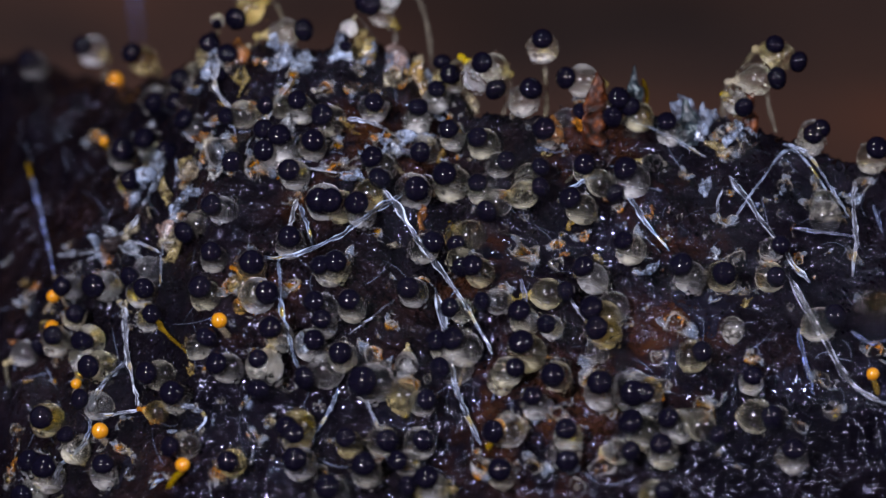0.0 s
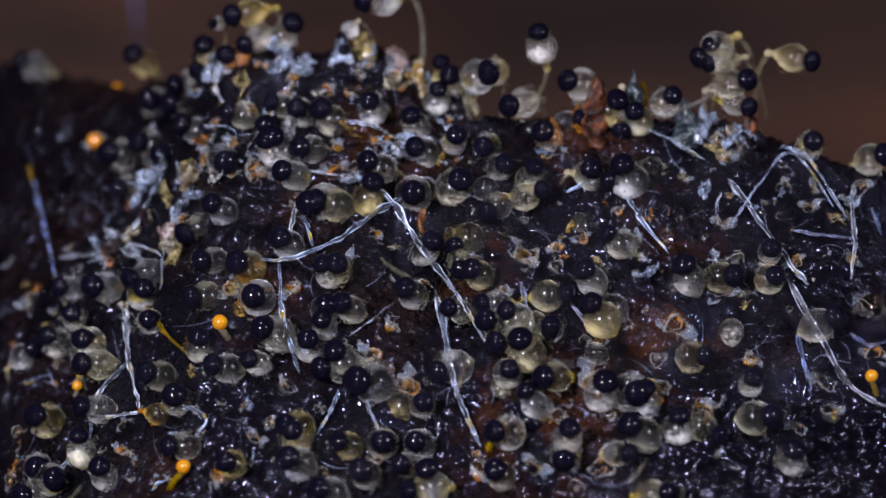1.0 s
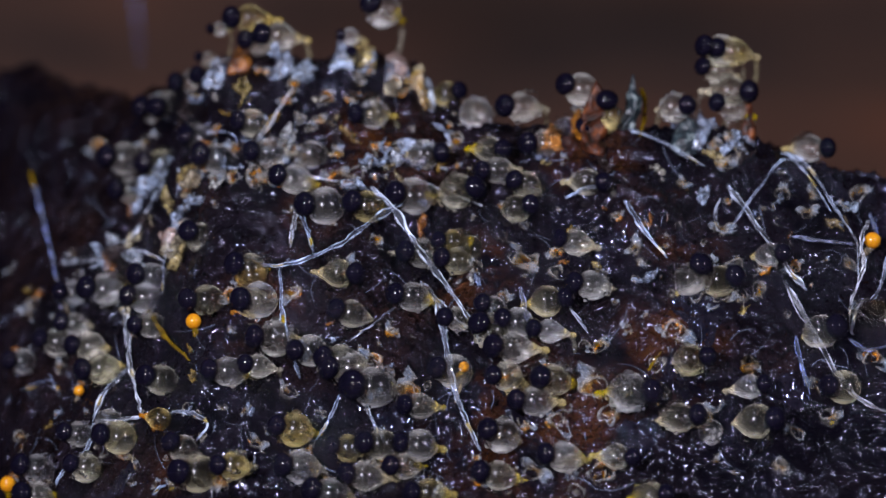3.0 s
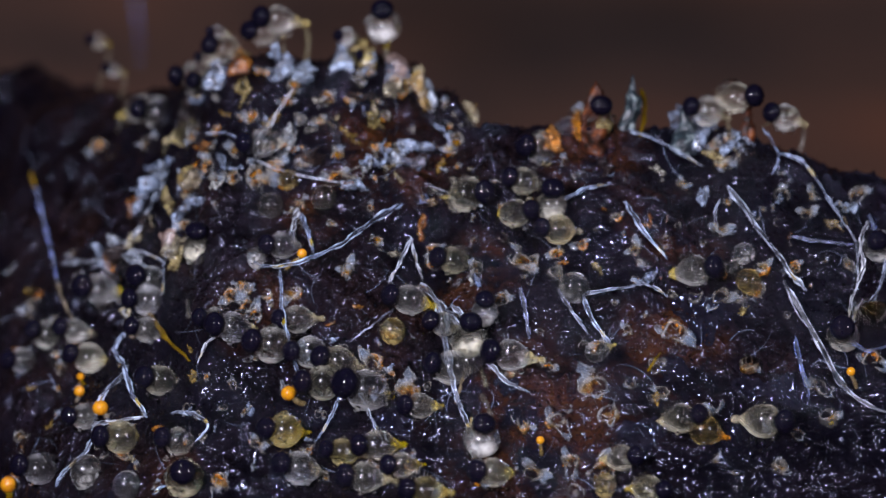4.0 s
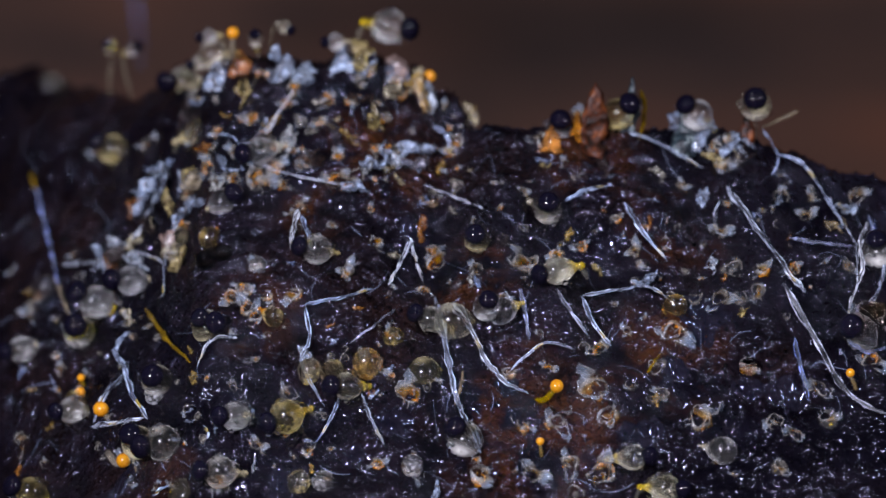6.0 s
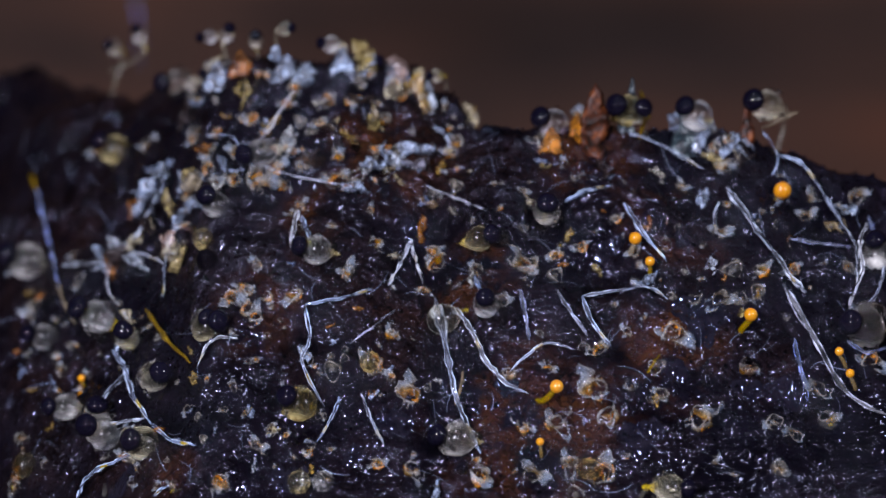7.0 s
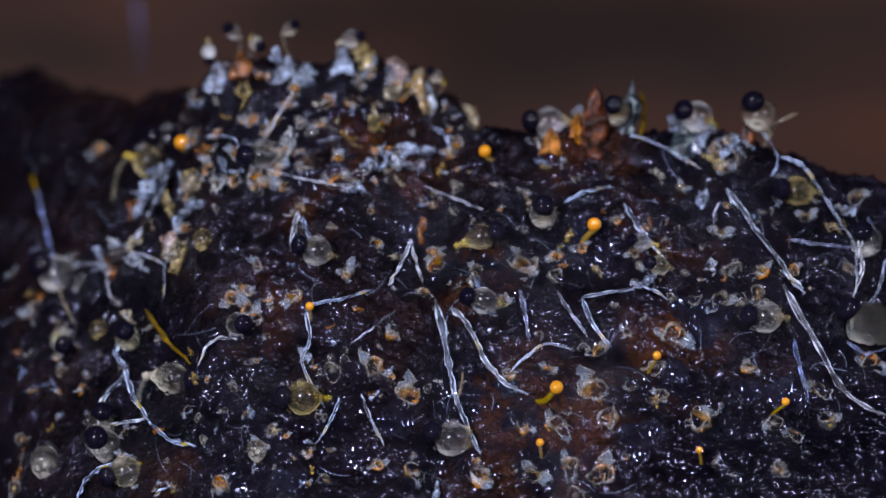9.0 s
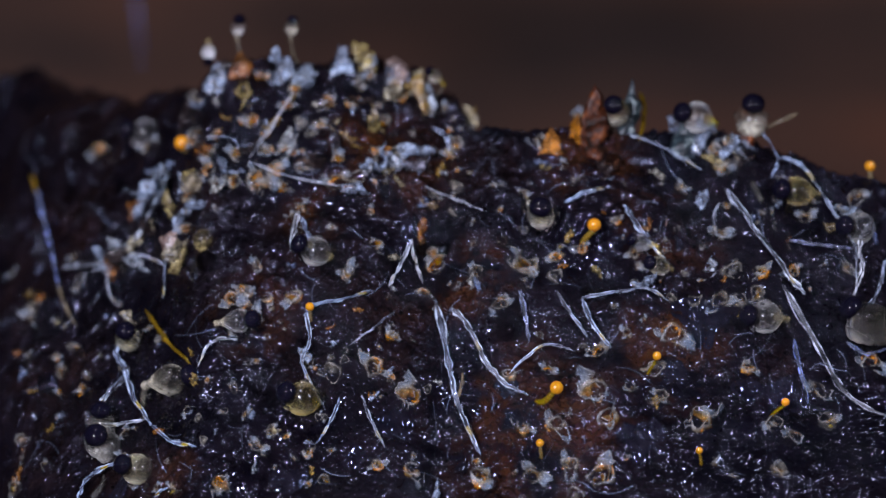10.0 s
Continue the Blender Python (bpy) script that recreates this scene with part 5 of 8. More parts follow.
def motions():
    def go(i, gone, born, above, *rows):
        """Rows of seconds, place and axis; born: when it rises from the dung; gone: when the cap is fired and the rest collapses."""
        thing = FUNGI[i]
        cap = [c for c in thing.children if c.name.startswith("spore_cap")][0]
        deep = INTO * 1.9 + Vector((0, 0, -1.3 * above))
        rows = [lifted(thing.scale[0], r) for r in rows]
        keys = [(r[0], stance(*r[1:])) for r in rows]
        first, last = rows[0], rows[-1]
        if born is not None:
            start = max(0.2, born - 0.6)
            keys = [(0, stance(*first[1:], deep)), (start, stance(*first[1:], deep)), (born, stance(*first[1:]))] + keys[1:]
        elif first[0] > 0:
            keys = [(0, stance(*first[1:]))] + keys
        if gone is not None:
            gone = max(gone, last[0] + 0.04)
            keys += [(gone, stance(*last[1:])), (gone + 0.3, stance(*last[1:], deep))]
            if gone + 0.3 < 10:
                keys.append((10, stance(*last[1:], deep)))
            rest = cap.matrix_basis.copy()
            far = stance(*last[1:]).inverted() @ Vector(((-130 - 0.9 * (i * 37 % 100)) * MM, (-60 + 1.3 * (i * 53 % 100)) * MM, -8 * MM))
            shot = Matrix.Translation(far / thing.scale[0])
            walk(cap, [(0, rest), (gone, rest), (gone + 0.1, shot), (10.4, shot)])
        elif last[0] < 10:
            keys.append((10, stance(*last[1:])))
        clean = [keys[0]]
        for k in keys[1:]:
            if k[0] > clean[-1][0] + 0.02:
                clean.append(k)
        walk(thing, clean)

    for ob, born, gone, deep in TIMED:
        here = ob.matrix_basis.copy()
        hidden = Matrix.Translation(INTO * deep * MM) @ here
        rows = [(0, here)]
        if born is not None:
            rows = [(0, hidden), (max(0.1, born - 0.5), hidden), (born, here)]
        if gone is not None:
            rows += [(gone, here), (gone + 0.4, hidden)]
        if rows[-1][0] < 10:
            rows.append((10, rows[-1][1]))
        walk(ob, rows)

    go(0, 3.74, None, 0, (0, -6.65, 4.28, 1.8, .04, -1, .03), (.5, -6.65, 4.28, 1.8, -.13, -.98, .18), (1, -6.65, 4.28, 1.8, -.69, -.72, .01), (2, -6.65, 4.28, 1.8, -.74, -.67, .07), (2.5, -6.65, 4.28, 1.8, -.85, -.51, .14))
    go(1, 3.42, None, 0, (0, -5.88, 3.79, 1.66, .42, -.88, .22), (.5, -5.88, 3.79, 1.66, .46, -.87, .19), (1, -5.88, 3.79, 1.66, .06, -.97, .23), (1.5, -5.88, 3.79, 1.66, -.65, -.74, .15), (2, -5.88, 3.79, 1.66, -.83, -.55, .02), (2.5, -5.88, 3.79, 1.66, -.85, -.52, .12))
    go(2, 2.91, None, 0, (0, -6.02, 4.17, 1.95, -.39, -.89, .24), (2.5, -6.02, 4.17, 1.95, -.92, -.38, .12))
    go(3, 3.61, None, 0, (0, -6.49, 3.5, 1.15, .15, -.99, .05), (.5, -6.49, 3.5, 1.15, -.04, -.98, .17), (1, -6.49, 3.5, 1.15, -.56, -.79, -.26), (1.5, -6.49, 3.5, 1.15, -.55, -.83, .06), (2, -6.49, 3.5, 1.15, -.7, -.69, -.19), (2.5, -6.49, 3.5, 1.15, -.77, -.64, 0))
    go(4, 3.71, None, 0, (0, -5.03, 3.56, 2.22, -.78, -.37, .51), (.5, -5.11, 3.71, 2.25, -.85, -.37, .38), (1, -5.05, 3.61, 2.23, -.85, -.37, .38), (1.5, -5.13, 3.73, 2.25, -.88, -.37, .3), (2, -4.98, 3.45, 2.19, -.84, -.4, .36), (2.7, -4.98, 3.45, 2.19, -.89, -.4, .23))
    go(5, 3.65, None, 0, (0, -4.56, 2.47, 1.76, .56, -.66, -.5), (.5, -4.56, 2.47, 1.76, .54, -.72, -.43), (1, -4.56, 2.47, 1.76, .24, -.89, -.4), (1.5, -4.56, 2.47, 1.76, -.26, -.96, .05), (2, -4.56, 2.47, 1.76, -.77, -.52, .37), (2.7, -4.59, 2.5, 1.76, -.9, -.37, .24))
    go(6, 3.32, None, 0, (0, -4.12, 2.84, 2.51, -.93, -.37, -.09), (1.5, -4.09, 2.89, 2.57, -.88, -.37, .31), (2, -4, 2.85, 2.53, -.9, -.37, .22), (2.5, -3.95, 2.84, 2.52, -.8, -.58, .15))
    go(7, 9.3, None, 0, (0, -3.48, 2.2, 1.78, -.42, -.9, -.05), (.5, -3.48, 2.2, 1.78, -.52, -.84, -.13), (1, -3.48, 2.2, 1.78, -.31, -.72, .62), (1.5, -3.48, 2.2, 1.78, -.8, -.58, .19), (2, -3.5, 2.2, 1.78, -.93, -.37, -.03), (2.5, -3.5, 2.21, 1.78, -.92, -.37, .12), (2.7, -3.51, 2.24, 1.82, -.92, -.4, .04), (3.8, -3.72, 2.45, 2.08, -.91, -.37, .19), (4, -3.72, 2.48, 2.11, -.93, -.37, .03), (5, -3.76, 2.44, 2.06, -.91, -.37, -.21), (9, -3.73, 2.34, 1.94, -.85, -.52, -.04))
    go(8, 3.46, None, 0, (0, -3.03, 1.88, 1.34, -.23, -.97, .05), (2.7, -3.03, 1.88, 1.34, -.86, -.46, .24))
    go(9, 2.96, None, 0, (0, -2.67, 2.33, 1.91, .03, -.99, .13), (.5, -2.67, 2.33, 1.91, -.01, -1, 0), (1, -2.67, 2.33, 1.91, -.6, -.8, -.07), (1.5, -2.67, 2.33, 1.91, -.61, -.78, .15), (2, -2.67, 2.33, 1.91, -.8, -.6, -.03), (2.5, -2.67, 2.33, 1.91, -.81, -.58, .12))
    go(10, 3.58, None, 0, (0, -2.42, 1.49, .8, -.21, -.97, -.12), (.5, -2.42, 1.49, .8, -.41, -.91, .1), (1, -2.42, 1.49, .8, -.71, -.7, -.13), (2.7, -2.42, 1.49, .8, -.85, -.52, .07))
    go(11, 3.32, None, 0, (0, -1.51, 1.45, .84, .51, -.37, .78), (1, -1.54, 1.41, .8, .26, -.51, .82), (1.5, -1.54, 1.41, .8, -.11, -.73, .67), (2.5, -1.54, 1.41, .8, -.72, -.66, .22), (2.7, -1.54, 1.41, .8, -.72, -.66, .21))
    go(12, 3.03, None, 0, (0, -1.47, 2.86, 2.7, .15, -.98, .16), (.5, -1.47, 2.86, 2.7, .51, -.74, .44), (1, -1.47, 2.86, 2.7, -.1, -.91, .39), (1.5, -1.47, 2.86, 2.7, -.78, -.58, -.24), (2, -1.47, 2.86, 2.7, -.79, -.62, .02), (2.5, -1.47, 2.86, 2.7, -.88, -.47, .04))
    go(13, 2.81, None, 0, (0, -.54, 2.83, 2.35, .08, -.61, .79), (.5, -.54, 2.83, 2.35, .01, -.78, .62), (1, -.54, 2.83, 2.35, -.31, -.8, .52), (1.5, -.55, 2.83, 2.35, -.92, -.37, .14), (2.5, -.55, 2.83, 2.35, -.91, -.37, .19))
    go(14, 3.6, None, 0, (0, -.62, 1.74, 1.02, .18, -.98, -.09), (1, -.62, 1.74, 1.02, .03, -.99, -.15), (1.5, -.62, 1.74, 1.02, -.09, -.95, .31), (2, -.62, 1.74, 1.02, -.53, -.82, .19), (2.5, -.62, 1.74, 1.02, -.76, -.65, .09))
    go(15, 4.199999999999999, None, 0, (0, -4.95, 1.7, .24, -.75, -.56, -.35), (2.5, -4.95, 1.7, .24, -.76, -.65, -.03), (4.1, -5.05, 1.55, -.07, -.02, -.48, .88))
    go(16, 5.5, None, 0, (0, -6.02, 5.49, 2.92, -.01, -.96, -.26), (.5, -6.02, 5.49, 2.92, -.03, -1, -.07), (1.5, -6.02, 5.49, 2.92, -.66, -.74, .09), (2.5, -6.02, 5.49, 2.92, -.72, -.68, .09), (4, -6.05, 5.35, 2.82, -.92, -.37, .15), (4.5, -6.04, 5.34, 2.82, -.84, -.49, .23), (5, -6.05, 5.35, 2.83, -.9, -.37, .25))
    go(17, 5.0, None, 0, (0, -5.55, 5.11, 2.94, .01, -.94, -.33), (.5, -5.55, 5.11, 2.94, -.09, -.9, -.43), (1, -5.55, 5.11, 2.94, -.36, -.91, -.23), (1.5, -5.55, 5.11, 2.94, -.75, -.65, -.06), (2.5, -5.55, 5.11, 2.94, -.9, -.45, 0), (4, -6.39, 5.6, 2.89, .8, -.55, .24), (4.5, -6.39, 5.6, 2.89, .88, -.47, .1))
    go(18, 8.3, None, .47, (0, -5.25, 5.2, 3.34, -.64, -.76, -.11), (1.5, -5.27, 5.22, 3.33, -.91, -.37, -.18), (2.5, -5.25, 5.2, 3.34, -.93, -.37, .04), (4, -5.25, 5.2, 3.59, -.93, -.37, -.01), (4.5, -5.42, 5.35, 3.54, -.88, -.37, -.29), (5, -5.35, 5.29, 3.56, .01, -.98, -.22), (5.5, -5.42, 5.35, 3.55, -.92, -.37, -.11), (7.5, -5.62, 5.52, 3.5, -.77, -.64, .02), (8, -5.62, 5.52, 3.5, -.69, -.71, .18))
    go(19, None, None, 1.09, (0, -4.71, 4.75, 4.55, -.01, -.84, -.55), (.5, -4.71, 4.75, 4.55, -.39, -.83, -.4), (1.5, -4.71, 4.75, 4.55, -.51, -.86, -.06), (2, -4.71, 4.75, 4.55, -.72, -.69, .09), (2.5, -4.71, 4.75, 4.55, -.85, -.52, .03), (4, -4.74, 4.77, 4.5, -.78, -.62, .01), (4.5, -4.86, 4.87, 4.48, -.91, -.37, -.17), (5, -4.96, 4.96, 4.45, -.91, -.37, -.18), (7, -4.94, 4.94, 4.45, -.93, -.37, -.06), (7.5, -4.97, 4.96, 4.44, -.81, -.59, 0), (8, -4.95, 4.94, 4.18, .07, -.37, -.93), (10, -4.96, 4.96, 4.15, .01, -.37, -.93))
    go(20, 3.74, None, .92, (0, -4.01, 4.3, 4.74, -.64, -.61, -.47), (2.5, -4.01, 4.3, 4.74, -.91, -.41, .05))
    go(21, 4.699999999999999, None, .71, (0, -4.4, 4.16, 3.61, -.65, -.37, -.67), (.5, -4.24, 4.34, 3.97, -.8, -.37, -.47), (1, -3.85, 4.3, 4.19, -.73, -.57, -.38), (2, -3.85, 4.3, 4.19, -.7, -.71, -.05), (2.5, -3.85, 4.3, 4.19, -.77, -.64, .06), (4, -3.77, 4.3, 4.49, -.75, -.66, .03), (4.6, -3.77, 4.3, 4.49, -.9, -.43, .06))
    go(22, 6.48, None, .36, (0, -5.13, 5.1, 3.44, -.89, -.37, -.28), (.5, -4.85, 4.86, 3.52, -.87, -.49, .06), (1, -4.85, 4.86, 3.52, -.79, -.61, .02), (1.5, -4.85, 4.86, 3.52, -.72, -.66, -.22), (2.5, -4.85, 4.86, 3.52, -.75, -.64, .16), (4, -4.92, 4.81, 3.39, -.89, -.37, .25), (5, -4.97, 4.97, 3.4, -.92, -.37, .16), (5.5, -5.44, 5.37, 3.46, -.92, -.37, .11))
    go(23, 7.6, None, .79, (0, -4.89, 4.89, 4.02, .43, -.37, .83), (.5, -4.92, 4.92, 4.04, .22, -.37, .9), (1, -4.97, 4.96, 3.89, -.89, -.37, -.26), (2.5, -4.95, 4.95, 3.9, -.9, -.39, .2), (4, -4.97, 4.96, 3.97, -.88, -.47, .06), (4.5, -5.08, 5.05, 3.94, -.91, -.37, -.2), (5, -5.18, 5.14, 3.91, -.9, -.37, -.22), (5.5, -5.17, 5.14, 3.94, -.92, -.37, -.13), (7, -4.92, 4.92, 3.81, -.64, -.37, -.67), (7.5, -4.72, 4.75, 3.97, -.93, -.37, 0))
    go(24, 5.3, None, .91, (0, -3.31, 4.3, 4.25, .92, -.37, .11), (.5, -3.35, 4.3, 4.24, .58, -.81, .09), (1, -3.35, 4.3, 4.24, .49, -.64, .59), (1.5, -3.34, 4.3, 4.25, .77, -.37, .51), (2, -3.3, 4.3, 4.29, .68, -.37, .63), (2.5, -3.35, 4.3, 4.24, -.9, -.41, .15), (4, -3.42, 4.3, 4.74, -.87, -.48, .11), (4.5, -3.47, 4.3, 4.75, -.92, -.37, .16), (5, -3.72, 4.3, 4.79, -.92, -.37, .16))
    go(25, 9.7, None, .43, (0, -1.96, 4.3, 4.33, -.46, -.37, -.81), (1, -1.95, 4.3, 4.36, -.65, -.37, -.67), (1.5, -1.95, 4.3, 4.36, -.72, -.61, -.34), (2.5, -1.95, 4.3, 4.36, -.84, -.52, .14), (4, -2.02, 4.3, 4.4, -.75, -.66, .02), (4.5, -2.12, 4.3, 4.4, -.91, -.37, .21), (5, -2.24, 4.3, 4.38, -.92, -.37, .14), (5.5, -2.24, 4.3, 4.34, -.93, -.37, -.05), (7.5, -2.37, 4.3, 4.27, -.9, -.37, .24), (8, -2.07, 4.3, 4.4, .84, -.37, .39), (9, -1.94, 4.3, 4.41, .88, -.37, .29), (9.5, -1.95, 4.3, 4.41, .88, -.37, .3))
    go(26, 8.4, None, 0, (0, -1.98, 4.11, 3.88, -.2, -.93, .31), (1, -1.98, 4.11, 3.88, -.33, -.91, .26), (2.5, -1.98, 4.11, 3.88, -.01, -.75, .66), (4, -1.95, 4.19, 3.94, .9, -.38, .23), (4.5, -1.83, 4.1, 3.92, .93, -.37, -.05), (5.5, -1.74, 4.03, 3.88, .88, -.47, .1), (7, -1.53, 3.98, 3.84, .88, -.37, .29), (7.5, -1.47, 3.98, 3.82, .77, -.6, .24), (8.3, -1.47, 3.98, 3.82, .85, -.37, .37))
    go(27, 6.56, None, 1.07, (0, -1.24, 4.3, 5.02, -.86, -.37, -.35), (2, -1.24, 4.3, 5.03, -.93, -.37, .02), (2.5, -1.24, 4.3, 5.03, -.82, -.57, .1), (4, -1.25, 4.3, 4.66, -.05, -.79, .61), (4.5, -1.25, 4.3, 4.66, .39, -.73, .55), (5, -1.24, 4.3, 4.66, .92, -.37, .16), (5.5, -1.11, 4.3, 4.64, .92, -.37, -.15))
    go(28, 2.84, None, 0, (0, -3.3, 2.95, 2.68, -.93, -.37, .07), (.5, -3.31, 2.99, 2.74, -.91, -.37, .18), (1.5, -3.04, 2.97, 2.7, -.87, -.37, .32), (2.5, -2.9, 2.93, 2.65, -.9, -.39, .18))
    go(29, 3.55, None, 0, (0, -.4, 2.5, 1.85, -.15, -.94, -.29), (.5, -.4, 2.5, 1.85, -.44, -.9, 0), (1, -.4, 2.5, 1.85, -.44, -.89, .12), (1.5, -.4, 2.5, 1.85, -.15, -.99, -.04), (2, -.4, 2.5, 1.85, .4, -.91, .11), (2.5, -.4, 2.5, 1.85, .92, -.38, .13))
    go(30, 3.16, None, .24, (0, .04, 3.86, 3.3, -.18, -.37, .91), (1.5, .02, 3.89, 3.37, -.21, -.37, .9), (2, .08, 3.81, 3.18, .54, -.37, .76), (2.5, .07, 3.82, 3.16, .76, -.63, .17))
    go(31, 2.9, None, 1.02, (0, .78, 2.82, 3.32, .68, -.37, -.64), (.5, .7, 2.94, 3.41, .18, -.92, .35), (1, .7, 2.94, 3.41, .53, -.84, .13), (1.5, .7, 2.94, 3.41, .56, -.75, .35), (2, .7, 2.94, 3.41, .64, -.76, -.14), (2.5, .7, 2.94, 3.41, .77, -.62, .12))
    go(32, 3.04, None, .57, (0, 1.64, 2.7, 2.85, .36, -.84, .41), (.5, 1.64, 2.7, 2.85, .13, -.92, .37), (1, 1.64, 2.7, 2.85, -.64, -.73, -.24), (1.5, 1.64, 2.7, 2.85, -.66, -.75, -.03), (2, 1.64, 2.7, 2.85, -.82, -.55, -.17), (2.5, 1.64, 2.7, 2.85, -.81, -.58, .05))
    go(33, 3.52, 0.2, 0, (.2, .93, 2.23, 1.99, -.09, -.9, -.42), (.5, .93, 2.23, 1.99, -.29, -.88, -.38), (2, .93, 2.23, 1.99, .39, -.92, -.01), (2.5, .93, 2.23, 1.99, .77, -.64, -.05))
    go(34, 3.62, None, 0, (0, 1.13, 1.84, 1.53, .44, -.9, .04), (.5, 1.13, 1.84, 1.53, .6, -.79, .1), (1, 1.13, 1.84, 1.53, .33, -.94, .02), (1.5, 1.13, 1.84, 1.53, -.32, -.95, -.07), (2, 1.13, 1.84, 1.53, -.83, -.55, -.12), (2.7, 1.13, 1.84, 1.53, -.85, -.52, 0))
    go(35, 4.3999999999999995, None, 0, (0, .2, 1.81, 1.14, -.36, -.88, .31), (1, .2, 1.81, 1.14, .33, -.93, .17), (1.5, .2, 1.81, 1.14, .9, -.42, .05), (2, .2, 1.81, 1.14, .78, -.62, .08), (2.7, .24, 1.79, 1.13, .77, -.62, .15), (4, .51, 1.64, 1.07, .75, -.66, .06), (4.3, .51, 1.64, 1.07, .75, -.66, .02))
    go(36, 4.199999999999999, None, 0, (0, 1.74, 1.62, 1.23, .63, -.6, .49), (1, 1.74, 1.62, 1.23, .32, -.69, .65), (1.5, 1.74, 1.62, 1.23, -.07, -.86, .51), (2, 1.74, 1.62, 1.23, -.55, -.8, .24), (2.5, 1.74, 1.62, 1.23, -.72, -.67, .17), (3.8, 1.66, 1.69, 1.32, -.58, -.76, .29), (4.1, 1.65, 1.7, 1.34, -.79, -.59, .15))
    go(37, 4.5, None, 0, (0, 2.21, 2.44, 2.11, -.34, -.91, .24), (2, 2.21, 2.44, 2.11, -.57, -.79, .24), (2.5, 2.2, 2.44, 2.11, -.93, -.37, -.02), (4, 2.04, 2.31, 1.99, -.74, -.65, .18), (4.4, 2.04, 2.31, 1.99, -.87, -.47, .14))
    go(38, 4.6, None, 0, (0, 1.64, 1.33, .86, .85, -.37, .37), (1, 1.68, 1.34, .87, .87, -.37, .33), (1.5, 1.58, 1.31, .83, .88, -.37, .29), (2, 1.51, 1.29, .8, .72, -.68, .12), (2.5, 1.51, 1.29, .8, .73, -.67, .14), (4, 1.47, 1.19, .66, .84, -.52, .17), (4.5, 1.47, 1.19, .66, .9, -.39, .22))
    go(39, 2.79, None, 0, (0, 1.13, 1.22, .73, -.57, -.66, -.48), (1, 1.13, 1.22, .73, -.54, -.71, -.45), (1.5, 1.13, 1.22, .73, -.24, -.96, -.15), (2, 1.13, 1.22, .73, .25, -.97, .04), (2.5, 1.14, 1.22, .73, .93, -.37, -.03))
    go(40, 3.36, None, .84, (0, 2.86, 2.7, 3.22, -.8, -.6, .09), (1.5, 2.86, 2.7, 3.22, -.69, -.72, .1), (2.5, 2.86, 2.7, 3.22, -.78, -.57, .24))
    go(41, 7.6, None, .47, (0, 3.42, 2.7, 2.66, .41, -.81, .41), (.5, 3.42, 2.7, 2.66, .5, -.85, .16), (1, 3.42, 2.7, 2.66, .36, -.82, .46), (2, 3.42, 2.7, 2.66, .22, -.74, .63), (2.5, 3.42, 2.7, 2.66, .1, -.54, .84), (3.8, 3.23, 2.7, 2.59, -.05, -.74, .67), (4, 3.2, 2.7, 2.58, .15, -.69, .71), (4.5, 3.3, 2.7, 2.62, .11, -.7, .71), (5, 3.4, 2.7, 2.66, .39, -.47, .79), (5.5, 3.5, 2.7, 2.7, .61, -.43, .67), (7.5, 3.91, 2.7, 2.87, -.8, -.56, .24))
    go(42, 9.3, None, .34, (0, 2.53, 2.7, 2.35, .77, -.43, .47), (1.5, 2.53, 2.7, 2.35, .8, -.54, .24), (2, 2.53, 2.7, 2.35, .87, -.44, .22), (2.5, 2.53, 2.7, 2.35, .82, -.54, .19), (4, 2.62, 2.7, 2.37, .92, -.37, .12), (4.5, 2.58, 2.7, 2.41, .93, -.37, .05), (5, 2.51, 2.7, 2.45, .47, -.88, .09), (5.5, 2.46, 2.7, 2.49, -.06, -.99, .14), (5.7, 2.44, 2.7, 2.5, .08, -.96, .28), (6.8, 2.33, 2.7, 2.58, -.5, -.82, .28), (7, 2.31, 2.7, 2.6, -.71, -.66, .25), (8, 2.24, 2.7, 2.64, -.93, -.37, .01), (8.5, 2.2, 2.7, 2.65, -.92, -.37, .12), (9, 2.2, 2.7, 2.64, -.93, -.37, .03))
    go(43, 2.79, None, .23, (0, 3.68, 2.7, 2.62, -.5, -.77, -.39), (.5, 3.68, 2.7, 2.62, -.46, -.39, -.8), (1, 3.68, 2.7, 2.61, -.03, -.37, -.93), (1.5, 3.68, 2.7, 2.6, .16, -.37, -.92), (2, 3.68, 2.7, 2.62, .8, -.46, -.38), (2.5, 3.68, 2.7, 2.62, .87, -.5, -.03), (2.7, 3.68, 2.7, 2.62, .92, -.38, -.01))
    go(44, 3.47, 1.0, 1.85, (1, 5.62, 2.7, 3.93, -.81, -.37, -.46), (1.5, 5.75, 2.7, 4.01, -.4, -.91, .11), (2, 5.75, 2.7, 4.01, -.57, -.82, .05), (2.7, 5.75, 2.7, 4.01, -.83, -.5, .25))
    go(45, 3.08, None, 2.28, (0, 6.92, 2.7, 3.71, .89, -.37, -.28), (.5, 6.77, 2.7, 3.98, .93, -.37, -.02), (1, 7.21, 2.7, 3.74, .91, -.37, -.19), (1.5, 7.31, 2.7, 4.04, .93, -.37, .03), (2, 6.55, 2.7, 4.14, .89, -.37, .25), (2.5, 6.02, 2.7, 3.99, -.87, -.46, .19))
    go(46, 3.63, 0.8, 1.87, (.8, 5.74, 2.7, 4.02, .15, -.37, .92), (1, 5.63, 2.7, 3.71, -.3, -.37, .88), (1.5, 5.67, 2.7, 3.61, .05, -.98, .21), (2, 5.67, 2.7, 3.61, -.51, -.86, .03), (2.5, 5.67, 2.7, 3.61, -.85, -.47, .22))
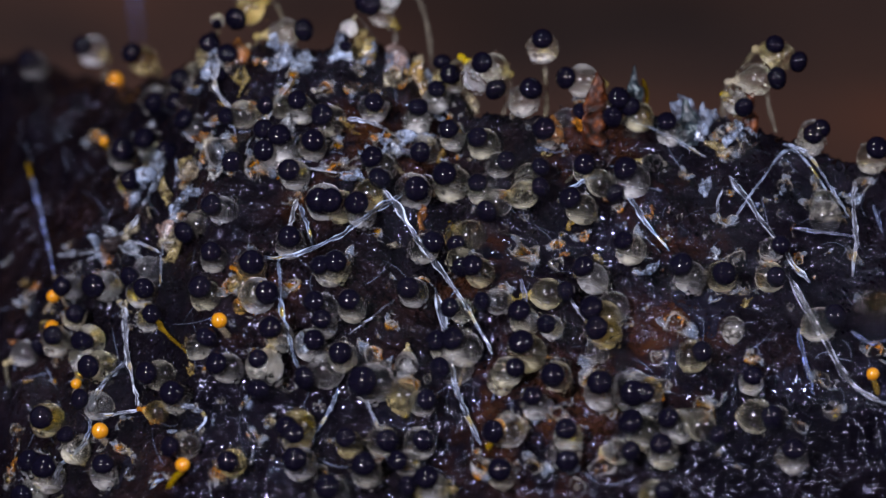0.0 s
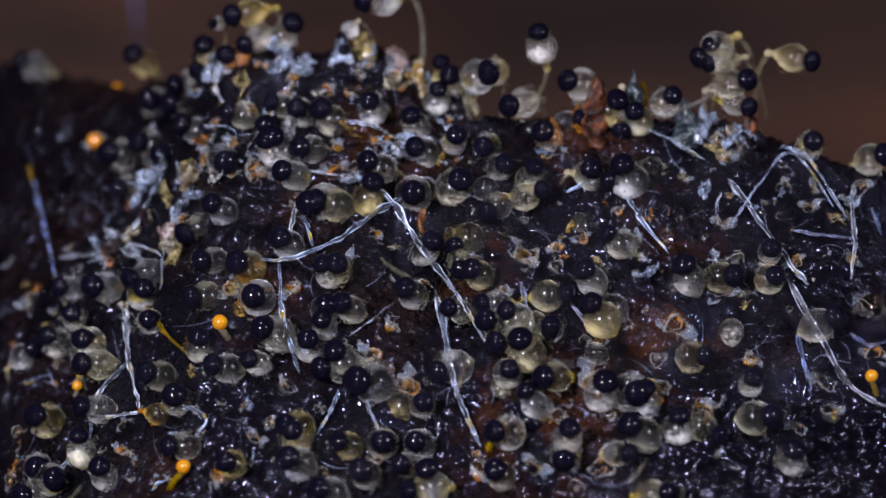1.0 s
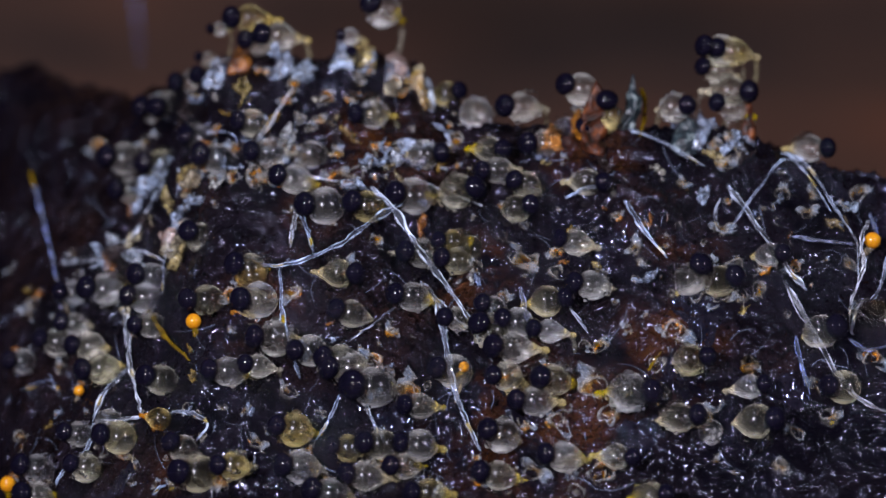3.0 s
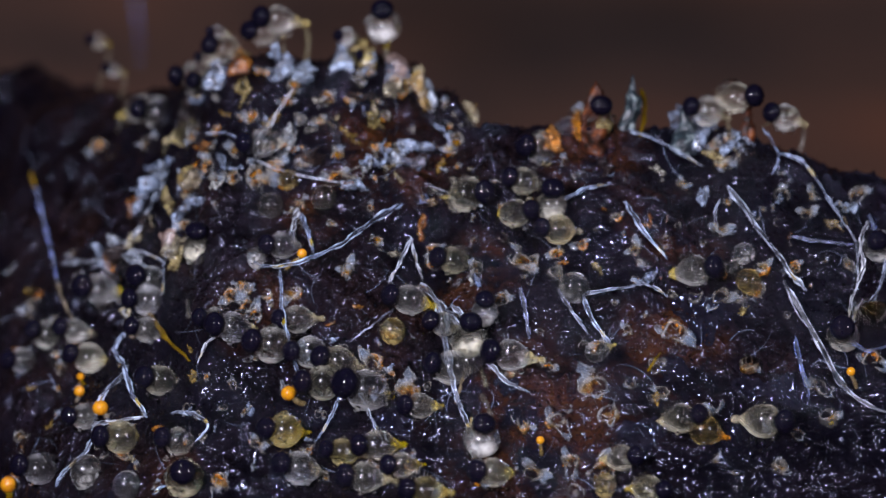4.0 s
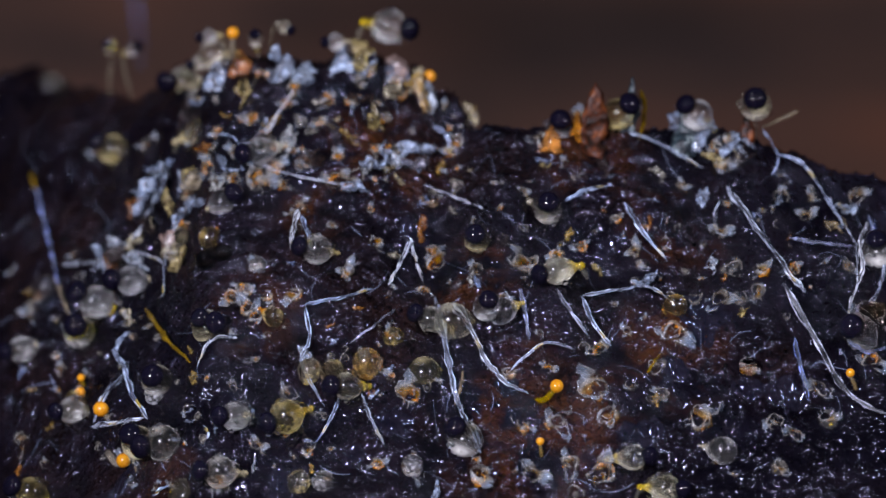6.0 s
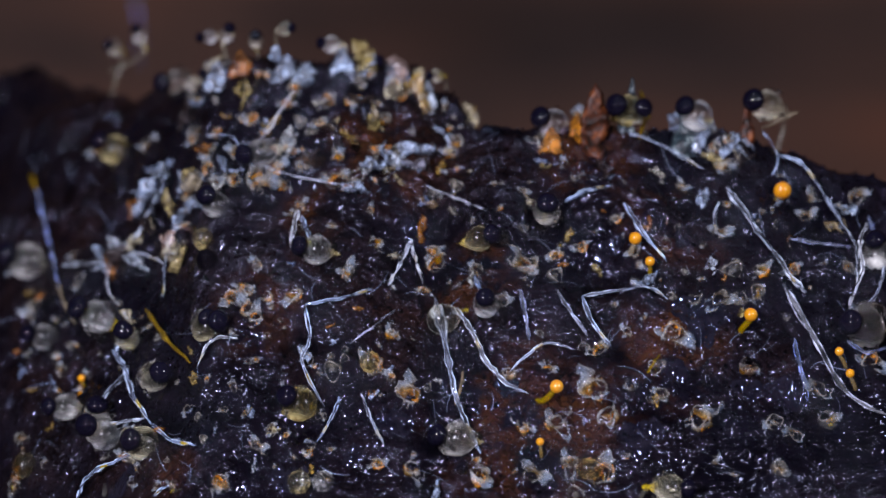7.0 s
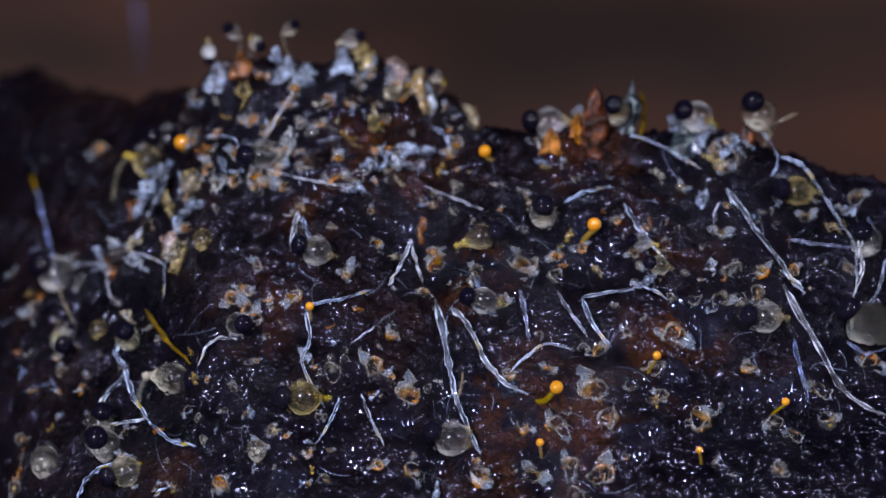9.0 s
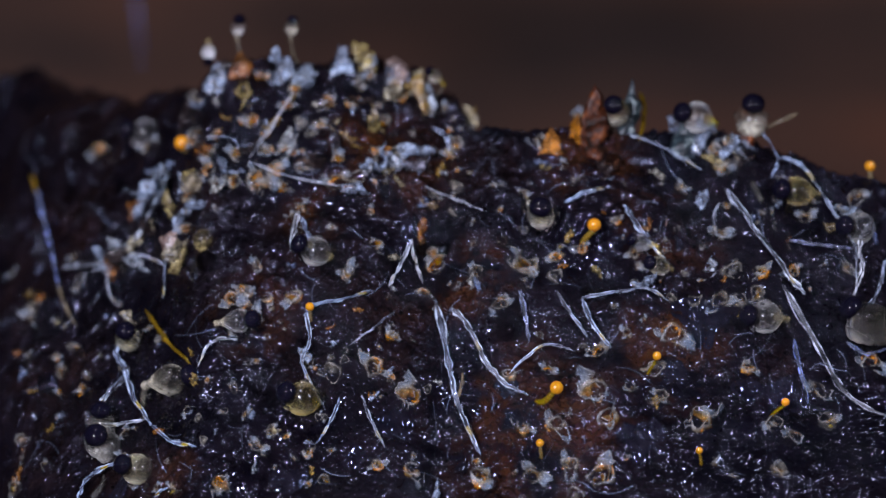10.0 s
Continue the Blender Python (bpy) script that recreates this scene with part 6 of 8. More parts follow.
    go(47, None, None, 1.24, (0, 6.43, 2.7, 3.23, .93, -.37, .06), (.5, 5.9, 2.7, 3.2, .72, -.48, .5), (1, 5.9, 2.7, 3.2, .79, -.58, .18), (1.5, 5.9, 2.7, 3.2, .92, -.38, -.12), (2.5, 5.9, 2.7, 3.2, .9, -.43, -.04), (4, 6.05, 2.7, 3.06, .86, -.49, .09), (5, 6.27, 2.7, 3.04, .37, -.92, .11), (5.5, 6.38, 2.7, 3.02, .13, -.99, .1), (7, 6.72, 2.7, 2.99, -.66, -.74, .14), (7.5, 6.83, 2.7, 2.98, -.9, -.39, .18), (9, 6.58, 2.7, 2.79, -.36, -.75, .56), (10, 6.41, 2.7, 2.66, .05, -.62, .78))
    go(48, 3.73, None, .73, (0, 6, 2.7, 2.82, .42, -.8, -.43), (.5, 6, 2.7, 2.82, -.07, -.96, -.26), (1, 6, 2.7, 2.82, .74, -.62, -.25), (1.5, 6.02, 2.7, 2.82, .93, -.37, 0), (2, 6, 2.7, 2.82, 0, -1, .07), (2.5, 6, 2.7, 2.82, -.9, -.44, -.03), (2.7, 5.99, 2.7, 2.82, -.86, -.37, .34))
    go(49, 3.26, None, 0, (0, 3.21, 1.42, 1.09, .76, -.37, -.54), (.5, 3.11, 1.52, 1.22, .86, -.37, -.35), (1.5, 2.97, 1.59, 1.28, .93, -.37, -.07), (2.5, 2.94, 1.6, 1.29, .88, -.47, .01))
    go(50, 5.3, 0.6, .59, (.6, 4.56, 2.7, 2.87, .33, -.91, .26), (1.5, 4.56, 2.7, 2.87, .63, -.77, .05), (2.5, 4.56, 2.7, 2.87, .92, -.37, .15), (4, 5.46, 2.7, 2.78, -.85, -.46, .24), (5.2, 5.32, 2.7, 2.78, -.93, -.37, .04))
    go(51, 3.75, None, .34, (0, 7.53, 2.7, 2, .13, -.96, .25), (.5, 7.53, 2.7, 2, .39, -.92, -.03), (1, 7.53, 2.7, 2, .18, -.98, .03), (2, 7.53, 2.7, 2, .65, -.76, .02), (2.7, 7.58, 2.7, 2, .93, -.37, .02))
    go(52, 3.06, None, 0, (0, -3.88, .64, -.49, .07, -1, -.04), (1, -3.88, .64, -.49, -.61, -.79, .06), (1.5, -3.89, .64, -.49, -.93, -.37, -.02), (2, -3.88, .64, -.49, -.88, -.42, .21), (2.5, -3.88, .64, -.49, -.77, -.59, .24))
    go(53, 2.83, None, 0, (0, -4.63, .9, -.4, -.12, -.96, .25), (.5, -4.63, .9, -.4, -.23, -.9, .36), (1, -4.63, .9, -.4, -.67, -.74, -.07), (1.5, -4.63, .9, -.4, -.61, -.76, .22), (2, -4.63, .9, -.4, -.86, -.52, .02), (2.7, -4.63, .9, -.4, -.9, -.42, .13))
    go(54, 6.51, None, 0, (0, -5.98, 1.58, -.67, -.86, -.37, -.35), (1.5, -5.99, 1.59, -.66, -.9, -.37, -.22), (2, -5.96, 1.61, -.63, -.93, -.37, .05), (2.5, -5.9, 1.59, -.64, -.92, -.37, .12), (4, -5.95, 1.53, -.71, -.76, -.61, .22), (4.5, -6.09, 1.6, -.69, -.92, -.37, .14), (5, -6.39, 1.69, -.7, -.93, -.37, .04), (5.7, -6.4, 1.69, -.69, -.93, -.37, .05))
    go(55, 4.8999999999999995, None, 0, (0, -6.13, 1.29, -1.05, .19, -.98, .03), (1, -6.13, 1.29, -1.05, .15, -.98, .14), (2, -6.13, 1.29, -1.05, -.48, -.86, .19), (2.5, -6.13, 1.29, -1.05, -.73, -.68, .05), (4, -6.04, 1.21, -1.12, -.92, -.38, .11), (4.5, -6.3, 1.25, -1.16, -.91, -.37, -.17), (4.8, -6.28, 1.24, -1.16, -.92, -.37, -.17))
    go(56, 8.8, None, 0, (0, -6.84, 1.61, -.93, -.54, -.83, -.15), (1.5, -6.84, 1.61, -.93, -.72, -.69, .06), (2, -6.84, 1.61, -.93, -.89, -.45, .04), (2.5, -6.84, 1.61, -.93, -.91, -.41, .09), (4, -7.01, 1.68, -.9, -.81, -.57, .12), (4.5, -6.99, 1.58, -1.01, -.86, -.37, .36), (5.5, -7.13, 1.51, -1.12, -.82, -.37, .44), (7, -7.09, 1.22, -1.43, -.82, -.37, .43), (7.5, -6.75, .9, -1.69, -.14, -.94, .3), (8, -6.75, .9, -1.69, .12, -.91, .38), (8.5, -6.75, .9, -1.69, .12, -.91, .39))
    go(57, 4.8999999999999995, None, 0, (0, -5.94, .78, -1.6, .2, -.97, .13), (1, -5.94, .78, -1.6, -.01, -1, -.04), (2, -5.94, .78, -1.6, -.68, -.73, -.02), (2.5, -5.94, .78, -1.6, -.85, -.52, -.01), (4, -6.01, .7, -1.72, -.9, -.37, .22), (4.5, -6.45, 1.08, -1.4, -.75, -.37, .56), (4.8, -6.43, 1.07, -1.41, -.74, -.37, .56))
    go(58, 4.699999999999999, None, 0, (0, -7.49, 1.19, -1.58, .14, -.99, .06), (1, -7.49, 1.19, -1.58, -.11, -.97, .24), (2, -7.49, 1.19, -1.58, -.71, -.62, .35), (2.5, -7.49, 1.19, -1.58, -.79, -.6, .14), (4, -7.49, 1.05, -1.74, -.89, -.42, .21), (4.6, -7.51, 1.06, -1.73, -.89, -.37, .28))
    go(59, 4.699999999999999, None, 0, (0, -7.15, .72, -2.01, -.38, -.89, -.25), (1, -7.15, .72, -2.01, -.38, -.92, -.01), (1.5, -7.15, .72, -2.01, -.56, -.82, .13), (2, -7.15, .72, -2.01, -.85, -.49, .19), (2.5, -7.16, .72, -2.01, -.92, -.37, .11), (4, -7.21, .5, -2.28, -.91, -.37, .21), (4.6, -7.21, .5, -2.27, -.9, -.37, .23))
    go(60, 3.35, None, 0, (0, -6.9, .24, -2.51, -.49, -.85, -.2), (2, -6.94, .25, -2.5, -.93, -.37, .05), (2.5, -6.9, .24, -2.51, -.93, -.38, -.02))
    go(61, 2.78, None, 0, (0, -7.92, -.5, -3.58, -.2, -.98, -.03), (.5, -7.92, -.5, -3.58, -.38, -.92, -.07), (1, -7.92, -.5, -3.58, -.54, -.83, .15), (1.5, -7.92, -.5, -3.58, -.67, -.74, .01), (2.5, -7.92, -.5, -3.58, -.85, -.5, .16))
    go(62, 8.1, None, 0, (0, -7.27, .37, -2.44, .15, -.37, .92), (1.5, -7.33, .51, -2.29, .11, -.37, .92), (2, -7.55, -.49, -3.5, -.2, -.37, .91), (2.5, -7.44, -.85, -3.9, -.77, -.59, .26), (4, -7.24, -.49, -3.44, -.8, -.6, .03), (4.5, -7.3, -.46, -3.41, -.87, -.48, -.11), (5, -7.37, -.41, -3.37, -.82, -.57, .06), (5.5, -7.44, -.37, -3.34, -.83, -.55, -.08), (7, -7.65, -.25, -3.24, -.9, -.43, .05), (8, -7.72, -.21, -3.2, -.75, -.64, .13))
    go(63, 8.2, 2.5, 0, (2.5, -6.51, -.97, -3.91, -.85, -.5, .18), (3.9, -6.49, -.93, -3.85, -.86, -.51, .11), (4, -6.49, -.92, -3.85, -.92, -.4, .05), (4.5, -6.42, -.94, -3.85, -.88, -.41, .24), (5, -6.45, -.91, -3.82, -.87, -.37, .33), (5.5, -6.27, -.96, -3.86, -.34, -.87, .35), (7, -6.05, -1, -3.87, -.53, -.85, .02), (7.5, -5.97, -1.01, -3.87, -.88, -.45, .18), (8.1, -6.05, -.99, -3.86, -.91, -.37, .18))
    go(64, 2.95, None, 0, (0, -6.9, -.48, -3.37, -.87, -.37, .32), (1.5, -6.82, -.54, -3.42, -.92, -.37, .14), (2, -6.71, -.57, -3.44, -.88, -.44, .19), (2.7, -6.71, -.57, -3.44, -.68, -.72, .15))
    go(65, 3.16, None, 0, (0, -7.31, -1.13, -4.22, -.48, -.37, .8), (1.5, -7.17, -1.22, -4.31, -.07, -.37, .93), (2, -7.15, -1.34, -4.45, -.57, -.81, .15), (2.5, -7.15, -1.34, -4.45, -.77, -.59, .24))
    go(66, 5.3, None, 0, (0, -8.08, -1.27, -4.48, -.26, -.96, .11), (1, -8.08, -1.27, -4.48, .03, -.99, -.13), (2, -8.08, -1.27, -4.48, -.58, -.79, .18), (5, -8.1, -1.26, -4.48, -.91, -.37, .17))
    go(67, 3.36, None, 0, (0, -8.07, -1.69, -4.97, -.58, -.75, -.33), (1.5, -8.07, -1.69, -4.97, -.61, -.76, -.22), (2, -8.07, -1.69, -4.97, -.48, -.86, -.19), (2.5, -8.07, -1.69, -4.97, -.74, -.67, .08))
    go(68, None, None, 0, (0, -5.66, -.19, -2.72, -.63, -.78, 0), (2.5, -5.66, -.19, -2.72, -.75, -.63, .21), (4.5, -5.74, -.14, -2.68, -.67, -.74, .06), (5.5, -5.79, -.08, -2.62, -.27, -.96, .03), (7, -5.88, .01, -2.54, .39, -.92, .04), (7.5, -5.91, .04, -2.51, .88, -.48, .01), (8.5, -5.48, -.17, -2.6, .92, -.37, -.14), (10, -5.53, -.19, -2.65, .89, -.4, .2))
    go(69, 2.91, None, 0, (0, -5.32, -.64, -3.17, -.17, -.97, .15), (.5, -5.32, -.64, -3.17, -.21, -.97, .11), (1.5, -5.32, -.64, -3.17, .25, -.95, .19), (2.7, -5.3, -.65, -3.17, .93, -.37, .02))
    go(70, 5.3999999999999995, None, 0, (0, -5.12, -1.34, -4.11, -.72, -.69, -.11), (2, -5.12, -1.34, -4.11, -.88, -.46, .09), (2.7, -5.14, -1.32, -4.08, -.58, -.74, .33), (3.8, -5.29, -1.2, -3.95, -.85, -.37, .38), (4, -5.29, -1.19, -3.93, -.83, -.52, .21), (4.5, -5.29, -1.19, -3.93, .15, -.96, .22), (5, -5.29, -1.19, -3.93, .4, -.88, .24), (5.3, -5.29, -1.19, -3.93, -.35, -.85, .39))
    go(71, 2.79, None, 0, (0, -4.91, -.13, -2.2, .43, -.75, .5), (1, -4.91, -.13, -2.2, .05, -.8, .6), (1.5, -4.91, -.13, -2.2, -.31, -.76, .57), (2.5, -4.91, -.13, -2.2, -.74, -.63, .23), (2.7, -4.91, -.13, -2.2, -.75, -.6, .3))
    go(72, 3.62, None, 0, (0, -4.3, -.61, -2.55, -.51, -.86, .08), (1, -4.3, -.61, -2.55, -.71, -.7, .11), (1.5, -4.3, -.61, -2.55, -.91, -.4, .08), (2.7, -4.31, -.61, -2.55, -.92, -.37, .11))
    go(73, 3.06, None, 0, (0, -3.69, -.59, -2.43, .02, -1, -.01), (.5, -3.69, -.59, -2.43, 0, -1, .01), (1, -3.69, -.59, -2.43, -.51, -.85, .1), (1.5, -3.69, -.59, -2.43, -.65, -.74, .15), (2, -3.69, -.59, -2.43, -.76, -.63, -.11), (2.5, -3.69, -.59, -2.43, -.78, -.62, .12))
    go(74, 3.71, None, 0, (0, -3.74, .24, -1.09, .46, -.89, -.06), (.5, -3.74, .24, -1.09, .27, -.96, -.09), (1, -3.74, .24, -1.09, -.15, -.98, -.12), (1.5, -3.74, .24, -1.09, -.59, -.78, -.22), (2.5, -3.74, .24, -1.09, -.77, -.64, -.01))
    go(75, 3.65, None, 0, (0, -4.77, .5, -1.14, -.26, -.92, .3), (.5, -4.77, .5, -1.14, -.3, -.85, .43), (1, -4.77, .5, -1.14, -.72, -.69, -.09), (1.5, -4.77, .5, -1.14, -.64, -.7, .32), (2, -4.77, .5, -1.14, -.75, -.59, .29), (2.5, -4.77, .5, -1.14, -.92, -.39, .07))
    go(76, 5.0, None, 0, (0, -3.56, -.7, -2.62, -.25, -.37, -.89), (.5, -3.35, -.23, -1.85, -.3, -.95, 0), (1, -3.35, -.23, -1.85, -.67, -.74, .12), (1.5, -3.35, -.23, -1.85, -.83, -.55, .09), (2, -3.35, -.23, -1.85, -.87, -.47, -.17), (2.5, -3.35, -.23, -1.85, -.93, -.38, .01), (4, -3.47, -.33, -2, -.84, -.52, .19), (4.5, -3.44, -.33, -2.01, .89, -.37, -.26))
    go(77, 3.13, None, 0, (0, -1.82, 0, -1.4, -.13, -.93, .34), (.5, -1.82, 0, -1.4, -.19, -.89, .42), (1.5, -1.82, 0, -1.4, -.78, -.61, .14), (2, -1.82, 0, -1.4, -.71, -.64, .3), (2.7, -1.82, 0, -1.4, -.8, -.54, .27))
    go(78, 5.5, None, 0, (0, -2.67, -.37, -2.08, .24, -.97, .05), (.5, -2.67, -.37, -2.08, .18, -.98, .1), (1, -2.67, -.37, -2.08, -.09, -.97, .21), (1.5, -2.67, -.37, -2.08, -.63, -.77, .11), (2, -2.67, -.37, -2.08, -.78, -.58, .22), (2.5, -2.67, -.37, -2.08, -.73, -.68, 0), (4.5, -2.73, -.41, -2.15, -.92, -.37, .11), (5, -2.81, -.4, -2.13, -.91, -.37, .19))
    go(79, 4.5, None, 0, (0, -2.04, -.54, -2.31, -.02, -1, 0), (1.5, -2.04, -.54, -2.31, -.45, -.85, .27), (2.5, -2.04, -.54, -2.31, -.79, -.6, .16), (4.4, -2.11, -.55, -2.34, -.86, -.43, .26))
    go(80, 3.21, None, 0, (0, -2.35, -.73, -2.66, -.88, -.37, -.3), (.5, -2.25, -.68, -2.57, -.91, -.37, -.18), (1.5, -1.88, -.65, -2.5, -.9, -.44, -.07), (2, -1.88, -.65, -2.5, -.8, -.59, 0), (2.7, -1.88, -.65, -2.5, -.89, -.45, .09))
    go(81, 4.8, None, 0, (0, -1.38, -.83, -2.81, -.38, -.92, -.1), (2.5, -1.38, -.83, -2.81, -.74, -.67, .03), (4, -1.53, -.89, -2.9, -.76, -.6, .26), (4.5, -1.84, -.76, -2.68, -.76, -.37, .54), (4.7, -1.56, -.88, -2.87, -.73, -.37, .58))
    go(82, 3.27, None, 0, (0, -2.14, .53, -.58, -.06, -.98, .2), (.5, -2.14, .53, -.58, -.15, -.96, .25), (1.5, -2.14, .53, -.58, .33, -.92, .22), (2, -2.14, .53, -.58, .75, -.66, .03), (2.5, -2.14, .53, -.58, .86, -.51, .01))
    go(83, 5.5, None, 0, (0, -.6, .32, -1.05, -.23, -.97, .07), (1, -.6, .32, -1.05, -.39, -.9, .17), (1.5, -.6, .32, -1.05, -.83, -.53, .14), (2, -.61, .32, -1.05, -.92, -.37, .16), (2.5, -.6, .32, -1.05, -.84, -.52, .15), (4, -.68, .27, -1.1, -.9, -.37, .25), (4.5, -.84, .24, -1.11, -.93, -.37, -.02), (5, -.84, .24, -1.11, -.93, -.37, 0))
    go(84, None, None, 0, (0, -2.89, -1.32, -3.69, -.49, -.86, -.18), (2, -2.89, -1.32, -3.69, -.72, -.65, .23), (2.5, -2.89, -1.32, -3.69, -.86, -.46, .21), (4, -3.19, -1.33, -3.7, -.82, -.55, .12), (4.5, -3.14, -1.27, -3.6, -.87, -.49, -.06), (5, -3.17, -1.23, -3.53, -.87, -.37, -.32), (5.6, -3.21, -1.2, -3.47, -.84, -.37, -.41), (7, -2.89, -.98, -3.1, -.59, -.76, .28), (7.5, -2.84, -.92, -3, -.79, -.61, -.01), (8.5, -2.84, -.92, -3, -.91, -.42, -.02), (10, -2.84, -.92, -3, -.75, -.6, .29))
    go(85, 3.39, None, 0, (0, -2.2, -2.05, -4.97, -.16, -.98, .12), (1, -2.2, -2.05, -4.97, -.57, -.82, .09), (1.5, -2.2, -2.05, -4.97, -.82, -.56, .12), (2, -2.2, -2.05, -4.97, -.86, -.52, .03), (2.5, -2.2, -2.05, -4.97, -.86, -.44, .26))
    go(86, 4.199999999999999, None, 0, (0, -1.51, -1.85, -4.6, -.13, -.95, .27), (2, -1.51, -1.85, -4.6, -.69, -.73, -.02), (2.5, -1.51, -1.85, -4.6, -.9, -.43, .11), (4.1, -1.53, -1.86, -4.62, -.92, -.37, .1))
    go(87, 4.3999999999999995, None, 0, (0, -1.21, -1.49, -3.97, .26, -.96, -.13), (2, -1.21, -1.49, -3.97, -.45, -.89, -.02), (2.5, -1.21, -1.49, -3.97, -.74, -.66, .11), (4, -1.3, -1.5, -3.99, -.88, -.47, .03), (4.3, -1.34, -1.51, -4, -.9, -.37, -.23))
    go(88, 5.3, None, 0, (0, -.72, -1.71, -4.4, -.45, -.89, -.04), (.5, -.72, -1.71, -4.4, -.49, -.87, -.09), (1, -.72, -1.71, -4.4, -.31, -.94, -.14), (2.5, -.72, -1.71, -4.4, -.74, -.67, .01), (4, -.79, -1.69, -4.36, -.77, -.63, -.02), (4.5, -.79, -1.69, -4.36, -.92, -.37, -.16), (5.2, -.81, -1.69, -4.36, -.93, -.37, -.04))
    go(89, 3.35, None, 0, (0, -.48, -1.47, -4.01, .23, -.97, -.03), (.5, -.48, -1.47, -4.01, .25, -.97, -.04), (1, -.48, -1.47, -4.01, -.15, -.99, 0), (1.5, -.48, -1.47, -4.01, -.7, -.71, .1), (2, -.51, -1.47, -4.01, -.92, -.37, .13), (2.5, -.48, -1.47, -4.01, -.91, -.39, .18))
    go(90, 4.3999999999999995, None, 0, (0, -1.86, -1.54, -4.05, -.17, -.96, .22), (1, -1.86, -1.54, -4.05, -.58, -.81, .12), (2, -1.87, -1.55, -4.06, -.91, -.37, -.21), (2.5, -1.86, -1.54, -4.05, -.87, -.46, .16), (4, -2, -1.59, -4.13, -.91, -.37, .18), (4.3, -2.03, -1.59, -4.14, -.92, -.37, -.15))
    go(91, 5.3, None, 0, (0, -.31, -2, -4.95, -.93, -.37, .08), (.5, -.34, -2, -4.95, -.93, -.37, .01), (2, -.25, -2, -4.95, -.84, -.53, -.12), (2.5, -.25, -2, -4.95, -.84, -.54, .05), (5.2, -.4, -1.94, -4.84, -.93, -.37, .07))
    go(92, 4.699999999999999, None, 0, (0, -.43, -1.01, -3.25, .27, -.96, .05), (1.5, -.43, -1.01, -3.25, -.18, -.98, .04), (2.5, -.43, -1.01, -3.25, -.87, -.48, .09), (4.6, -.44, -.99, -3.21, -.83, -.55, .04))
    go(93, 5.3, None, 0, (0, .24, -.67, -2.56, -.7, -.7, -.13), (1, .24, -.67, -2.56, -.81, -.55, -.2), (2.7, .23, -.66, -2.54, -.77, -.62, .13), (4.5, .06, -.54, -2.42, -.91, -.37, .2), (5, -.08, -.51, -2.4, -.92, -.37, .13))
    go(94, 5.5, None, 0, (0, -2.83, -1.72, -4.4, -.21, -.98, .05), (2, -2.83, -1.72, -4.4, -.7, -.7, .16), (2.5, -2.83, -1.72, -4.4, -.75, -.66, .04), (4.5, -2.87, -1.76, -4.46, -.78, -.58, .23), (5, -2.87, -1.76, -4.46, -.69, -.7, .19))
    go(95, 5.89, 2.5, 0, (2.5, -4.82, -1.69, -4.52, -.88, -.46, .06), (4, -5.18, -1.63, -4.56, 0, -.99, .12), (5.5, -5.18, -1.63, -4.56, -.25, -.95, .18))
    go(96, 3.31, None, 0, (0, -4.18, -1.71, -4.39, -.17, -.98, -.1), (1, -4.18, -1.71, -4.39, -.32, -.95, -.02), (1.5, -4.18, -1.71, -4.39, -.66, -.75, -.03), (2, -4.18, -1.71, -4.39, -.5, -.86, .07), (2.7, -4.18, -1.71, -4.39, -.78, -.63, .02))
    go(97, 3.37, None, 0, (0, -7.56, 1.78, -.97, -.52, -.85, -.1), (2.5, -7.56, 1.78, -.97, -.79, -.62, .05))
    go(98, 9.3, None, 0, (0, -8.44, .65, -2.35, .83, -.37, .43), (.5, -8.5, .62, -2.37, .82, -.37, .43), (1, -8.52, .61, -2.38, .65, -.56, .51), (1.5, -8.52, .61, -2.38, .02, -.88, .47), (2, -8.52, .61, -2.38, -.33, -.91, .24), (2.5, -8.52, .61, -2.38, -.76, -.64, .1), (4, -8.57, .67, -2.32, -.77, -.64, .01), (4.5, -8.57, .71, -2.27, -.9, -.37, -.22), (5.5, -8.61, .77, -2.2, -.9, -.37, -.25), (7, -8.17, 1.14, -1.83, -.91, -.37, .21), (7.5, -7.8, 1.06, -1.81, -.86, -.47, .18), (8, -7.8, 1.06, -1.81, -.05, -.86, -.51), (8.5, -7.8, 1.06, -1.81, .24, -.8, -.56), (9, -7.8, 1.06, -1.81, .14, -.88, -.45))
    go(99, 5.5, None, 0, (0, -7.81, .83, -2.06, -.15, -.97, .2), (1, -7.81, .83, -2.06, -.55, -.78, .3), (2.5, -7.81, .83, -2.06, -.91, -.37, .17), (3.8, -8.05, 1.11, -1.83, -.83, -.39, .4), (4, -8.09, 1.15, -1.8, -.74, -.62, .26), (4.5, -8.21, 1.22, -1.75, -.87, -.37, .34), (5, -8.24, 1.23, -1.73, -.85, -.37, .37))
    go(100, 4.6, None, 0, (0, .34, .66, -.39, .11, -.82, -.55), (1, .34, .66, -.39, .05, -.81, -.59), (1.5, .34, .66, -.39, .03, -.94, -.35), (2, .34, .66, -.39, -.45, -.89, -.06), (2.5, .34, .66, -.39, -.84, -.51, .2), (4, .22, .77, -.3, -.84, -.51, .18), (4.5, .22, .77, -.3, -.89, -.37, .25))
    go(101, 3.69, None, 0, (0, .26, 1, .06, .05, -.82, -.57), (1, .26, 1, .06, -.04, -.84, -.54), (1.5, .26, 1, .06, -.26, -.84, -.48), (2, .26, 1, .06, -.63, -.74, -.23), (2.5, .25, 1, .06, -.93, -.37, 0), (2.7, .25, 1, .06, -.93, -.37, .08))
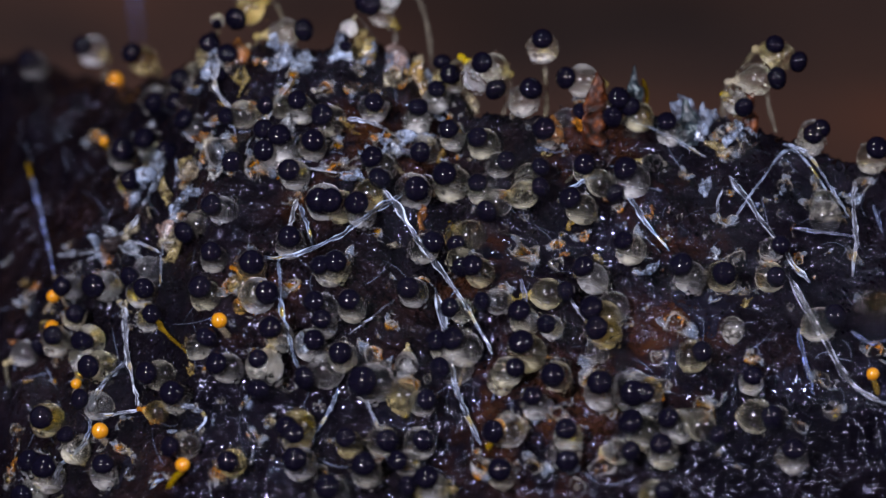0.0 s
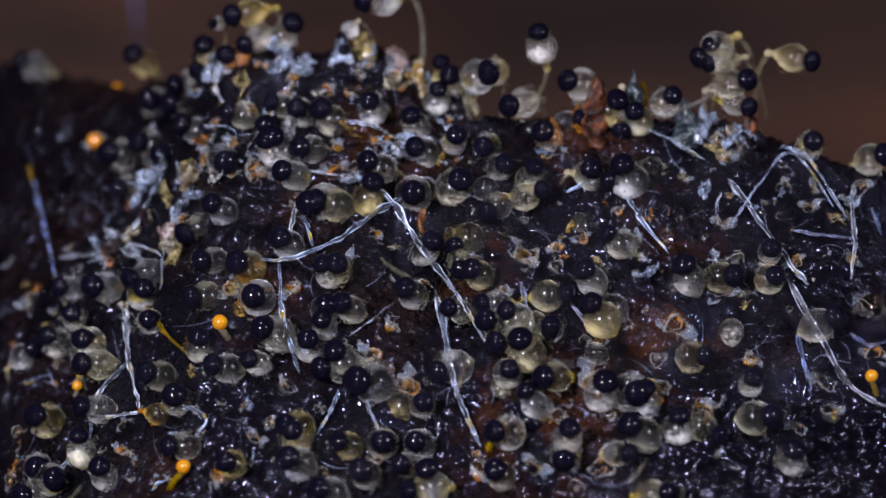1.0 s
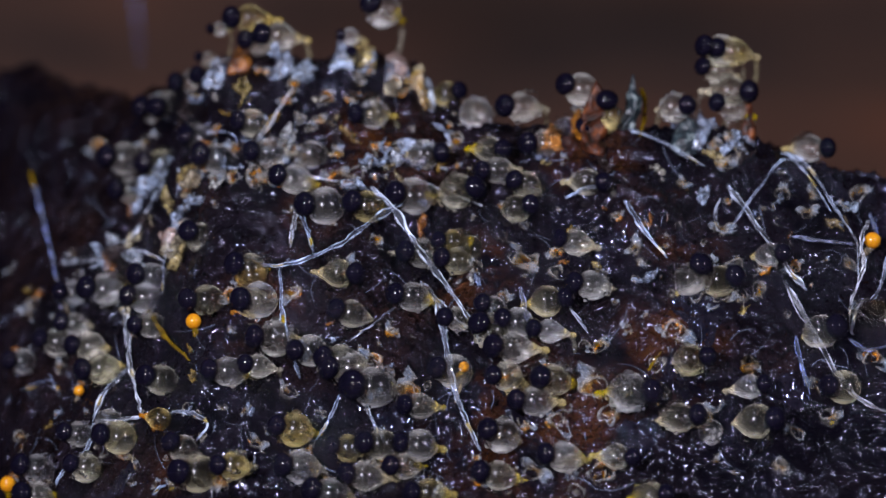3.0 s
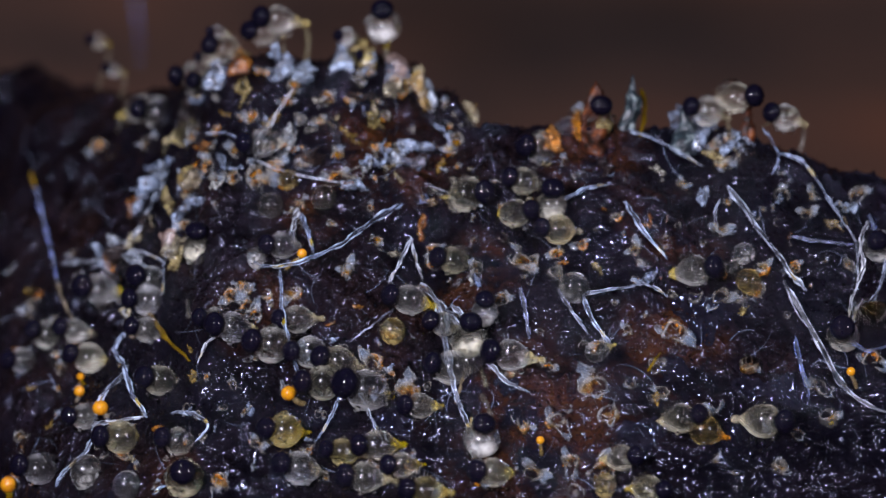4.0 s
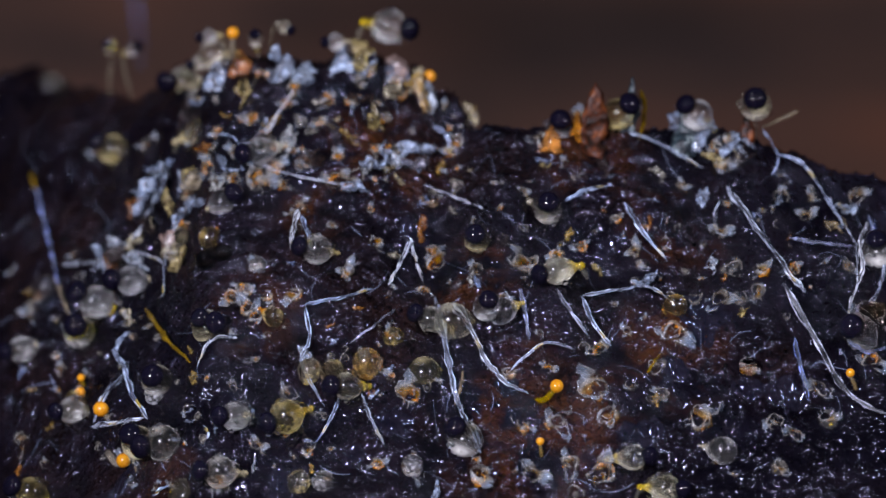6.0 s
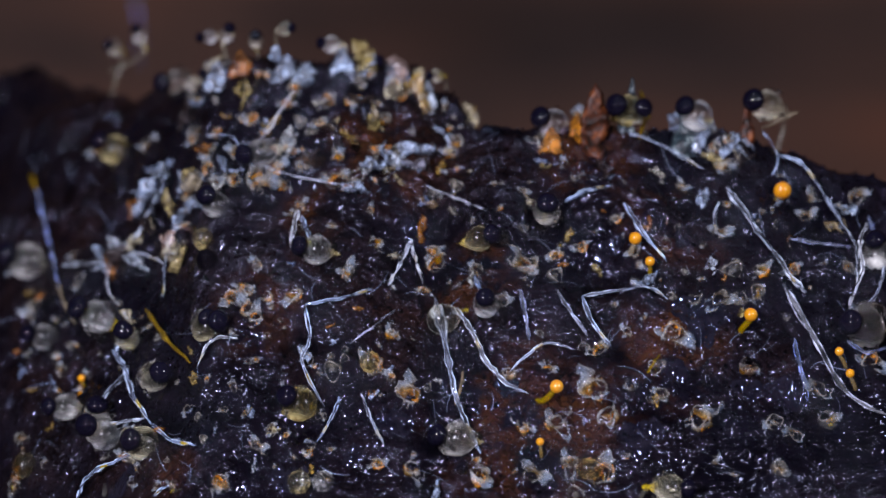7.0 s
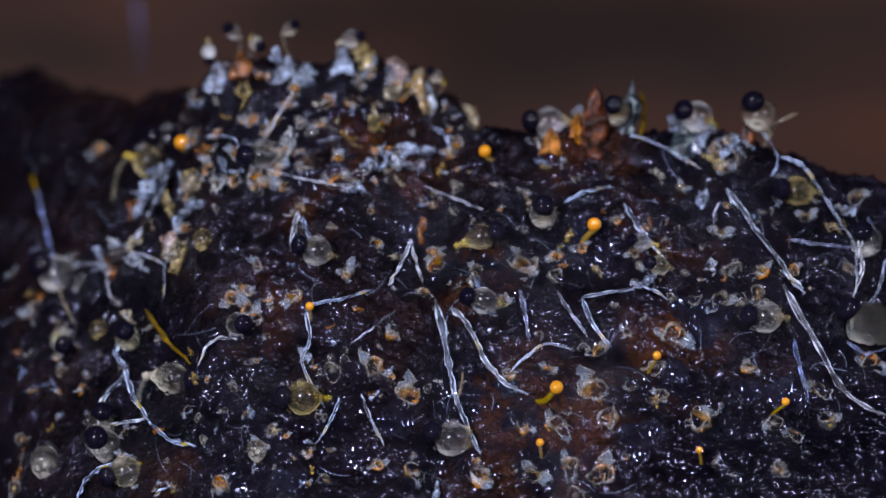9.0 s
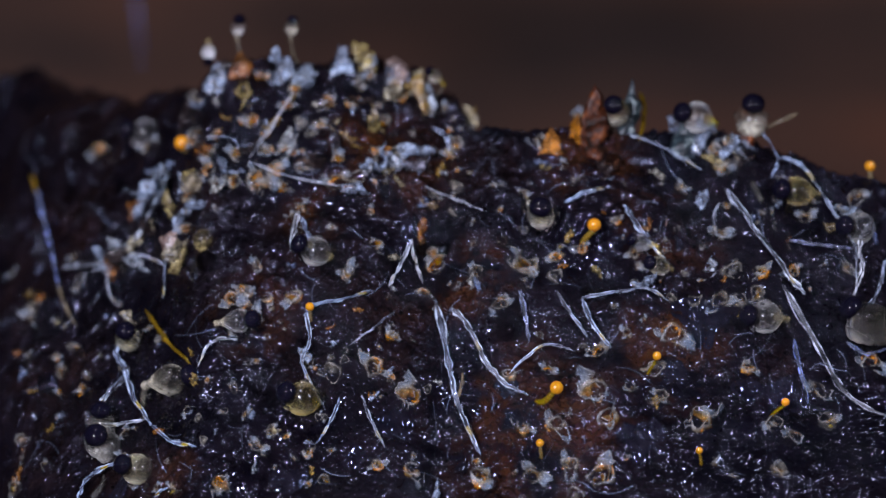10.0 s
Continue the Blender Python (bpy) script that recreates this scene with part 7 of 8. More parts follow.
    go(102, 3.26, None, 0, (0, -.41, .97, -.17, .5, -.85, .17), (1, -.41, .97, -.17, .47, -.82, .33), (1.5, -.41, .97, -.17, .09, -.87, .49), (2, -.41, .97, -.17, -.5, -.75, .43), (2.5, -.41, .97, -.17, -.83, -.55, .12))
    go(103, 4.199999999999999, 1.0, 0, (1, 1.49, -.51, -2.03, -.89, -.45, -.12), (2.7, 1.48, -.53, -2.05, -.92, -.37, .09), (3.8, 1.39, -.6, -2.19, -.93, -.37, .04), (4.1, 1.4, -.61, -2.21, -.9, -.37, .22))
    go(104, 3.18, None, 0, (0, 1.28, -.84, -2.61, .41, -.91, .03), (.5, 1.28, -.84, -2.61, .33, -.94, .08), (1.5, 1.28, -.84, -2.61, -.31, -.95, -.03), (2, 1.28, -.84, -2.61, -.74, -.61, -.29), (2.7, 1.28, -.84, -2.61, -.74, -.68, .01))
    go(105, 3.47, None, 0, (0, 2.28, -.89, -2.7, -.23, -.97, -.09), (.5, 2.28, -.89, -2.7, -.22, -.97, -.1), (1, 2.28, -.89, -2.7, -.62, -.78, -.09), (1.5, 2.28, -.89, -2.7, -.67, -.74, -.09), (2, 2.28, -.89, -2.7, -.66, -.75, .1), (2.5, 2.28, -.89, -2.7, -.73, -.67, .11))
    go(106, 2.99, 1.2, 0, (1.2, 1.87, -1.13, -3.13, -.38, -.79, -.48), (2, 1.87, -1.13, -3.13, -.64, -.77, .02), (2.7, 1.86, -1.13, -3.13, -.93, -.37, .06))
    go(107, 3.05, None, 0, (0, 2.18, -.35, -1.75, -.33, -.94, .04), (.5, 2.18, -.35, -1.75, -.32, -.94, .1), (1, 2.18, -.35, -1.75, -.06, -.99, .12), (2, 2.18, -.35, -1.75, -.58, -.81, .08), (2.7, 2.17, -.35, -1.74, -.92, -.37, .16))
    go(108, 3.73, 0.6, 0, (.6, 1.51, -.25, -1.57, -.54, -.73, .42), (1, 1.51, -.25, -1.57, -.63, -.69, .37), (1.5, 1.51, -.25, -1.57, -.53, -.84, .07), (2.7, 1.51, -.25, -1.57, -.79, -.56, .24))
    go(109, 9.5, None, 0, (0, 1.1, -.09, -1.29, -.87, -.5, .01), (2.5, 1.1, -.09, -1.29, -.85, -.49, .19), (4, .84, -.11, -1.33, .03, -.75, .66), (5, .84, -.07, -1.25, .04, -.87, .49), (5.5, .85, -.05, -1.21, .2, -.91, .37), (7.5, .86, .04, -1.06, -.18, -.96, .2), (8.5, .86, .04, -1.06, -.72, -.66, .23), (9, .83, .06, -1.06, -.9, -.37, .23), (9.4, .8, .08, -1.05, -.9, -.37, .21))
    go(110, 5.3, 0.9, 0, (.9, 1.12, -.31, -1.67, -.65, -.75, .15), (2, 1.12, -.31, -1.67, -.64, -.76, .09), (2.5, 1.12, -.31, -1.67, -.75, -.63, .21), (4, .52, -.35, -1.92, .1, -.5, .86), (5, .52, -.32, -1.87, .06, -.37, .93))
    go(111, 3.27, None, 0, (0, 3.02, .16, -.82, -.5, -.66, .56), (.5, 3.02, .16, -.82, -.24, -.58, .77), (1, 3.02, .16, -.82, -.42, -.76, .5), (1.5, 3.02, .16, -.82, -.71, -.7, -.08), (2, 3.02, .16, -.82, -.87, -.49, -.05), (2.7, 3.02, .16, -.82, -.86, -.48, .16))
    go(112, 3.3, None, 0, (0, 2.1, .01, -1.14, .92, -.37, .13), (1, 2.11, .01, -1.14, .92, -.37, .15), (1.5, 2.11, .01, -1.14, .92, -.37, -.1), (2, 2.1, .01, -1.14, .89, -.45, -.05), (2.5, 2.11, .01, -1.14, .91, -.37, .18))
    go(113, 2.76, None, 0, (0, 3.13, -1.1, -3.03, -.05, -.95, .3), (.5, 3.13, -1.1, -3.03, -.09, -.92, .39), (1, 3.13, -1.1, -3.03, .21, -.88, .43), (1.5, 3.13, -1.1, -3.03, .75, -.58, .32), (2, 3.13, -1.1, -3.03, .93, -.37, .02), (2.5, 3.14, -1.1, -3.03, .91, -.37, .17))
    go(114, 3.17, None, 0, (0, 3.74, -1.05, -2.95, .06, -.95, -.29), (1.5, 3.74, -1.05, -2.95, .4, -.9, -.18), (2, 3.74, -1.05, -2.95, .65, -.76, -.05), (2.5, 3.74, -1.05, -2.95, .92, -.4, .07))
    go(115, 4.1, None, 0, (0, 5.11, -1.44, -3.74, .81, -.37, -.46), (1.5, 5.15, -1.4, -3.67, .87, -.37, -.34), (2, 4.68, -1.31, -3.48, .92, -.37, .12), (4, 4.75, -1.3, -3.46, .9, -.39, .18))
    go(116, 6.67, None, 0, (0, 3.42, -1.72, -4.22, .74, -.68, -.03), (.5, 3.42, -1.72, -4.22, .66, -.75, -.07), (2.5, 3.42, -1.72, -4.22, .89, -.45, -.03), (4, 3.53, -1.73, -4.23, .8, -.59, .09), (4.5, 3.58, -1.72, -4.22, .92, -.37, .15), (5.7, 3.78, -1.71, -4.21, .93, -.37, .08))
    go(117, 3.33, None, 0, (0, 2.42, -1.71, -4.23, .07, -.89, -.44), (.5, 2.42, -1.71, -4.23, .03, -.82, -.57), (1.5, 2.42, -1.71, -4.23, -.3, -.95, .01), (2, 2.42, -1.71, -4.23, -.67, -.71, .21), (2.5, 2.42, -1.71, -4.23, -.87, -.46, .16))
    go(118, 4.699999999999999, None, 0, (0, 1.17, -1.92, -4.62, -.13, -.99, .1), (.5, 1.17, -1.92, -4.62, -.1, -.98, .14), (1, 1.17, -1.92, -4.62, -.33, -.93, .18), (1.5, 1.17, -1.92, -4.62, -.72, -.65, .21), (2, 1.17, -1.92, -4.62, -.9, -.37, .25), (2.5, 1.17, -1.92, -4.62, -.9, -.37, .25), (4, 1.03, -1.87, -4.51, -.8, -.6, .07), (4.5, 1.03, -1.87, -4.51, -.59, -.7, .4))
    go(119, 2.77, 2.5, 0, (2.5, 5.16, -1.84, -4.5, .86, -.5, .11))
    go(120, 4.6, None, 0, (0, 4.98, .24, -.81, -.44, -.72, .54), (2, 4.98, .24, -.81, -.01, -.71, .71), (2.7, 4.99, .26, -.77, .32, -.62, .72), (4, 5.08, .43, -.52, .89, -.42, .18), (4.5, 5.14, .44, -.52, .93, -.37, .06))
    go(121, 3.37, None, 0, (0, 5.59, .33, -.71, .12, -.99, -.05), (.5, 5.59, .33, -.71, .22, -.98, 0), (1, 5.59, .33, -.71, .6, -.8, -.05), (2.7, 5.59, .33, -.71, .73, -.66, .17))
    go(122, 3.38, None, 0, (0, 6.61, .74, -.2, .53, -.84, .09), (.5, 6.61, .74, -.2, -.03, -.99, .15), (1, 6.61, .74, -.2, .06, -1, .06), (1.5, 6.61, .74, -.2, .46, -.89, .06), (2, 6.61, .74, -.2, .55, -.84, -.04), (2.7, 6.61, .74, -.2, .79, -.61, .08))
    go(123, 2.81, None, 0, (0, 6.58, .39, -.73, .3, -.93, -.18), (1, 6.58, .39, -.73, .3, -.96, -.01), (2.7, 6.58, .39, -.73, .77, -.63, .08))
    go(124, None, None, 0, (0, 7.53, -.15, -1.73, .66, -.68, .31), (1.5, 7.53, -.15, -1.73, .74, -.58, .34), (2, 7.53, -.15, -1.73, .74, -.66, .14), (2.5, 7.53, -.15, -1.73, .78, -.58, .22), (4, 8.09, -.1, -1.75, -.09, -.98, .2), (7, 8.54, .1, -1.55, -.58, -.81, .08), (7.5, 8.61, .13, -1.51, -.73, -.67, .14), (8.5, 8.61, .13, -1.51, -.77, -.37, .52), (10, 8.6, .14, -1.5, -.66, -.37, .65))
    go(125, 3.38, None, 0, (0, 4.97, -.65, -2.31, .46, -.88, .07), (1, 4.97, -.65, -2.31, .67, -.74, -.03), (1.5, 4.97, -.65, -2.31, .66, -.73, .13), (2.5, 4.97, -.65, -2.31, .87, -.45, .19))
    go(126, 3.22, None, 0, (0, 6.12, -.93, -2.85, .09, -.97, .25), (1, 6.12, -.93, -2.85, .17, -.95, .25), (1.5, 6.12, -.93, -2.85, .48, -.87, .09), (2.5, 6.12, -.93, -2.85, .86, -.47, .18))
    go(127, 3.43, 1.3, 0, (1.3, 8.05, -.78, -2.83, -.46, -.81, .36), (1.5, 8.05, -.78, -2.83, -.48, -.88, .02), (2.5, 8.05, -.78, -2.83, -.74, -.68, .02))
    go(128, 5.3, None, 0, (0, 6.2, -1.3, -3.51, .66, -.74, -.13), (2.5, 6.2, -1.3, -3.51, .76, -.64, .1), (4, 6.42, -1.29, -3.51, .87, -.5, -.03), (4.5, 6.42, -1.29, -3.51, .82, -.55, .13), (5, 6.42, -1.29, -3.51, .9, -.41, .14))
    go(129, 9.3, None, 0, (0, 1.29, -1.48, -3.79, -.69, -.72, -.12), (2, 1.29, -1.48, -3.79, -.59, -.81, .02), (2.5, 1.29, -1.48, -3.79, -.86, -.5, .13), (4, .78, -1.5, -3.86, .07, -.7, .71), (4.5, .7, -1.49, -3.85, .06, -.81, .58), (5, .62, -1.47, -3.85, -.07, -.7, .72), (5.5, .53, -1.46, -3.84, -.28, -.85, .45), (5.7, .5, -1.45, -3.84, -.33, -.76, .55), (7, .28, -1.41, -3.83, -.91, -.37, .19), (9, .16, -1.38, -3.81, -.87, -.37, .32))
    go(130, 8.0, None, 0, (0, 4.14, -2.12, -5.02, .56, -.83, .06), (2, 4.14, -2.12, -5.02, .84, -.54, .07), (2.5, 4.14, -2.12, -5.02, .79, -.59, .16), (4, 4.09, -2.04, -4.84, .79, -.61, -.05), (5, 4.24, -2.03, -4.83, .81, -.59, -.05), (5.5, 4.36, -2.02, -4.82, .93, -.37, -.05), (7, 4.53, -2.01, -4.8, .93, -.37, -.03), (7.5, 4.59, -2, -4.79, .78, -.63, -.04), (7.9, 4.59, -2, -4.79, .84, -.54, -.03))
    go(131, 6.53, None, 0, (0, .38, -.03, -1.45, -.66, -.75, .1), (2, .38, -.03, -1.45, -.78, -.58, .23), (2.5, .38, -.03, -1.45, -.78, -.62, .09), (4, .03, -.02, -1.58, -.74, -.64, .19), (4.5, -.12, .04, -1.56, -.92, -.37, .15), (5, -.24, .11, -1.49, -.88, -.37, .3), (5.5, -.24, .13, -1.47, -.85, -.37, .37))
    go(132, 3.1, 1.6, 0, (1.6, 2.75, .73, .04, .13, -.98, -.12), (2, 2.75, .73, .04, -.61, -.78, .14), (2.5, 2.75, .73, .04, -.72, -.64, .25), (2.7, 2.71, .74, .05, -.9, -.37, .24))
    go(133, 1.2, None, 1.67, (0, 2.04, 2.7, 3.95, -.02, -.96, .26), (.5, 2.04, 2.7, 3.95, .6, -.5, .63), (1, 2.04, 2.7, 3.95, -.2, -.58, .79))
    go(134, 1.2, None, 0, (0, -3.11, .9, -.07, .03, -.98, .17), (.5, -3.11, .9, -.07, .02, -.93, .36), (1, -3.11, .9, -.07, -.45, -.85, .25))
    go(135, 1.7, None, 0, (0, -4.48, 4.27, 3.64, .01, -.91, .41), (.5, -4.48, 4.27, 3.64, -.16, -.86, .48), (1, -4.48, 4.27, 3.64, -.11, -.86, .5), (1.5, -4.72, 4.57, 3.58, -.89, -.37, -.27))
    go(136, 2.2, None, .59, (0, -4.88, 4.89, 3.84, .04, -.89, .46), (.5, -4.88, 4.89, 3.84, -.15, -.87, .47), (2, -4.88, 4.89, 3.84, -.37, -.56, .74))
    go(137, 0.7, None, .68, (0, -1.26, 4.3, 4.65, -.57, -.74, .36), (.5, -1.26, 4.3, 4.65, -.66, -.59, .47))
    go(138, 0.7, None, .57, (0, -7.45, 7.08, 4.02, -.51, -.86, .08), (.5, -7.45, 7.08, 4.02, -.73, -.65, .2))
    go(139, 2.2, None, .53, (0, -6.32, 6.12, 3.76, -.56, -.78, .27), (.5, -6.32, 6.12, 3.76, -.64, -.64, .42), (1.5, -6.32, 6.12, 3.76, -.44, -.86, .26), (2, -6.32, 6.12, 3.76, -.82, -.56, .13))
    go(140, 1.7, None, .15, (0, -8.72, 7.7, 3.71, -.33, -.93, .18), (.5, -8.72, 7.7, 3.71, -.42, -.82, .39), (1.5, -8.72, 7.7, 3.71, -.88, -.48, .02))
    go(141, 1.2, None, 0, (0, -3.52, 2.4, 2.02, -.36, -.82, .44), (1, -3.52, 2.4, 2.02, -.33, -.4, .86))
    go(142, 1.2, None, 0, (0, -3.36, 2.26, 1.84, .05, -.85, .53), (1, -3.36, 2.26, 1.84, -.26, -.76, .59))
    go(143, 2.2, None, 0, (0, -2.27, 2.72, 2.45, -.48, -.87, .11), (.5, -2.27, 2.72, 2.45, -.62, -.77, .17), (1, -2.27, 2.72, 2.45, -.55, -.63, .54), (1.5, -2.27, 2.72, 2.45, -.64, -.71, .29), (2, -2.27, 2.72, 2.45, -.65, -.68, .35))
    go(144, 2.2, None, 0, (0, -2.95, 2.95, 2.67, -.1, -.93, .36), (.5, -2.95, 2.95, 2.67, -.2, -.93, .31), (2, -2.95, 2.95, 2.67, .03, -.95, -.31))
    go(145, 2.2, None, 0, (0, -1.25, 1.92, 1.46, -.46, -.8, .39), (.5, -1.25, 1.92, 1.46, -.57, -.68, .45), (1.5, -1.25, 1.92, 1.46, -.74, -.63, .22), (2, -1.25, 1.92, 1.46, -.72, -.51, .47))
    go(146, 0.6, None, 0, (0, -1.64, 1.22, .52, -.24, -.9, .37), (.5, -1.64, 1.22, .52, -.34, -.88, .32))
    go(147, 1.2, None, 0, (0, -2.03, 1.35, .66, -.52, -.84, .17), (.5, -2.03, 1.35, .66, -.74, -.54, .4), (1, -2.15, 1.38, .69, -.91, -.37, .18))
    go(148, 1.3, None, 0, (0, -.13, 3.5, 2.88, -.01, -.87, .49), (1.2, -.13, 3.5, 2.88, .09, -.76, .64))
    go(149, 1.2, None, 0, (0, -4.45, 1.49, .57, -.61, -.77, .19), (.5, -4.45, 1.49, .57, -.88, -.4, .27), (1, -4.45, 1.49, .57, -.64, -.65, .41))
    go(150, 1.3, None, .38, (0, .23, 3.6, 3.31, -.21, -.97, .1), (1.2, .23, 3.6, 3.31, -.21, -.95, .21))
    go(151, 1.2, None, 1.2, (0, 1.05, 2.7, 3.53, -.6, -.8, .09), (1, 1.05, 2.7, 3.53, -.26, -.9, -.35))
    go(152, 2.2, None, 0, (0, .21, 2.57, 2.06, -.26, -.89, .37), (.5, .21, 2.57, 2.06, .18, -.98, .02), (1, .21, 2.57, 2.06, .15, -.97, .2), (1.5, .23, 2.69, 2.19, .13, -.37, .92), (2, .23, 2.71, 2.22, .13, -.37, .92))
    go(153, 0.7, None, 0, (0, .83, 2.24, 1.97, -.32, -.94, .16), (.5, .7, 2.35, 1.98, -.93, -.37, .08))
    go(154, 0.7, None, 0, (0, .75, 1.43, .92, -.13, -.87, .47), (.5, .75, 1.43, .92, .21, -.94, .26))
    go(155, 0.9, None, 0, (0, 2.82, 1.1, .59, -.57, -.69, .45), (.8, 2.82, 1.1, .59, -.47, -.71, .52))
    go(156, 1.8, None, 0, (0, 2.92, 1.69, 1.41, -.11, -.98, .16), (.5, 2.92, 1.69, 1.41, -.07, -.95, .3), (1, 2.92, 1.69, 1.41, .24, -.97, .08), (1.5, 2.92, 1.77, 1.5, 0, -.37, .93), (1.7, 2.86, 1.95, 1.7, -.22, -.37, .9))
    go(157, 1.2, None, .12, (0, 4.02, 2.7, 2.49, -.47, -.76, .45), (.5, 4.02, 2.7, 2.49, -.72, -.48, .49), (1, 4.02, 2.7, 2.49, -.23, -.91, .36))
    go(158, 0.7, None, 0, (0, 4.64, 2.49, 2.15, -.19, -.82, .54), (.5, 4.64, 2.49, 2.15, -.08, -.78, .61))
    go(159, 1.0, None, 0, (0, 3.82, 1.52, 1.19, -.27, -.87, .42), (.5, 3.82, 1.53, 1.21, -.41, -.37, .84), (.9, 3.82, 1.52, 1.19, -.37, -.59, .72))
    go(160, 1.7, None, 2.11, (0, 6.74, 2.7, 3.86, .15, -.96, .23), (.5, 6.57, 2.7, 4.02, -.69, -.37, .62), (1, 5.79, 2.7, 3.68, -.91, -.37, -.17), (1.5, 6.14, 2.7, 3.25, -.65, -.37, -.66))
    go(161, 0.7, None, .55, (0, 7.58, 2.7, 2.19, .46, -.88, .09), (.5, 7.58, 2.7, 2.19, .59, -.76, .26))
    go(162, 1.7000000000000002, None, .44, (0, 8.78, 2.7, 1.69, .24, -.92, .29), (1, 8.78, 2.7, 1.69, .64, -.76, .12), (1.6, 8.78, 2.7, 1.69, .68, -.53, .51))
    go(163, 1.5, None, 0, (0, 3.79, .53, -.23, -.44, -.78, .44), (.5, 3.7, .59, -.14, -.65, -.37, .66), (1, 3.6, .62, -.09, -.74, -.37, .57), (1.4, 3.38, .57, -.16, -.92, -.37, .15))
    go(164, 1.7, None, 0, (0, -2.29, .46, -.71, -.5, -.78, .38), (.5, -2.29, .46, -.71, -.57, -.6, .56), (1, -2.29, .46, -.71, -.4, -.7, .59), (1.5, -2.29, .46, -.71, .05, -.73, .68))
    go(165, 2.2, None, 0, (0, -3.26, -.32, -1.99, -.44, -.8, .41), (.5, -3.26, -.32, -1.99, -.4, -.78, .48), (1, -3.26, -.32, -1.99, -.77, -.37, .53), (2, -3.37, -.29, -1.94, -.84, -.37, .4))
    go(166, 2.2, None, 0, (0, -2.4, .07, -1.34, -.45, -.88, .12), (.5, -2.4, .07, -1.34, -.4, -.9, .17), (1, -2.4, .07, -1.34, .15, -.98, .11), (2, -2.4, .07, -1.34, .22, -.92, .33))
    go(167, 1.0, None, 0, (0, -2.37, -.17, -1.73, -.14, -.96, .23), (.9, -2.37, -.17, -1.73, -.16, -.93, .33))
    go(168, 2.2, None, 0, (0, -7.82, -1.47, -4.69, -.15, -.93, .33), (.5, -7.82, -1.47, -4.69, -.08, -.98, .2), (1, -7.82, -1.47, -4.69, .29, -.95, -.14), (2, -7.82, -1.47, -4.69, .53, -.85, 0))
    go(169, 2.2, None, 0, (0, -6.72, -1.57, -4.7, .01, -.86, .51), (1, -6.72, -1.57, -4.7, -.21, -.84, .5), (1.5, -6.74, -1.56, -4.69, -.76, -.37, .54), (2, -6.9, -1.49, -4.61, -.82, -.37, .43))
    go(170, 2.2, None, 0, (0, -2.91, -1.47, -3.96, -.09, -.98, .2), (1, -2.91, -1.47, -3.96, -.2, -.88, .43), (2, -2.91, -1.47, -3.96, -.51, -.55, .66))
    go(171, 1.4000000000000001, None, 0, (0, -.16, -2.02, -4.97, -.37, -.77, .52), (1, -.17, -2, -4.94, -.32, -.37, .87), (1.3, -.16, -2.01, -4.96, -.36, -.37, .86))
    go(172, 0.9, None, 0, (0, .07, -.39, -2.16, -.48, -.85, .23), (.8, .07, -.39, -2.16, -.56, -.81, .17))
    go(173, 1.2, None, 0, (0, .75, .35, -.67, -.4, -.88, .25), (1, .75, .35, -.67, -.45, -.87, .19))
    go(174, 0.9, None, 0, (0, .42, -.48, -2.18, -.51, -.79, .33), (.8, .42, -.48, -2.18, -.64, -.73, .25))
    go(175, 1.7, None, 0, (0, 1.64, -.3, -1.67, -.27, -.84, .47), (.5, 1.64, -.3, -1.67, -.16, -.42, .89), (1, 1.78, -.32, -1.7, .9, -.37, -.24), (1.5, 1.7, -.32, -1.69, .86, -.37, -.35))
    go(176, 1.4000000000000001, None, 0, (0, 3.2, -.31, -1.61, -.53, -.73, .43), (1, 3.2, -.31, -1.61, -.51, -.51, .69), (1.3, 3.2, -.31, -1.61, -.5, -.6, .62))
    go(177, 0.7, None, 0, (0, 3.26, -.44, -1.84, -.45, -.89, .06), (.5, 3.26, -.44, -1.84, -.29, -.96, .03))
    go(178, 1.0, None, 0, (0, 1.68, -.64, -2.25, -.27, -.9, .33), (.5, 1.68, -.64, -2.25, -.19, -.9, .4), (.9, 1.68, -.64, -2.25, -.31, -.77, .56))
    go(179, 1.2000000000000002, None, 0, (0, 1.84, -1.23, -3.32, -.19, -.87, .45), (.5, 1.84, -1.23, -3.32, -.16, -.88, .44), (1.1, 1.83, -1.22, -3.29, -.48, -.37, .8))
    go(180, 1.4000000000000001, None, 0, (0, 4.09, -1.21, -3.26, -.27, -.86, .44), (1, 4.09, -1.21, -3.26, -.18, -.65, .74), (1.3, 4.09, -1.21, -3.26, -.08, -.46, .88))
    go(181, 1.0, None, 0, (0, 4, -1.53, -3.86, -.59, -.69, .42), (.9, 4, -1.53, -3.86, -.64, -.67, .37))
    go(182, 1.4000000000000001, None, 0, (0, 4.69, -1.45, -3.73, -.59, -.72, .37), (.5, 4.69, -1.45, -3.73, -.49, -.7, .52), (1.3, 4.69, -1.45, -3.73, .19, -.78, .59))
    go(183, 0.7, None, 0, (0, 4.35, -1.73, -4.24, -.13, -.92, .37), (.5, 4.35, -1.73, -4.24, -.03, -1, .08))
    go(184, 1.2, None, 0, (0, 6.92, -1.74, -4.37, 0, -.9, .43), (1, 6.92, -1.74, -4.37, .08, -.87, .48))
    go(185, 1.0, None, 0, (0, 2.47, -1.54, -3.9, -.11, -.96, .25), (.5, 2.47, -1.54, -3.9, .18, -.96, .2), (.9, 2.47, -1.54, -3.9, .1, -.92, .38))
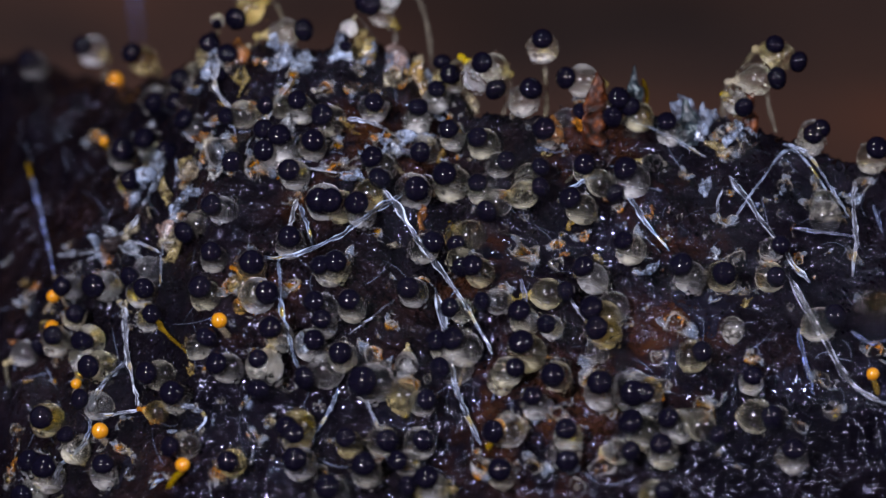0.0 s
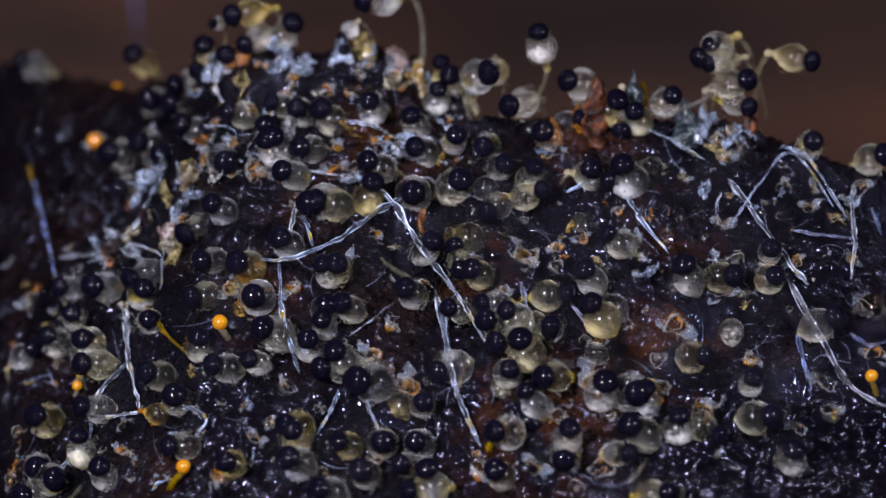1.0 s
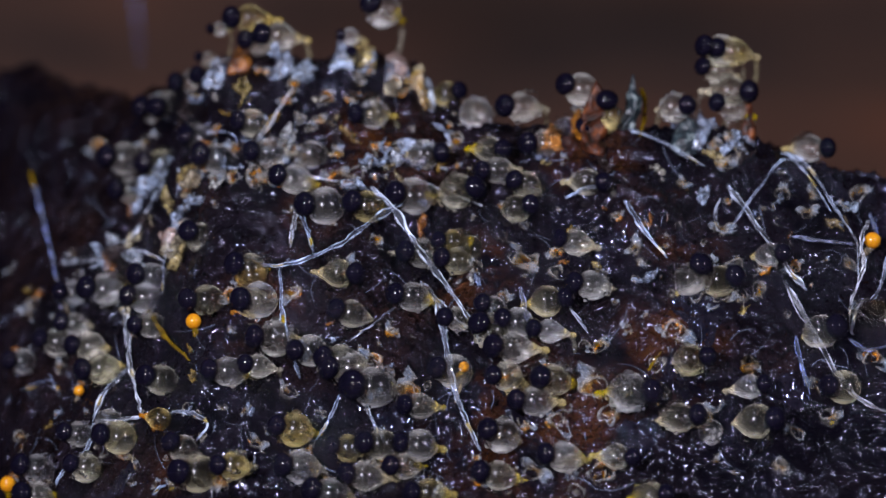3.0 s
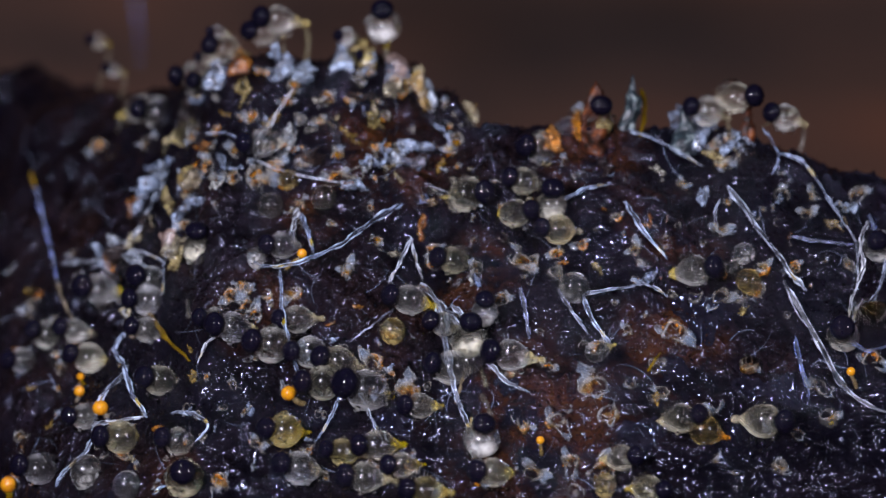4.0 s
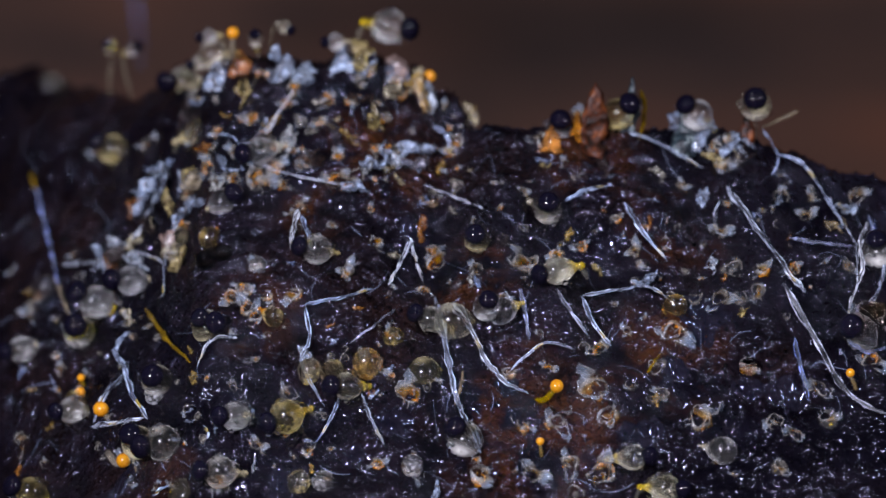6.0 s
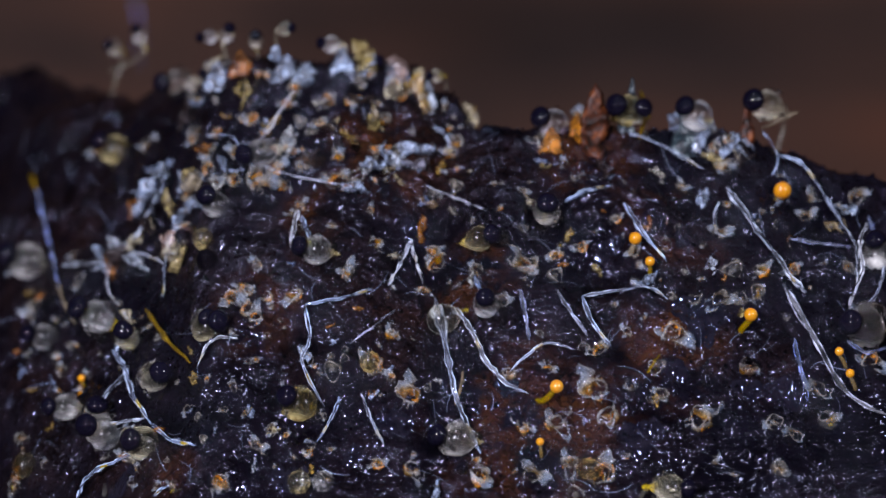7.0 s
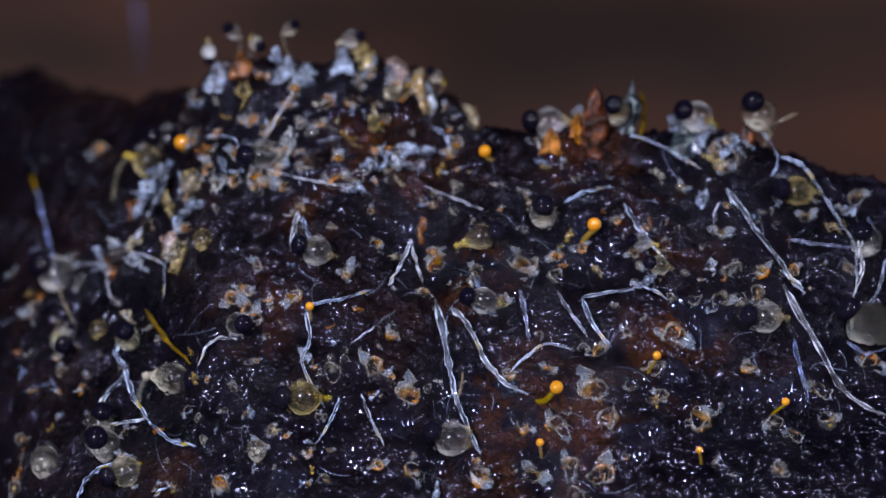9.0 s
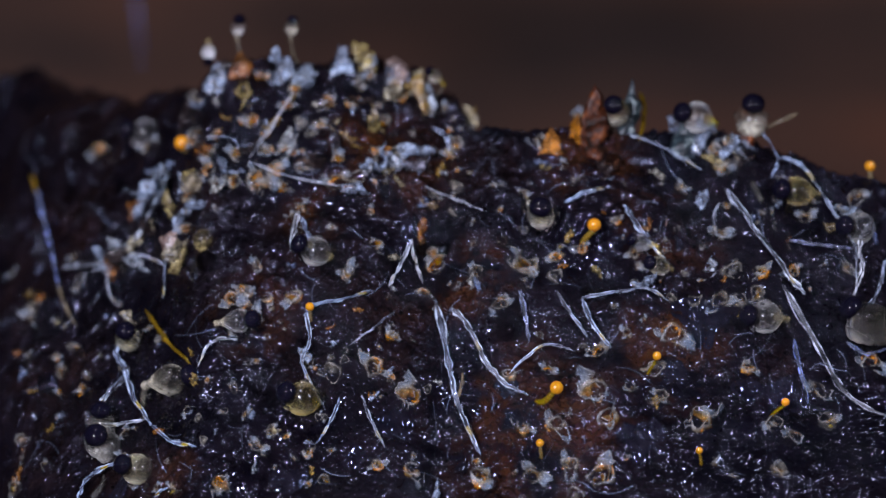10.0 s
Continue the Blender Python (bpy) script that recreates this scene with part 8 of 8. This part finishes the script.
    go(186, 8.3, 4.0, 1.11, (4, -7.04, 6.73, 3.76, -.73, -.66, .17), (4.5, -6.93, 6.64, 3.85, -.13, -.97, .2), (5, -6.82, 6.54, 3.95, -.16, -.78, .6), (5.5, -6.7, 6.44, 4.05, .88, -.37, .29), (7, -6.47, 6.25, 4.49, -.39, -.37, .84), (7.5, -6.29, 6.09, 4.43, .05, -.65, .76), (8, -6.29, 6.09, 4.43, .78, -.54, .31))
    go(187, 5.97, 4.0, .53, (4, -4.59, 4.64, 4.12, -.79, -.56, .24), (4.5, -4.71, 4.74, 4.13, -.93, -.37, .07), (5, -4.87, 4.88, 4.11, -.93, -.37, -.06), (5.5, -4.87, 4.88, 4.12, -.93, -.37, -.04))
    go(188, 8.3, 4.0, 1.03, (4, -7.39, 7.03, 4.39, -.76, -.63, .17), (4.5, -7.33, 6.98, 4.38, -.61, -.77, -.2), (5.5, -7.21, 6.87, 4.35, -.1, -.99, -.12), (7, -7.03, 6.72, 4.31, -.56, -.82, .14), (7.5, -6.97, 6.67, 4.3, -.76, -.62, .21), (8, -6.33, 6.13, 4.46, .89, -.37, .27))
    go(189, 6.04, 3.8, 0, (3.8, -5.3, 3.98, 2.31, .85, -.47, .22), (4, -5.29, 3.97, 2.32, .9, -.37, .23), (4.5, -5.3, 3.98, 2.31, .79, -.49, .37), (5, -5.18, 3.88, 2.34, .91, -.37, .21), (5.7, -5.1, 3.84, 2.38, .88, -.37, .31))
    go(190, 5.3999999999999995, 3.8, 0, (3.8, 2.22, 1.29, .8, -.05, -.76, .65), (4, 2.22, 1.29, .8, .06, -.58, .81), (4.5, 2.22, 1.29, .8, .57, -.38, .73), (5.3, 2.23, 1.3, .81, .68, -.37, .64))
    go(191, 4.6, 3.8, 0, (3.8, 2.35, .96, .33, -.86, -.5, -.1), (4, 2.35, .96, .33, -.86, -.5, .1), (4.5, 2.35, .96, .33, -.92, -.38, .12))
    go(192, 4.1, 4.0, .84, (4, 7.1, 2.7, 2.65, -.78, -.56, .27))
    go(193, None, 4.0, 0, (4, 8.94, 1.38, .06, -.18, -.98, .11), (5.5, 8.93, 1.29, -.03, -.14, -.92, .38), (7, 8.91, 1.21, -.13, -.18, -.65, .74), (7.5, 8.91, 1.19, -.16, .03, -.73, .69), (8, 8.84, 1.28, -.03, .23, -.8, .55), (8.5, 8.77, 1.37, .1, .16, -.83, .54), (9, 8.69, 1.46, .22, -.25, -.91, .34), (9.5, 8.62, 1.55, .35, -.55, -.79, .27), (10, 8.55, 1.65, .48, -.73, -.69, -.01))
    go(194, 8.0, 3.8, 0, (3.8, -4.58, .13, -1.52, -.9, -.41, .15), (4, -4.59, .13, -1.51, -.92, -.37, .16), (4.5, -4.63, .15, -1.51, -.71, -.69, .16), (5.5, -4.73, .24, -1.49, -.45, -.88, .15), (7, -4.89, .37, -1.46, .31, -.95, .05), (7.5, -4.94, .41, -1.45, .91, -.42, 0), (7.9, -4.64, .14, -1.53, .9, -.37, -.24))
    go(195, 5.3999999999999995, 4.0, 0, (4, -4.22, -.09, -1.66, -.85, -.51, .15), (5.3, -4.22, -.09, -1.66, -.88, -.42, .21))
    go(196, 4.1, 4.0, 0, (4, -2.95, -.01, -1.49, -.93, -.37, 0))
    go(197, 5.3999999999999995, 4.0, 0, (4, -2.42, -.77, -2.75, -.91, -.42, .04), (5.3, -2.45, -.77, -2.74, -.92, -.37, .1))
    go(198, 4.3, 4.0, 0, (4, -3.28, .95, .01, -.82, -.58, .04), (4.2, -3.32, 1.08, .2, -.14, -.37, .92))
    go(199, 9.3, 4.7, .61, (4.7, -3.93, 4.3, 4.35, -.76, -.64, .15), (5.5, -3.93, 4.3, 4.35, -.19, -.83, .53), (7, -3.93, 4.3, 4.35, 0, -.88, .47), (7.5, -3.93, 4.3, 4.35, 0, -.76, .65), (8, -3.93, 4.3, 4.36, .15, -.37, .92), (8.5, -3.9, 4.3, 4.43, .33, -.37, .87), (9, -3.93, 4.3, 4.35, .41, -.78, -.48))
    go(200, None, 4.5, .81, (4.5, -3.46, 4.3, 4.69, -.85, -.37, .39), (5, -3.32, 4.3, 4.62, .22, -.57, -.79), (5.5, -3.32, 4.3, 4.62, .58, -.53, -.62), (7, -3.32, 4.3, 4.62, .68, -.73, -.03), (7.5, -3.32, 4.3, 4.62, .79, -.6, .11), (8, -3.29, 4.3, 4.63, .65, -.55, .53), (8.5, -3.26, 4.3, 4.64, .74, -.58, .34), (9, -3.23, 4.3, 4.64, .6, -.73, .34), (9.5, -3.2, 4.3, 4.65, .57, -.64, .51), (10, -3.18, 4.3, 4.66, .13, -.66, .74))
    go(201, 8.8, 4.5, 0, (4.5, -4.45, 1.76, .93, .9, -.37, .22), (5, -4.53, 1.79, .9, .92, -.37, .15), (5.7, -4.54, 1.82, .94, .83, -.37, .42), (6.8, -4.66, 1.86, .88, -.37, -.83, .43), (7, -4.66, 1.86, .88, -.51, -.7, .49), (7.5, -4.66, 1.86, .88, -.75, -.62, .24), (8.7, -4.66, 1.86, .88, -.84, -.38, .39))
    go(202, None, 5.3, .59, (5.3, 5.27, 2.7, 2.75, -.61, -.61, .5), (10, 5.27, 2.7, 2.75, -.76, -.63, .18))
    go(203, None, 5.4, 0, (5.4, 2.14, 1.29, .8, .05, -.96, .29), (10, 2, 1.24, .73, .01, -.96, .29))
    go(204, 6.42, 4.6, 0, (4.6, 2.34, .42, -.48, -.83, -.54, .12), (5, 2.34, .42, -.48, -.83, -.37, -.42), (5.5, 2.33, .42, -.48, -.91, -.37, -.19))
    go(205, 9.7, 4.6, 0, (4.6, .7, .94, .21, -.38, -.92, .08), (5.7, .7, .94, .21, -.26, -.96, .13), (6.8, .7, .94, .21, .6, -.78, .16), (7.5, .72, .94, .21, .92, -.37, .14), (8, .72, .94, .21, .89, -.37, .27), (8.5, .74, .93, .21, .92, -.37, .16), (9, .76, .93, .23, .88, -.37, .31), (9.5, .78, .91, .23, .9, -.37, .23))
    go(206, 5.92, 4.5, 0, (4.5, -.2, -.47, -2.4, -.92, -.37, .11), (5.7, -.39, -.48, -2.39, -.93, -.37, .04))
    go(207, 8.0, 5.4, 0, (5.4, -4.8, .22, -1.59, .47, -.88, .06), (7, -4.8, .22, -1.59, .56, -.79, .23), (7.5, -4.8, .22, -1.59, .91, -.38, .16), (7.9, -4.58, .07, -1.6, .93, -.37, -.04))
    go(208, 6.25, 4.5, 0, (4.5, -4.45, -1.74, -4.49, -.92, -.39, .02), (5.5, -4.48, -1.73, -4.49, -.93, -.37, .07))
    go(209, 6.39, 5.2, 0, (5.2, -8.09, -1.68, -4.97, -.9, -.38, .23), (5.7, -8.25, -1.63, -4.91, -.86, -.37, .34))
    go(210, 9.3, 4.5, 0, (4.5, -6.98, 4.73, 2.05, -.88, -.37, .3), (7, -6.94, 4.73, 2.07, -.79, -.37, .49), (7.5, -6.82, 4.59, 2, -.81, -.53, .27), (8, -6.82, 4.59, 2, .63, -.77, .1), (8.5, -6.26, 4.49, 2.13, .91, -.37, .21), (9, -6.17, 4.08, 1.81, .89, -.37, -.27))
    go(211, 6.04, 4.5, 0, (4.5, -7.46, 1.11, -1.66, -.83, -.56, .02), (5, -7.46, 1.11, -1.66, .09, -.95, .31), (5.7, -7.46, 1.11, -1.66, -.1, -.99, .13))
    go(212, 6.1, 5.4, 0, (5.4, -5.38, -1.14, -3.89, -.91, -.37, .2), (5.7, -5.65, -1.11, -3.94, -.92, -.37, -.12))
    go(213, 6.41, 5.5, 0, (5.5, -4.18, -1.13, -3.38, -.76, -.65, -.01))
    go(214, 6.38, 5.5, 0, (5.5, -1.92, -.82, -2.79, -.79, -.62, 0))
    go(215, 5.89, 4.5, .42, (4.5, -8.49, 7.7, 3.98, -.85, -.46, .26), (5, -8.49, 7.7, 3.98, -.34, -.92, .19), (5.5, -8.49, 7.7, 3.98, .07, -.99, .1))
    go(216, None, 7.0, 1.01, (7, -4.56, 4.61, 4.47, .29, -.69, .67), (7.5, -4.56, 4.61, 4.47, .14, -.71, .69), (8, -4.51, 4.57, 4.51, .08, -.89, .45), (9, -4.41, 4.49, 4.58, -.48, -.84, .26), (9.5, -4.36, 4.45, 4.62, -.13, -.9, .42), (10, -4.31, 4.4, 4.66, .12, -.68, .73))
    go(217, 8.0, 7.0, .46, (7, 3.89, 2.7, 2.83, .71, -.68, .18), (7.9, 3.89, 2.7, 2.83, .74, -.64, .21))
    go(218, None, 7.0, 0, (7, -7.01, -.56, -3.48, .09, -.62, .78), (8, -6.99, -.58, -3.5, .12, -.56, .82), (8.5, -6.96, -.6, -3.53, .2, -.73, .66), (10, -6.89, -.66, -3.59, -.03, -.53, .85))
    go(219, None, 7.0, 0, (7, -6.94, -.65, -3.58, -.54, -.84, .01), (7.5, -6.94, -.65, -3.58, -.89, -.46, -.01), (8, -6.93, -.69, -3.63, -.79, -.6, .12), (8.5, -6.93, -.73, -3.68, -.12, -.98, -.17), (10, -6.91, -.86, -3.83, -.15, -.97, .19))
    go(220, None, 7.0, 0, (7, -6.44, .74, -1.79, -.19, -.94, .27), (10, -6.44, .74, -1.79, -.09, -.94, .32))
    go(221, 9.5, 7.0, 0, (7, -8.64, 2.65, -.28, -.87, -.37, .33), (7.5, -8.01, 2.38, -.51, -.87, -.49, .11), (8, -8.01, 2.38, -.51, -.67, -.7, .24), (9.4, -8.01, 2.38, -.51, -.73, -.54, .42))
    go(222, None, 7.0, .31, (7, -.14, 4.12, 3.61, -.76, -.65, -.06), (8.5, -.14, 4.12, 3.61, -.7, -.46, .55), (10, -.16, 4.14, 3.62, -.68, -.37, .63))
    go(223, None, 9.0, 0, (9, -5.77, 4.49, 2.31, -.87, -.46, .18), (9.5, -6.02, 4.73, 2.4, -.87, -.37, .33), (10, -6.33, 4.94, 2.45, -.9, -.37, .23))
    go(224, None, 9.0, 0, (9, -4.18, .03, -1.46, .38, -.9, -.22), (9.5, -4.17, .03, -1.46, .93, -.37, -.02), (10, -4.18, .03, -1.46, .86, -.51, .09))
    go(225, None, 9.0, 0, (9, -6.39, -1.42, -4.48, -.89, -.37, -.27), (9.5, -6.14, -1.39, -4.4, -.54, -.83, .14), (10, -6.14, -1.39, -4.4, -.72, -.66, .21))
    go(226, None, 9.0, 0, (9, 7.32, 1.98, 1.2, -.81, -.58, .06), (10, 7.32, 1.98, 1.2, -.81, -.59, .08))
    go(227, None, 9.0, 0, (9, 6.54, -.03, -1.38, -.83, -.55, .06), (10, 6.54, -.03, -1.38, -.83, -.56, .08))
    go(228, None, 9.0, .49, (9, 3.58, 2.7, 2.89, -.13, -.97, .22), (10, 3.58, 2.7, 2.89, -.13, -.96, .25))
    go(229, None, 9.0, 0, (9, 4.08, .78, .13, -.91, -.37, .19), (10, 4.08, .78, .13, -.9, -.37, .23))
    go(230, None, 9.0, 0, (9, 4.41, .5, -.32, -.73, -.67, .14), (10, 4.41, .5, -.32, -.73, -.66, .17))
    go(231, None, 5.0, 0, (5, -2.59, .92, -.05, -.9, -.4, .17), (10, -2.62, .93, -.04, -.85, -.37, .38))


motions()
